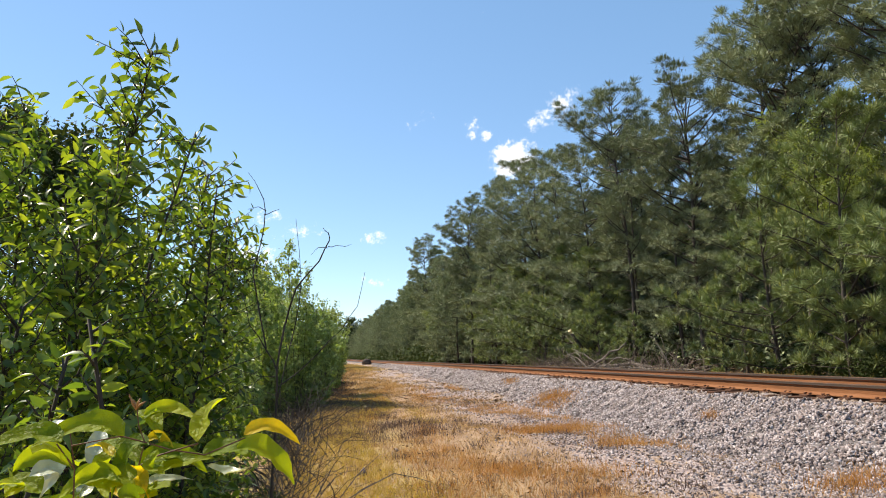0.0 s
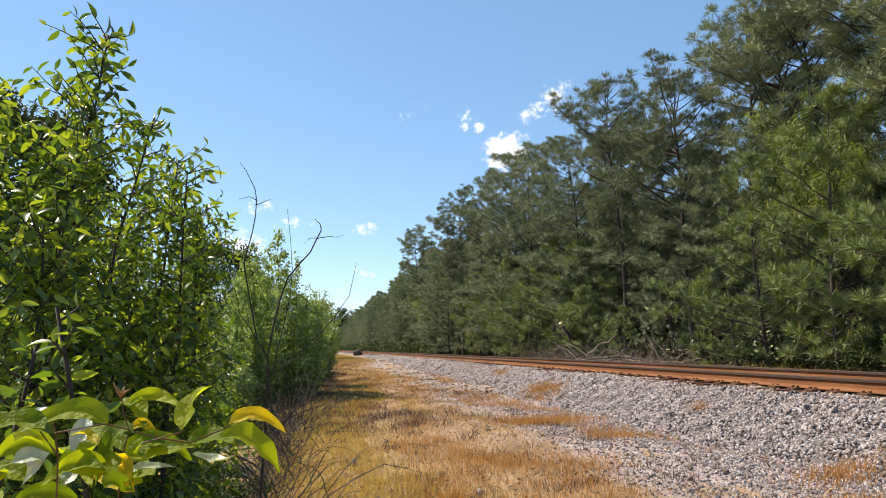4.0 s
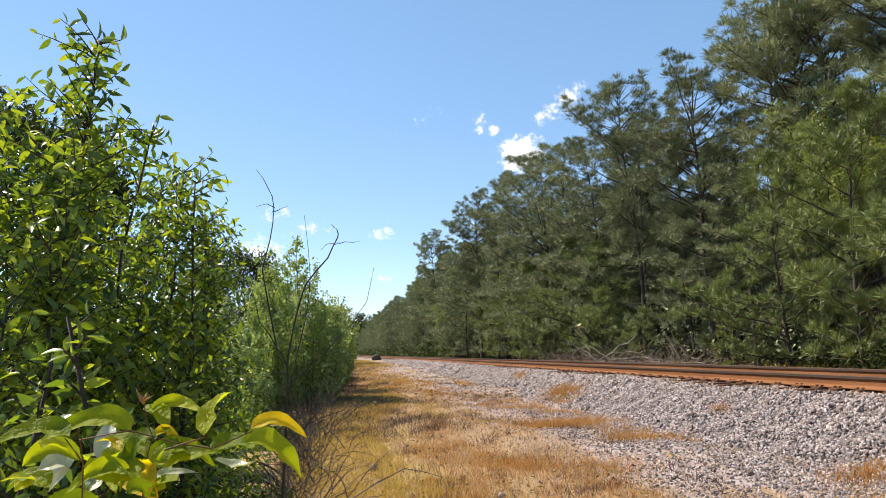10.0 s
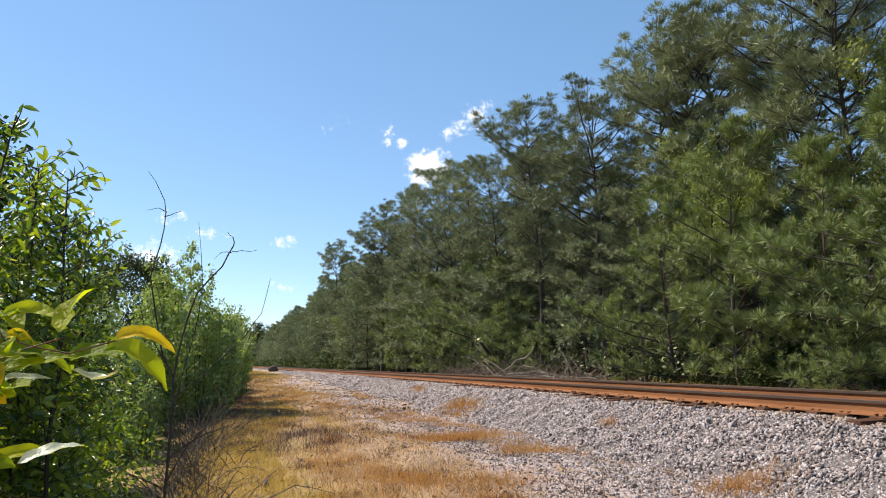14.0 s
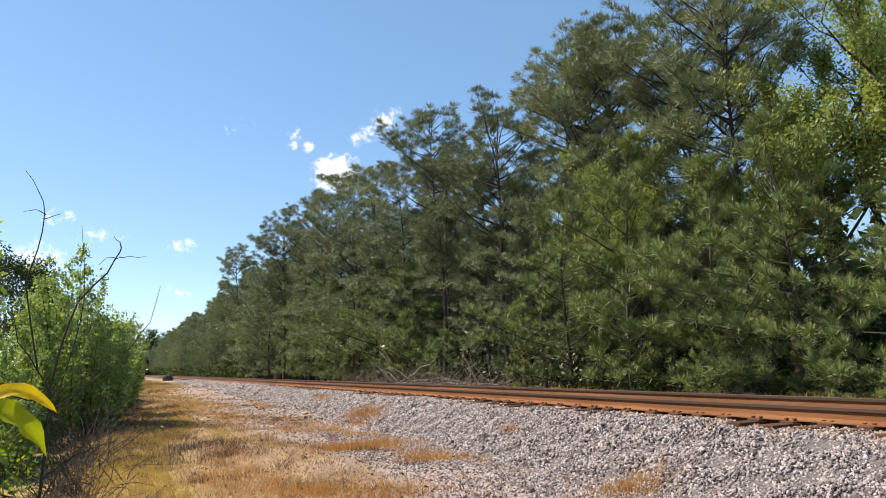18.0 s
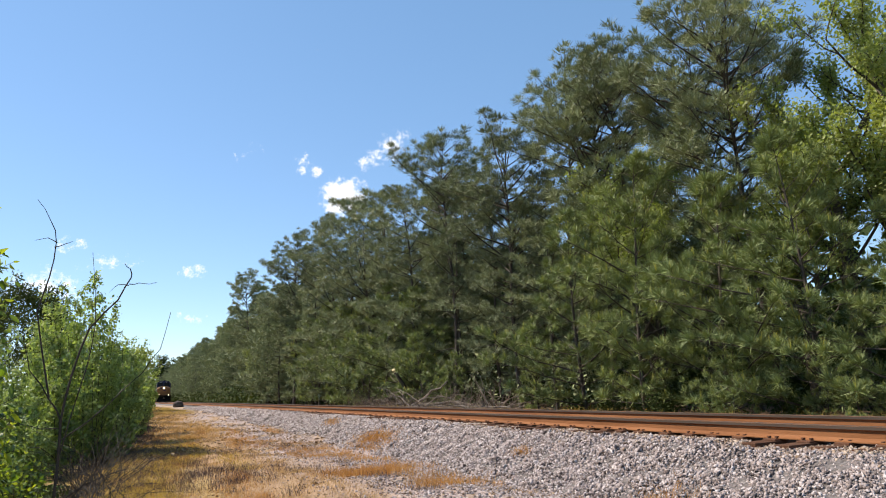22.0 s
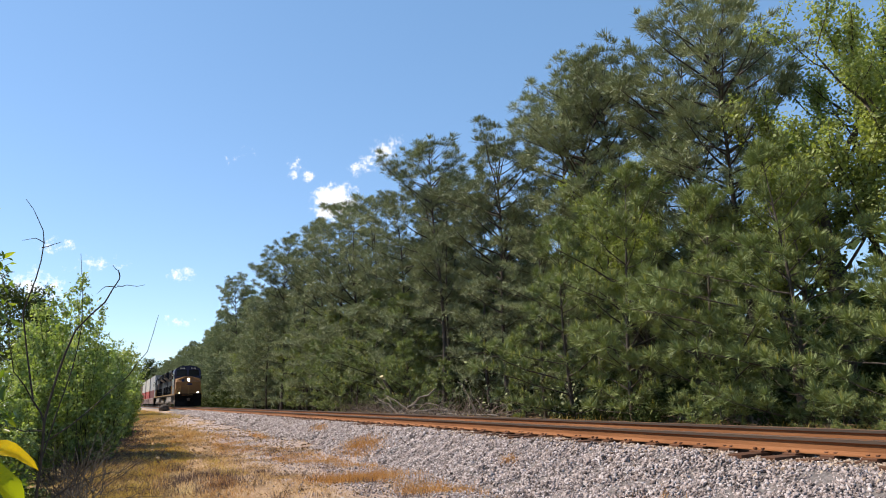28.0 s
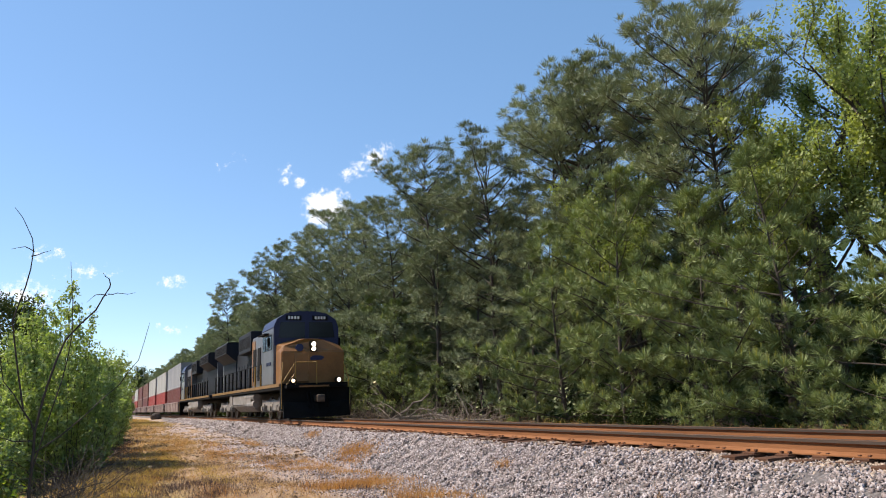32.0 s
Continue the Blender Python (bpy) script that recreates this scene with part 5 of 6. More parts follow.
limb_thing("dead_branch", [(13.5, 25.7, 0.5), (13.5, 26.04, 1.61), (13.5, 26.26, 1.96), (13.5, 26.61, 2.07)], 0.018, LOG, "thin bleached branch with a bent tip")
limb_thing("dead_branch", [(13.4, 32.2, 0.5), (13.4, 30.4, 1.07), (13.4, 29.1, 1.0)], 0.05, LOG, "pale branch lying on the heap")
stub = tagged(new("broken_limb"), "dark limb with a pale fresh-cut end", "dead wood", "fallen timber by the track")
w = Pile()
tube(w, [(14.9, 36.9, 0.2), (14.2, 36.8, 1.6), (13.6, 36.65, 2.45)], [0.12, 0.11, 0.10], 8)
link("limb", w.mesh("limb", True), BARK, stub)
bm = bmesh.new()
rod(bm, (13.62, 36.66, 2.42), (13.54, 36.63, 2.53), 0.115, 14)
part("cut_face", bm, CUT, stub, "pale yellow cut wood")
brambles(101, 1200, lambda g: (g.normal(13.4, 0.5), g.uniform(23.5, 43)), 1.5, 0.012, DEAD, "brush_heap", "heap of dead grey branches and twigs beside the track")
brambles(102, 200, lambda g: (g.normal(13.5, 0.4), g.uniform(25, 40)), 1.2, 0.015, LOG, "brush_heap", "heap of thicker bleached branches")

hrng = random.Random(77)
for k in range(22):
    y, a = 24.5 + 14.0 * hrng.random(), hrng.uniform(-0.5, 0.5) + (math.pi if hrng.random() < 0.5 else 0.0)
    x, L = 13.2 + hrng.random(), hrng.uniform(1.2, 3.2)
    z0 = 0.4 + 0.35 * hrng.random()
    rise = hrng.uniform(-0.05, 0.4)
    dx, dy = math.sin(a) * L, math.cos(a) * L
    limb_thing("dead_branch", [(x, y, z0), (x + dx * 0.5, y + dy * 0.5, z0 + rise * L * 0.6), (x + dx, y + dy, z0 + rise * L * hrng.uniform(0.5, 1.1))],
               hrng.uniform(0.02, 0.04), LOG, "bare grey branch in the brush heap", 6)
# dark stump beside the line
bm = bmesh.new()
bmesh.ops.create_icosphere(bm, subdivisions=3, radius=0.62)
for v in bm.verts:
    v.co *= 1 + 0.25 * noise.noise(v.co * 2.1)
    v.co.z *= 0.8
ob = part("dark_stump", bm, BARK)
ob.matrix_basis = pose(6.15, 92.0, float(ground_z(6.15, 92.0)) + 0.25)
tagged(ob, "dark rounded stump beside the track", "stump")

# pale stones on the verge
for x, y, s in ((0.55, 9.4, 0.06), (1.7, 7.2, 0.035), (2.6, 8.2, 0.03), (1.2, 11.5, 0.04)):
    v, f = SHAPES[int(x * 10) % 10]
    ob = link("stone", mesh_np("stone", v * s * 2, f), STONE_ONE)
    ob.matrix_basis = pose(x, y, float(ground_z(x, y)) + s * 0.4, 20, 30, 40)
    tagged(ob, "small pale stone in the dry grass", "stone", "stones on the verge")


# ---- grass ----
def grass(seed, x, y, height, width, mat, name, label, lean=0.35):
    rng = np.random.default_rng(seed)
    n = len(x)
    base = np.stack([x, y, np.where((x > 3.5) & (x < 8), np.maximum(ground_z(x, y), ballast_z(x, y)), ground_z(x, y)) - 0.01], 1)
    up = unit(np.array([0, 0, 1.0]) + rng.normal(0, lean, (n, 3)) * np.array([1, 1, 0.2]))
    side = unit(np.cross(up, rng.normal(0, 1, (n, 3))))
    h = height * rng.uniform(0.4, 1.3, (n, 1))
    bow = unit(rng.normal(0, 1, (n, 3)) * np.array([1, 1, 0])) * h * rng.uniform(0.05, 0.45, (n, 1))
    mid = base + up * h * 0.55
    tip = base + up * h + bow
    v = np.stack([base - side * width / 2, base + side * width / 2, mid + side * width / 3, mid - side * width / 3, tip], 1).reshape(-1, 3)
    i = np.arange(n)[:, None] * 5
    f = np.concatenate([i + np.array([[0, 1, 2]]), i + np.array([[0, 2, 3]]), i + np.array([[3, 2, 4]])])
    ob = link(name, mesh_np(name, v, f), mat)
    return tagged(ob, label, "grass", kind="stuff")


grng = np.random.default_rng(33)


def scatter(clumps, each, xr, yr, power=1.4, spread=0.16, keep=None):
    cy = yr[0] + (yr[1] - yr[0]) * grng.random(clumps) ** power
    cx = grng.uniform(xr[0], xr[1], clumps)
    if keep is not None:
        m = keep(cx, cy)
        cx, cy = cx[m], cy[m]
    x = np.repeat(cx, each) + grng.normal(0, spread, len(cx) * each)
    y = np.repeat(cy, each) + grng.normal(0, spread, len(cx) * each)
    return x, y


def wave(x, y, a=0.0):
    return np.sin(x * 2.0 + a + 0.16 * y) + np.sin(y * 0.27 + x * 1.2 + a * 2) + 0.7 * np.sin(x * 4.3 - y * 0.55)


x, y = scatter(2600, 26, (-0.7, 3.4), (4.0, 34), 1.5, 0.14)
grass(1, x, y, 0.085, 0.006, STRAW, "straw_grass", "short dry straw-coloured grass on the verge")
x, y = scatter(2600, 26, (-0.8, 2.6), (4.0, 26), 1.5, 0.13, lambda a, b: a < 1.5 + 0.45 * wave(a, b))
grass(2, x, y, 0.11, 0.007, GREEN, "green_grass", "yellow-green grass along the brush")
x, y = scatter(800, 26, (0.0, 2.4), (13.0, 38), 1.2, 0.2, lambda a, b: a < 1.3 + 0.5 * wave(a, b, 1.0))
grass(4, x, y, 0.16, 0.008, BROWN, "brown_weeds", "low purplish-brown blades beside the brush")
x, y = scatter(160, 40, (0.2, 4.6), (4.5, 22), 1.3, 0.1)
grass(5, x, y, 0.12, 0.007, BROWN, "brown_weeds", "small brown tufts of dead weeds in the grass")
x, y = scatter(1900, 24, (1.0, 5.3), (4.5, 30), 1.5, 0.12, lambda a, b: (wave(a, b, 2.0) > 0.5))
grass(3, x, y, 0.12, 0.006, DRY, "orange_grass", "rusty orange dry grass in patches")
# fuller orange tufts along the foot of the ballast
for k, (cx, cy, rx, ry, n) in enumerate([(5.95, 17.6, 0.42, 1.3, 2200), (4.15, 12.6, 0.85, 0.6, 2200), (6.5, 23.7, 0.2, 0.7, 400), (4.4, 10.2, 0.5, 0.4, 400), (5.5, 6.6, 0.5, 0.4, 600), (4.6, 5.6, 0.6, 0.3, 500), (5.2, 27.5, 0.3, 2.5, 500),
                                         (1.15, 5.9, 0.12, 0.12, 300), (3.3, 8.4, 0.7, 0.5, 400), (2.2, 8.6, 0.5, 0.6, 300), (6.2, 10.6, 0.12, 0.25, 120)]):
    gx, gy = grng.normal(cx, rx * 0.5, n), grng.normal(cy, ry * 0.5, n)
    grass(40 + k, gx, gy, 0.17 if k != 7 else 0.34, 0.007, DRY, "grass_patch", "thick patch of rust-orange dry grass")
x, y = scatter(700, 30, (0.8, 3.4), (26, 110), 1.2, 0.5, lambda a, b: wave(a, b * 0.3, 1.0) > -0.3)
grass(60, x, y, 0.16, 0.018, STRAW, "straw_grass", "dry straw grass further along the verge")
x, y = scatter(500, 30, (1.2, 4.4), (52, 98), 1.0, 0.45)
grass(62, x, y, 0.16, 0.022, YELLOW, "yellow_grass", "thick yellow grass on the low mound further along")
x, y = scatter(220, 30, (11.0, 13.6), (4, 45), 1.2, 0.3)
grass(61, x, y, 0.35, 0.012, GREEN, "green_grass", "weeds beyond the track")


# dead leaves, bits of thatch and chips on the verge
def litter(seed, count, xr, yr, size, mat, name, label):
    rng = np.random.default_rng(seed)
    y = yr[0] + (yr[1] - yr[0]) * rng.random(count) ** 1.5
    x = rng.uniform(xr[0], xr[1], count)
    p = np.stack([x, y, np.asarray(ground_z(x, y)) + rng.uniform(0.004, 0.05, count)], 1)
    a = rng.uniform(0, 6.28, count)
    way = np.stack([np.cos(a), np.sin(a), rng.normal(0, 0.35, count)], 1)
    side = unit(np.cross(way, np.array([0, 0, 1.0]) + rng.normal(0, 0.45, (count, 3))))
    s = size * rng.uniform(0.4, 1.4, (count, 1))
    w = s * rng.uniform(0.12, 0.55, (count, 1))
    v = np.stack([p - way * s / 2, p + side * w / 2, p + way * s / 2, p - side * w / 2], 1).reshape(-1, 3)
    i = np.arange(count)[:, None] * 4
    f = np.concatenate([i + np.array([[0, 1, 2]]), i + np.array([[0, 2, 3]])])
    ob = link(name, mesh_np(name, v, f), mat)
    return tagged(ob, label, "litter", kind="stuff")


LITTER = material("dead_leaves", [(0.06, 0.036, 0.02), (0.17, 0.10, 0.05), (0.30, 0.195, 0.10), (0.42, 0.31, 0.19)], 1.0, 0.8, island=0.8)
litter(71, 26000, (-0.8, 5.4), (3.8, 26), 0.05, LITTER, "leaf_litter", "dead leaves and bits of dry thatch on the verge")
litter(72, 9000, (-0.6, 6.0), (20, 60), 0.12, LITTER, "leaf_litter", "dead leaves and dry thatch further along")


# the stones of the shoulder that lie nearest, one by one
stone_meshes = []
for v, f in SHAPES:
    me = mesh_np("stone", v, f)
    me.materials.append(STONE_ONE)
    stone_meshes.append(me)
drng = random.Random(44)
for k in range(300):
    y = 6.0 + 6.5 * drng.random()
    x = 5.5 + 1.7 * drng.random()
    s = drng.uniform(0.04, 0.065)
    ob = new("stone", stone_meshes[k % len(stone_meshes)])
    ob.parent = ballast
    z = float(max(ballast_z(x, y), ground_z(x, y))) + 0.03
    ob.matrix_basis = pose(x, y, z, drng.uniform(0, 360), drng.uniform(0, 360), drng.uniform(0, 360)) @ Matrix.Scale(s, 4)


# ---- the train ----
BLUE = material("dark_blue_paint", [(0.003, 0.006, 0.034), (0.006, 0.012, 0.062)], 1.2, 0.45, bump=0.03, bump_scale=30, spec=0.4)
HOOD = material("black_blue_hood_paint", [(0.004, 0.005, 0.008), (0.008, 0.009, 0.014), (0.02, 0.02, 0.023)], 0.8, 0.6, bump=0.05, bump_scale=20, stretch=(1, 1, 0.4), spec=0.2)
GREY = material("weathered_grey_paint", [(0.035, 0.035, 0.042), (0.095, 0.094, 0.104), (0.18, 0.172, 0.178)], 0.9, 0.35, bump=0.04, bump_scale=25, spec=0.45, stretch=(1, 1, 0.4))
GOLD = material("gold_paint", [(0.145, 0.062, 0.017), (0.205, 0.09, 0.025), (0.23, 0.112, 0.037)], 1.3, 0.45, bump=0.03, bump_scale=30)
GOLD_DULL = material("dull_gold_paint", [(0.16, 0.085, 0.025), (0.24, 0.13, 0.04)], 1.3, 0.5)
BLACK = material("black_paint", [(0.003, 0.003, 0.003), (0.008, 0.0075, 0.007)], 3.0, 0.8, bump=0.1, bump_scale=40, spec=0.12)
DUST = material("dusty_steel", [(0.13, 0.115, 0.10), (0.27, 0.245, 0.22)], 2.0, 0.7, bump=0.15, bump_scale=30)
WHEEL = material("wheel_steel", [(0.06, 0.045, 0.035), (0.13, 0.10, 0.08)], 5.0, 0.55, metal=0.6)
GLASS = material("dark_glass", [(0.006, 0.008, 0.012), (0.012, 0.014, 0.02)], 0.6, 0.2, spec=0.25)
LAMP = glow("lit_headlight", (1.0, 0.86, 0.62), 26.0)
LAMP_LOW = glow("dim_ditch_light", (1.0, 0.7, 0.42), 3.0)
LAMP_DIM = glow("lit_ditch_light", (1.0, 0.85, 0.6), 14.0)
PALE = material("pale_marking", [(0.6, 0.6, 0.58), (0.7, 0.7, 0.68)], 4.0, 0.6)
RAIL_YELLOW = material("yellow_handrail", [(0.28, 0.15, 0.025), (0.34, 0.19, 0.035)], 6.0, 0.5)

bm = bmesh.new()
for side in (-1, 1):
    x = side * 0.755
    rod(bm, (x - 0.065, 0, 0), (x + 0.065, 0, 0), 0.53, 28)
    rod(bm, (x - side * 0.07, 0, 0), (x - side * 0.045, 0, 0), 0.555, 28)
rod(bm, (-0.9, 0, 0), (0.9, 0, 0), 0.09, 10)
for side in (-1, 1):
    for k in range(5):
        a = k * 1.2566
        rod(bm, (side * 0.80, 0.3 * math.cos(a), 0.3 * math.sin(a)), (side * 0.835, 0.3 * math.cos(a), 0.3 * math.sin(a)), 0.05, 6)
wheel_mesh = bpy.data.meshes.new("wheelset")
bm.to_mesh(wheel_mesh)
bm.free()
wheel_mesh.materials.append(WHEEL)


def truck_frame(parent, y, reach, mat, label):
    """Side frames and boxes of a bogie."""
    for side in (-1, 1):
        bm = bmesh.new()
        x = side * 1.08
        box(bm, x - 0.07, x + 0.07, y - reach - 0.45, y + reach + 0.45, 0.66, 0.90, 0.03)
        box(bm, x - 0.09, x + 0.09, y - reach * 0.55, y + reach * 0.55, 0.42, 0.70, 0.04)
        for k in (-1, 0, 1) if reach > 1.5 else (-1, 1):
            box(bm, x - 0.12, x + 0.12, y + k * reach - 0.2, y + k * reach + 0.2, 0.36, 0.74, 0.04)
            rod(bm, (x + side * 0.1, y + k * reach, 0.53), (x + side * 0.2, y + k * reach, 0.53), 0.13, 12)
            for d in (-0.32, 0.32):
                rod(bm, (x, y + k * reach + d, 0.62), (x, y + k * reach + d, 0.95), 0.09, 10)
        part("bogie_frame", bm, mat, parent, label)


def locomotive():
    """A six-axle diesel locomotive; its front is at y = 0 and it faces towards -y, z = 0 on the rail."""
    loco = new("locomotive")
    P = loco

    def solid(name, mat, boxes, label="", bevel=0.02, parent=None):
        bm = bmesh.new()
        for b in boxes:
            box(bm, *b, bevel)
        return part(name, bm, mat, parent or P, label)

    solid("underframe", BLACK, [(-1.5, 1.5, 0.75, 21.6, 1.32, 1.56)])
    for side in (-1, 1):
        solid("sill_stripe", GOLD_DULL, [(min(side * 1.502, side * 1.53), max(side * 1.502, side * 1.53), 1.0, 21.3, 1.44, 1.58)], "narrow gold stripe along the sill", 0.0)
    # pilot, plough and coupler
    bm = bmesh.new()
    prism(bm, [(-1.48, 0.42), (1.48, 0.42), (1.50, 1.34), (-1.50, 1.34)], 0.55, 0.95)
    part("pilot", bm, BLACK, P)
    bm = bmesh.new()
    for side in (-1, 1):
        a = [bm.verts.new(c) for c in ((0, -0.05, 0.10), (side * 1.46, 0.35, 0.10), (side * 1.46, 0.5, 0.78), (0, 0.25, 0.70))]
        b = [bm.verts.new(c) for c in ((0, 0.1, 0.10), (side * 1.46, 0.5, 0.10), (side * 1.46, 0.58, 0.78), (0, 0.4, 0.70))]
        bm.faces.new(a), bm.faces.new(b)
        for i in range(4):
            bm.faces.new((a[i], a[(i + 1) % 4], b[(i + 1) % 4], b[i]))
    bmesh.ops.recalc_face_normals(bm, faces=bm.faces)
    part("snow_plough", bm, BLACK, P, "black plough blade")
    bm = bmesh.new()
    box(bm, -0.14, 0.14, -0.25, 0.6, 0.74, 1.02, 0.05)
    box(bm, -0.22, 0.12, -0.45, -0.2, 0.72, 1.04, 0.07)
    part("coupler", bm, WHEEL, P)
    for x in (-0.45, -0.3, 0.32, 0.46):
        bm = bmesh.new()
        pts = [(x, 0.45, 1.15), (x, 0.22, 0.85), (x * 0.9, 0.15, 0.55), (x * 0.7, 0.3, 0.45)]
        for a, b in zip(pts, pts[1:]):
            rod(bm, a, b, 0.025, 6)
        part("air_hose", bm, BLACK, P)
    solid("anticlimber", BLACK, [(-1.35, 1.35, 0.3, 0.8, 1.34, 1.48)])
    solid("step_edge", GOLD, [(-0.82, 0.5, 0.27, 0.305, 1.37, 1.44)], "yellow front edge", 0.0)
    for side in (-1, 1):
        for k in range(4):
            solid("step", BLACK, [(side * 1.36 - 0.14, side * 1.36 + 0.14, 0.62 + 0.05 * k, 1.0, 0.42 + 0.27 * k, 0.46 + 0.27 * k)], "", 0.0)
        bm = bmesh.new()
        rod(bm, (side * 1.5, 0.62, 0.5), (side * 1.5, 0.62, 1.7), 0.018, 6)
        rod(bm, (side * 1.5, 0.62, 1.7), (side * 1.36, 1.05, 2.55), 0.018, 6)
        part("grab_rail", bm, RAIL_YELLOW, P, "yellow grab rail")
    # nose
    bm = bmesh.new()
    lower = [(-1.42, 1.05, 1.56), (1.42, 1.05, 1.56), (1.42, 2.15, 1.56), (-1.42, 2.15, 1.56)]
    low = [(-1.42, 0.98, 2.95), (1.42, 0.98, 2.95), (1.42, 2.15, 2.95), (-1.42, 2.15, 2.95)]
    v0 = [bm.verts.new(c) for c in lower]
    v1 = [bm.verts.new(c) for c in low]
    top_front = [bm.verts.new(c) for c in ((-1.30, 1.30, 3.22), (-0.45, 1.12, 3.50), (0.45, 1.12, 3.50), (1.30, 1.30, 3.22))]
    top_back = [bm.verts.new(c) for c in ((-1.42, 2.15, 3.36), (-0.45, 2.15, 3.62), (0.45, 2.15, 3.62), (1.42, 2.15, 3.36))]
    for i in range(4):
        bm.faces.new((v0[i], v0[(i + 1) % 4], v1[(i + 1) % 4], v1[i]))
    bm.faces.new((v1[0], v1[1], top_front[3], top_front[2], top_front[1], top_front[0]))
    for i in range(3):
        bm.faces.new((top_front[i], top_front[i + 1], top_back[i + 1], top_back[i]))
    bm.faces.new((v1[3], v1[0], top_front[0], top_back[0]))
    bm.faces.new((v1[1], v1[2], top_back[3], top_front[3]))
    bmesh.ops.recalc_face_normals(bm, faces=bm.faces)
    bmesh.ops.bevel(bm, geom=[e for e in bm.edges], offset=0.035, segments=2, affect="EDGES")
    nose = part("nose", bm, GOLD, P, "gold-painted nose")
    solid("nose_door", GOLD, [(-0.86, -0.22, 0.965, 1.06, 1.62, 2.88)], "gold nose door", 0.025, nose)
    solid("headlight_housing", BLACK, [(-0.13, 0.13, 0.93, 1.2, 2.92, 3.42)], "", 0.03, nose)
    for z in (3.06, 3.28):
        bm = bmesh.new()
        rod(bm, (0, 0.905, z), (0, 0.95, z), 0.08, 16)
        part("headlight", bm, LAMP, nose, "lit white headlight")
    for side in (-1, 1):
        bm = bmesh.new()
        rod(bm, (side * 1.02, 0.52, 1.66), (side * 1.02, 0.75, 1.66), 0.14, 16)
        part("ditch_light_housing", bm, BLACK, P)
        bm = bmesh.new()
        rod(bm, (side * 1.02, 0.49, 1.66), (side * 1.02, 0.525, 1.66), 0.075, 16)
        part("ditch_light", bm, LAMP_DIM if side > 0 else LAMP_LOW, P, "lit white ditch light" if side > 0 else "dim warm ditch light")
    bm = bmesh.new()
    rod(bm, (-0.62, 0.965, 3.12), (-0.62, 1.1, 3.12), 0.17, 18)
    part("emblem", bm, BLUE, nose, "round dark blue emblem")
    bm = bmesh.new()
    prism(bm, [(-0.12, 2.56), (0.38, 2.56), (0.5, 2.68), (0.32, 2.76), (-0.03, 2.76), (-0.16, 2.66)], 0.955, 1.0)
    part("emblem", bm, BLUE, nose, "dark blue winged emblem")
    # cab
    cab_line = [(-1.52, 1.57), (1.52, 1.57), (1.52, 4.12), (1.36, 4.5), (0.95, 4.76), (0.4, 4.86), (-0.4, 4.86), (-0.95, 4.76), (-1.36, 4.5), (-1.52, 4.12)]
    bm = bmesh.new()
    prism(bm, cab_line, 2.15, 4.75)
    bmesh.ops.bevel(bm, geom=list(bm.edges), offset=0.03, segments=2, affect="EDGES")
    cab = part("cab", bm, GREY, P, "grey cab side")
    bm = bmesh.new()
    prism(bm, [(-1.50, 3.30), (1.50, 3.30), (1.515, 4.11), (1.355, 4.49), (0.945, 4.75), (0.4, 4.85), (-0.4, 4.85), (-0.945, 4.75), (-1.355, 4.49), (-1.515, 4.11)], 2.10, 2.17)
    part("cab_front", bm, BLUE, cab, "dark blue front of the cab")
    bm = bmesh.new()
    prism(bm, [(-1.535, 4.14), (-1.375, 4.52), (-0.96, 4.785), (-0.4, 4.885), (0.4, 4.885), (0.96, 4.785), (1.375, 4.52), (1.535, 4.14), (1.50, 4.10), (1.33, 4.46), (0.9, 4.7), (-0.9, 4.7), (-1.33, 4.46), (-1.50, 4.10)], 2.12, 4.78)
    part("cab_roof", bm, BLUE, cab, "dark blue roof")
    for x0, x1 in ((-1.32, -0.10), (0.10, 1.32)):
        bm = bmesh.new()
        prism(bm, [(x0, 3.66), (x1, 3.66), (x1 * (0.92 if x1 > 1 else 1), 4.38), (x0 * (0.92 if x0 < -1 else 1), 4.38)], 2.08, 2.11)
        part("windscreen", bm, GLASS, cab, "dark windscreen")
    for x in (-0.62, 0.62):
        solid("number_board", BLACK, [(x - 0.36, x + 0.36, 2.05, 2.12, 4.47, 4.68)], "", 0.01, cab)
        solid("marking", PALE, [(x - 0.26 + 0.14 * k, x - 0.17 + 0.14 * k, 2.035, 2.06, 4.51, 4.64) for k in range(4)], "pale plain marks", 0.0, cab)
    for side in (-1, 1):
        lo, hi = min(side * 1.515, side * 1.54), max(side * 1.515, side * 1.54)
        for y0, y1 in ((2.55, 3.05), (3.2, 3.75), (3.85, 4.45)):
            solid("cab_window", GLASS, [(lo, hi, y0, y1, 3.15, 3.85)], "dark side window", 0.01, cab)
        solid("window_visor", BLACK, [(min(side * 1.5, side * 1.75), max(side * 1.5, side * 1.75), 3.1, 4.5, 3.9, 3.95)], "", 0.0, cab)
        solid("lettering", BLUE, [(lo, hi, 2.7 + 0.16 * k, 2.82 + 0.16 * k, 2.45, 2.6) for k in range(6)], "dark plain lettering marks", 0.0, cab)
        solid("mirror", BLACK, [(side * 1.66 - 0.06, side * 1.66 + 0.06, 2.5, 2.55, 3.3, 3.7)], "", 0.01, cab)
    for x, y in ((-0.5, 3.2), (0.2, 2.8), (0.5, 3.9)):
        bm = bmesh.new()
        rod(bm, (x, y, 4.8), (x, y, 5.0), 0.07, 8)
        part("antenna", bm, BLACK, cab)
    # equipment cabinet, engine hood and radiators
    cabinet = solid("equipment_cabinet", GREY, [(-1.28, 1.28, 4.8, 8.4, 1.57, 4.18)], "grey panelled cabinet behind the cab", 0.05)
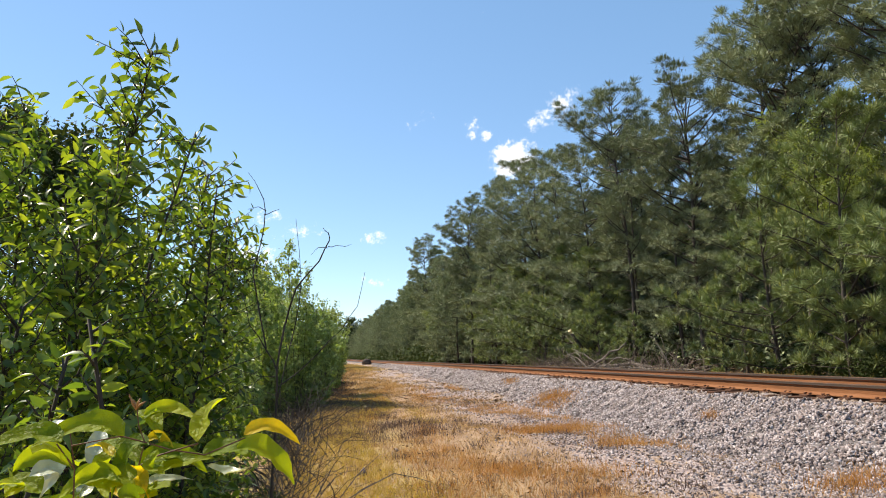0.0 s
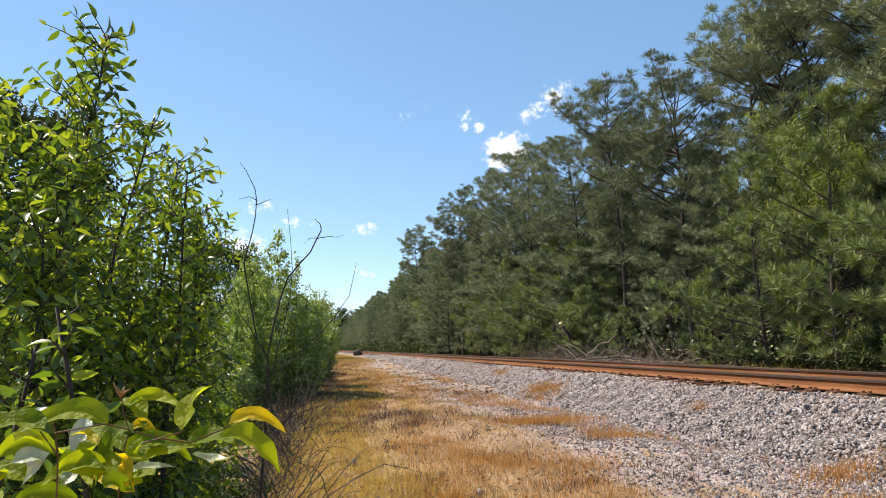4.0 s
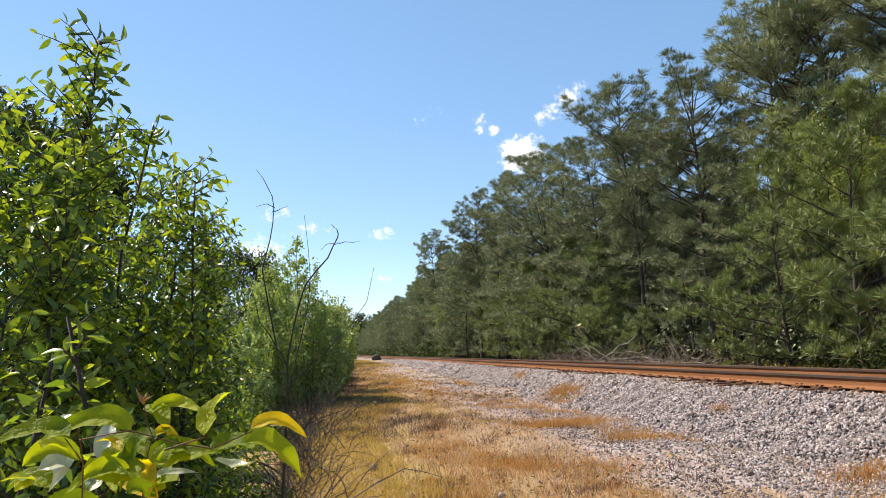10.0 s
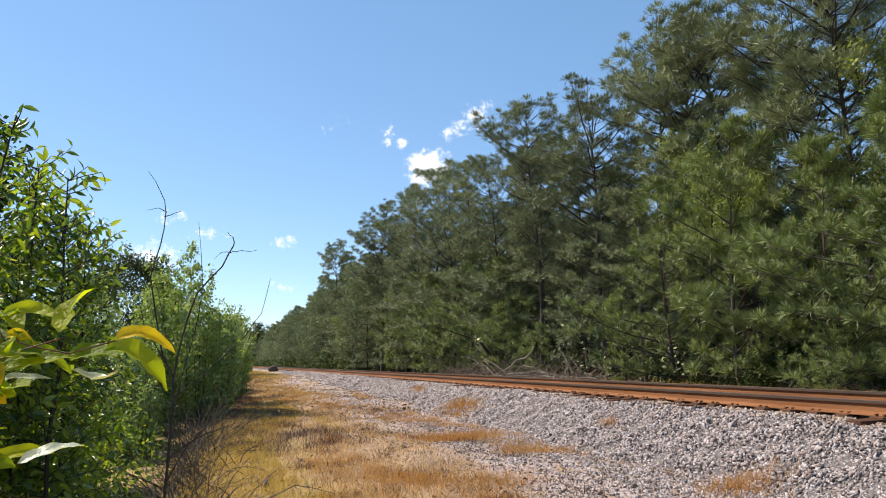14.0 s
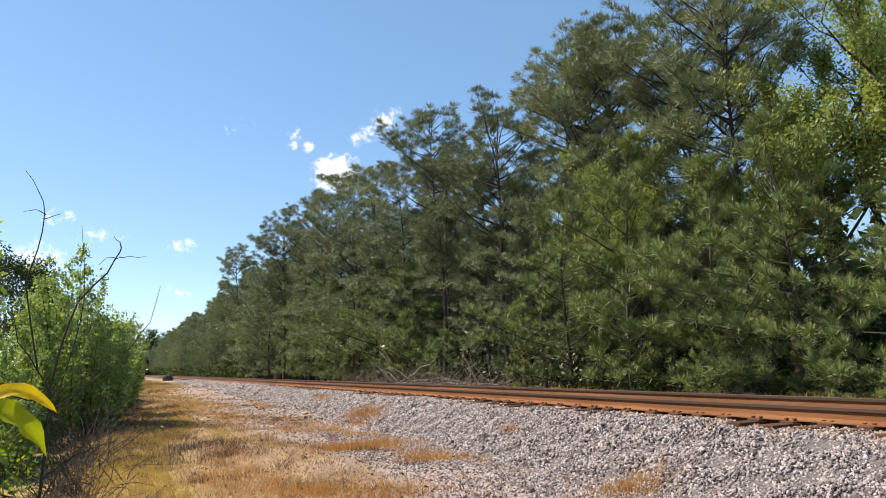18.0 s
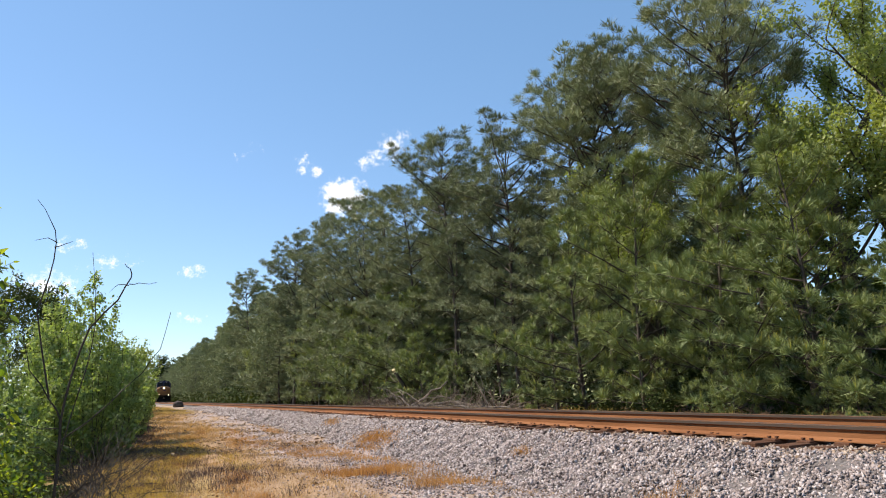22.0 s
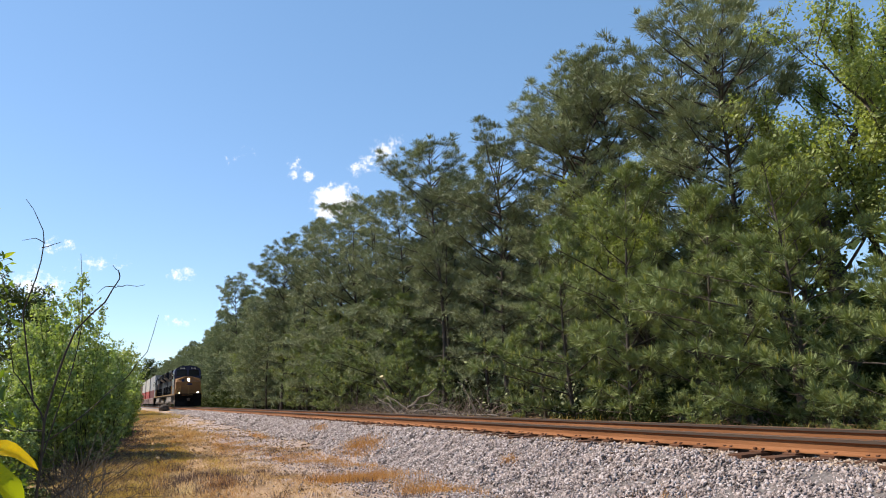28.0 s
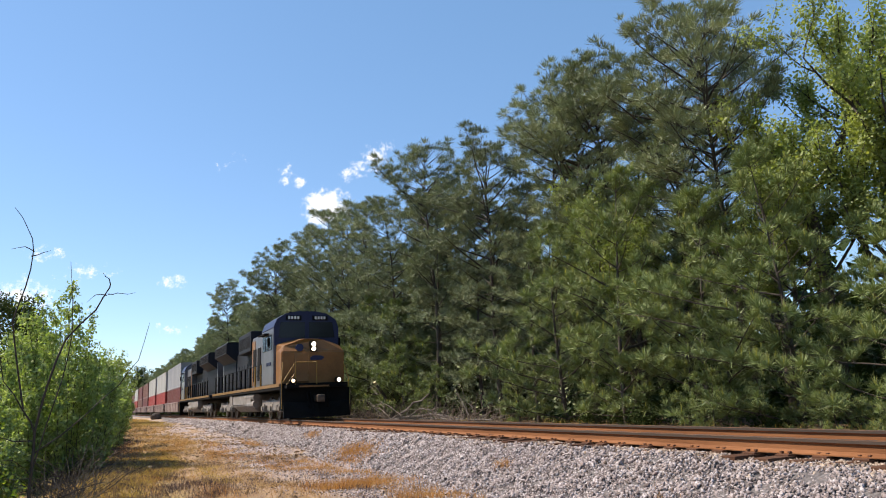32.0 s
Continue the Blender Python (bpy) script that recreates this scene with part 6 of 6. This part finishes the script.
    for side in (-1, 1):
        for k in range(3):
            lo, hi = min(side * 1.285, side * 1.31), max(side * 1.285, side * 1.31)
            solid("louvre_door", BLACK, [(lo, hi, 5.0 + 1.15 * k, 5.75 + 1.15 * k, 1.9, 3.55)], "dark louvred door", 0.01, cabinet)
        lo, hi = min(side * 1.282, side * 1.296), max(side * 1.282, side * 1.296)
        solid("gold_panel", GOLD, [(lo, hi, 7.55, 8.36, 1.7, 4.0)], "gold panel", 0.0, cabinet)
    bm = bmesh.new()
    prism(bm, [(-0.86, 1.57), (0.86, 1.57), (0.86, 3.75), (0.55, 4.12), (-0.55, 4.12), (-0.86, 3.75)], 8.42, 15.6)
    hood = part("engine_hood", bm, HOOD, P, "dark blue engine hood")
    for side in (-1, 1):
        for k in range(8):
            lo, hi = min(side * 0.862, side * 0.885), max(side * 0.862, side * 0.885)
            solid("hood_door", HOOD, [(lo, hi, 8.55 + 0.87 * k, 9.32 + 0.87 * k, 1.75, 3.05)], "dark blue hood door", 0.01, hood)
    solid("brake_housing", HOOD, [(-1.36, 1.36, 8.5, 12.2, 3.55, 4.62)], "dark blue overhanging box", 0.05)
    bm = bmesh.new()
    for k in range(12):
        box(bm, -1.37, 1.37, 8.7 + 0.28 * k, 8.82 + 0.28 * k, 3.75, 4.4)
    part("grille", bm, BLACK, P, "black grille bars")
    bm = bmesh.new()
    box(bm, -0.4, 0.4, 12.9, 14.1, 4.1, 4.62, 0.06)
    part("exhaust_stack", bm, BLACK, P)
    bm = bmesh.new()
    prism(bm, [(-0.9, 1.57), (0.9, 1.57), (0.9, 3.45), (1.52, 3.95), (1.52, 4.55), (1.4, 4.66), (-1.4, 4.66), (-1.52, 4.55), (-1.52, 3.95), (-0.9, 3.45)], 15.7, 20.6)
    rad = part("radiator_section", bm, HOOD, P, "dark blue flared radiator housing")
    for side in (-1, 1):
        bm = bmesh.new()
        for k in range(16):
            x0 = side * 1.53
            box(bm, min(x0, x0 - side * 0.04), max(x0, x0 - side * 0.04), 15.9 + 0.29 * k, 16.05 + 0.29 * k, 4.0, 4.5)
        part("radiator_grille", bm, BLACK, rad, "black radiator bars")
    solid("rear_end", GREY, [(-0.88, 0.88, 20.6, 21.0, 1.57, 3.9)], "grey rear end")
    # tanks and running gear
    bm = bmesh.new()
    prism(bm, [(-1.0, 0.36), (1.0, 0.36), (1.42, 0.72), (1.42, 1.28), (-1.42, 1.28), (-1.42, 0.72)], 7.9, 13.6)
    bmesh.ops.bevel(bm, geom=list(bm.edges), offset=0.05, segments=2, affect="EDGES")
    part("fuel_tank", bm, DUST, P, "dusty grey fuel tank")
    for side in (-1, 1):
        for k in range(2):
            bm = bmesh.new()
            rod(bm, (side * 1.25, 7.2 + k * 0.1, 1.12 - 0.36 * k), (side * 1.25, 9.6 + k * 0.1, 1.12 - 0.36 * k), 0.19, 16)
            part("air_tank", bm, DUST, P, "dusty grey air tank")
        solid("battery_box", DUST, [(side * 1.28 - 0.16, side * 1.28 + 0.16, 13.7, 14.6, 0.8, 1.3)])
    for y in (4.1, 17.5):
        truck_frame(P, y, 1.85, DUST, "dusty grey bogie side frame")
    for y in (4.1, 17.5):
        for k in (-1, 0, 1):
            ob = new("wheelset", wheel_mesh)
            ob.parent, ob.matrix_basis = P, pose(0, y + 1.85 * k, 0.53)
            tagged(ob, "steel wheels on an axle")
    # handrails
    for side in (-1, 1):
        x = side * 1.47
        for k in range(12):
            y = 5.2 + 1.36 * k
            bm = bmesh.new()
            rod(bm, (x, y, 1.56), (x, y, 2.62), 0.045, 6)
            part("stanchion", bm, BLACK if k > 1 else RAIL_YELLOW, P)
        bm = bmesh.new()
        rod(bm, (x, 4.9, 2.62), (x, 20.8, 2.62), 0.02, 6)
        rod(bm, (x, 4.9, 2.1), (x, 20.8, 2.1), 0.014, 6)
        part("handrail", bm, BLACK, P)
    for x0, x1 in ((-0.92, 0.02),):
        bm = bmesh.new()
        for a, b in (((x0, 0.55, 1.48), (x0, 0.55, 2.45)), ((x1, 0.55, 1.48), (x1, 0.55, 2.45)), ((x0, 0.55, 2.45), (x1, 0.55, 2.45)), ((x0, 0.55, 2.45), (-1.46, 0.62, 1.6)), ((x0 + 0.02, 0.55, 2.0), (-1.3, 0.6, 1.5))):
            rod(bm, a, b, 0.018, 6)
        part("front_railing", bm, RAIL_YELLOW, P, "yellow front railing")
    return loco


lead_loco = tagged(locomotive(), "dark blue and gold diesel locomotive with lit headlights", "locomotive", "locomotives of the train")
second_loco = tagged(copy_thing(lead_loco, Matrix()), "dark blue and grey diesel locomotive coupled behind the first", "locomotive", "locomotives of the train")
for ob in list(second_loco.children_recursive):
    if ob.name.startswith(("headlight.", "ditch_light.")) or ob.name in ("headlight", "ditch_light"):
        ob.data = ob.data.copy()
        ob.data.materials.clear()
        ob.data.materials.append(GLASS)
        ob["label"] = "unlit lamp"
    if ob.name.startswith("nose"):
        ob.data = ob.data.copy()
        ob.data.materials.clear()
        ob.data.materials.append(GREY)
        ob["label"] = "grey nose"


def container_mesh(length, height, name):
    """A corrugated steel box with its corner frame standing proud."""
    pile = Pile()
    ys, xs = [], []
    y = 0.12
    while y < length - 0.3:
        for d, dx in ((0, 0.0), (0.07, 0.036), (0.14, 0.036), (0.21, 0.0)):
            ys.append(y + d)
            xs.append(1.2 - dx)
        y += 0.28
    ys, xs = [0.12] + ys + [length - 0.12], [1.2] + xs + [1.2]
    n = len(ys)
    for side in (-1, 1):
        v = [(side * xs[i], ys[i], z) for i in range(n) for z in (0.12, height - 0.1)]
        pile.add(v, [(2 * i, 2 * i + 2, 2 * i + 3, 2 * i + 1) for i in range(n - 1)])
    for y in (0.05, length - 0.05):
        pile.add([(-1.2, y, 0.1), (1.2, y, 0.1), (1.2, y, height - 0.1), (-1.2, y, height - 0.1)], [(0, 1, 2, 3)])
    for z in (0.06, height - 0.05):
        pile.add([(-1.2, 0.05, z), (1.2, 0.05, z), (1.2, length - 0.05, z), (-1.2, length - 0.05, z)], [(0, 1, 2, 3)])
    return pile.mesh(name)


def container(shell_me, length, height, mat):
    root = new("shipping_container")
    link("shell", shell_me.copy(), mat, root)
    for y in (0.0, length - 0.14):
        bm = bmesh.new()
        for side in (-1, 1):
            box(bm, side * 1.14 - 0.08, side * 1.14 + 0.08, y, y + 0.14, 0, height)
        box(bm, -1.22, 1.22, y, y + 0.14, 0, 0.16)
        box(bm, -1.22, 1.22, y, y + 0.14, height - 0.12, height)
        part("corner_frame", bm, mat, root)
    for side in (-1, 1):
        bm = bmesh.new()
        x = side * 1.19
        box(bm, x - 0.03, x + 0.03, 0.14, length - 0.14, 0, 0.15)
        box(bm, x - 0.03, x + 0.03, 0.14, length - 0.14, height - 0.1, height)
        part("side_rail", bm, mat, root)
    return root


def paint(name, colour, dark=0.75):
    return material(name, [tuple(c * dark for c in colour), colour, tuple(min(1, c * 1.12) for c in colour)], 0.7, 0.5, bump=0.03, bump_scale=20, stretch=(1, 1, 0.35))


COATS = {"maroon": paint("maroon_paint", (0.115, 0.026, 0.024)), "silver": paint("silver_paint", (0.25, 0.255, 0.27)), "white": paint("white_paint", (0.34, 0.335, 0.32)),
         "red": paint("red_paint", (0.26, 0.032, 0.028)), "brown": paint("brown_paint", (0.13, 0.05, 0.035)), "grey": paint("grey_box_paint", (0.30, 0.31, 0.32))}
LOAD = [("maroon", "silver"), ("red", "white"), ("red", "white"), ("maroon", "brown"), ("brown", "maroon"), ("red", "white"), ("maroon", "maroon"), ("brown", "white"),
        ("red", "maroon"), ("maroon", "silver"), ("brown", "brown"), ("red", "white"), ("maroon", "grey"), ("brown", "red")]
WELL_L, BOX_L, LOW_H, TOP_H = 18.4, 15.6, 2.44, 2.44
shell_low, shell_top = container_mesh(BOX_L, LOW_H, "shell"), container_mesh(BOX_L, TOP_H, "shell")


def well_car():
    """A low car with side sills, in which two boxes stand on one another."""
    car = new("well_car")
    for side in (-1, 1):
        bm = bmesh.new()
        x = side * 1.36
        box(bm, x - 0.06, x + 0.06, 1.2, WELL_L - 1.2, 0.42, 1.35, 0.02)
        box(bm, x - 0.1, x + 0.1, 1.0, WELL_L - 1.0, 1.3, 1.42, 0.01)
        for k in range(9):
            box(bm, x - 0.1, x + 0.1, 1.6 + 1.85 * k, 1.72 + 1.85 * k, 0.45, 1.32)
        part("side_sill", bm, PALE_CAR, car, "dull pinkish-grey side sill")
    bm = bmesh.new()
    box(bm, -1.3, 1.3, 1.2, WELL_L - 1.2, 0.36, 0.44)
    part("well_floor", bm, BLACK, car)
    for y in (0.15, WELL_L - 1.15):
        bm = bmesh.new()
        box(bm, -1.4, 1.4, y, y + 1.0, 0.95, 1.2, 0.03)
        part("end_platform", bm, BLACK, car)
    truck_frame(car, 0.75, 0.9, IRON, "rusty bogie side frame")
    for k in (-1, 1):
        ob = new("wheelset", wheel_mesh)
        ob.parent, ob.matrix_basis = car, pose(0, 0.75 + 0.9 * k, 0.44) @ Matrix.Scale(0.83, 4)
    return car


PALE_CAR = material("weathered_car_paint", [(0.13, 0.075, 0.068), (0.22, 0.155, 0.14), (0.28, 0.23, 0.21)], 1.0, 0.6, bump=0.1, bump_scale=20)
LOCO_L = 22.4
train = [(lead_loco, 0.0, 0.0, 0.0), (second_loco, LOCO_L * 2 - 0.2, 0.0, 180.0)]
first_car = None
for k, (low, top) in enumerate(LOAD):
    y = LOCO_L * 2 + 0.6 + k * WELL_L
    car = well_car() if first_car is None else copy_thing(first_car, Matrix())
    first_car = first_car or car
    tagged(car, "low container well car with dull grey side sills", "well car", "cars of the train")
    train.append((car, y, 0.0, 0.0))
    for which, shell, h, z in ((low, shell_low, LOW_H, 0.45), (top, shell_top, TOP_H, 0.45 + LOW_H + 0.02)):
        thing = container(shell, BOX_L, h, COATS[which])
        tagged(thing, which + " corrugated steel shipping container on a well car", "container", "containers on the train")
        train.append((thing, y + 1.4, z, 0.0))


# ---- what moves ----
SPEED, FRONT_AT_END = 14.65, 29.8
BUSH_SWAY = [(0, 4.2), (0.5, 4.9), (1, 3.7), (1.5, 3.9), (2, 2.9), (3, 2.6), (3.5, 1.2), (4.5, 1.8), (5.5, 0.2), (6, 0), (6.5, -0.3), (7, 1.2), (7.5, 1.0), (8, 1.8), (8.5, 0.9), (9, 0.0), (9.5, 0.3),
             (10, -0.2), (10.5, -0.9), (11, -1.6), (11.5, -3.0), (12, -2.9), (12.5, -1.4), (13, -1.3), (14, -2.0), (16, 0.5), (18, -1.5), (20, 0.5), (22, -1.0), (24, 1.0), (26, -1.0), (28, 0.5), (30, 1.5), (31, -0.5), (32, -1.5)]
# how far the plant beside the camera has swung, to the right and up
PLANT_SWING = [(0, 0.0, 0.0), (3, -0.001, -0.006), (4.5, -0.01, 0.01), (6, -0.019, 0.024), (7.5, -0.012, 0.01), (9, -0.003, -0.002), (11, -0.008, 0.009), (12, 0.005, 0.005),
               (12.5, 0.022, 0.009), (13, 0.014, 0.064), (13.5, -0.004, 0.105), (15.5, -0.073, 0.203), (16, -0.115, 0.155), (17, -0.09, 0.115), (18, 0.016, 0.094), (18.5, 0.009, 0.106),
               (19, -0.065, 0.115), (22, -0.08, 0.085), (25.5, -0.08, 0.075), (27.5, 0.017, 0.051), (28, 0.005, 0.064), (28.5, 0.001, 0.056), (29, 0.019, 0.049), (29.5, -0.04, 0.045),
               (30, -0.03, 0.055), (30.5, 0.073, 0.068), (31, -0.02, 0.055), (32, -0.05, 0.062)]


def motions():
    for thing, back, up, turn in train:
        rows = []
        for t in (0, 8, 16, 24, 32):
            rows.append((t, pose(TRACK_X, FRONT_AT_END + SPEED * (32 - t) + back, RAIL_Z + up, 0, 0, turn)))
        walk(thing, rows)
    # the locomotives' wheels roll on the rails
    for loco, sense in ((lead_loco, 1.0), (second_loco, -1.0)):
        for wheel in [ob for ob in loco.children if ob.name.startswith("wheelset")]:
            rest = wheel.matrix_basis.copy()
            walk(wheel, [(0.05 * i, rest @ pose(0, 0, 0, sense * math.degrees(SPEED / 0.53) * 0.05 * i)) for i in range(641)])
    for k, branch in enumerate(bush_branches):
        foot = branch.matrix_basis.copy()
        share = 1.15 if k < 6 else 0.7
        rows = []
        for t, a in BUSH_SWAY:
            wind = 0.5 * math.sin(t * 2.1 + k * 1.7) + 0.3 * math.sin(t * 3.7 + k)
            rows.append((t, foot @ pose(0, 0, 0, 0.6 * math.sin(t * 1.3 + k), a * share + wind, 0)))
        walk(branch, rows)
    walk(big_plant, [(t, pose(x, 0, z)) for t, x, z in PLANT_SWING])
    for k, tree in enumerate(swaying):
        foot = tree.matrix_basis.copy()
        rows = []
        for i in range(17):
            t = 2.0 * i
            rows.append((t, foot @ pose(0, 0, 0, 0.35 * math.sin(t * 0.9 + k * 1.1), 0.45 * math.sin(t * 0.7 + k * 0.6), 0)))
        walk(tree, rows)
    for k, tree in enumerate(hedge):
        foot = tree.matrix_basis.copy()
        walk(tree, [(t, foot @ pose(0, 0, 0, 0.5 * math.sin(t * 1.5 + k), 0.7 * math.sin(t * 1.2 + k * 0.8), 0)) for t in range(33)])


motions()
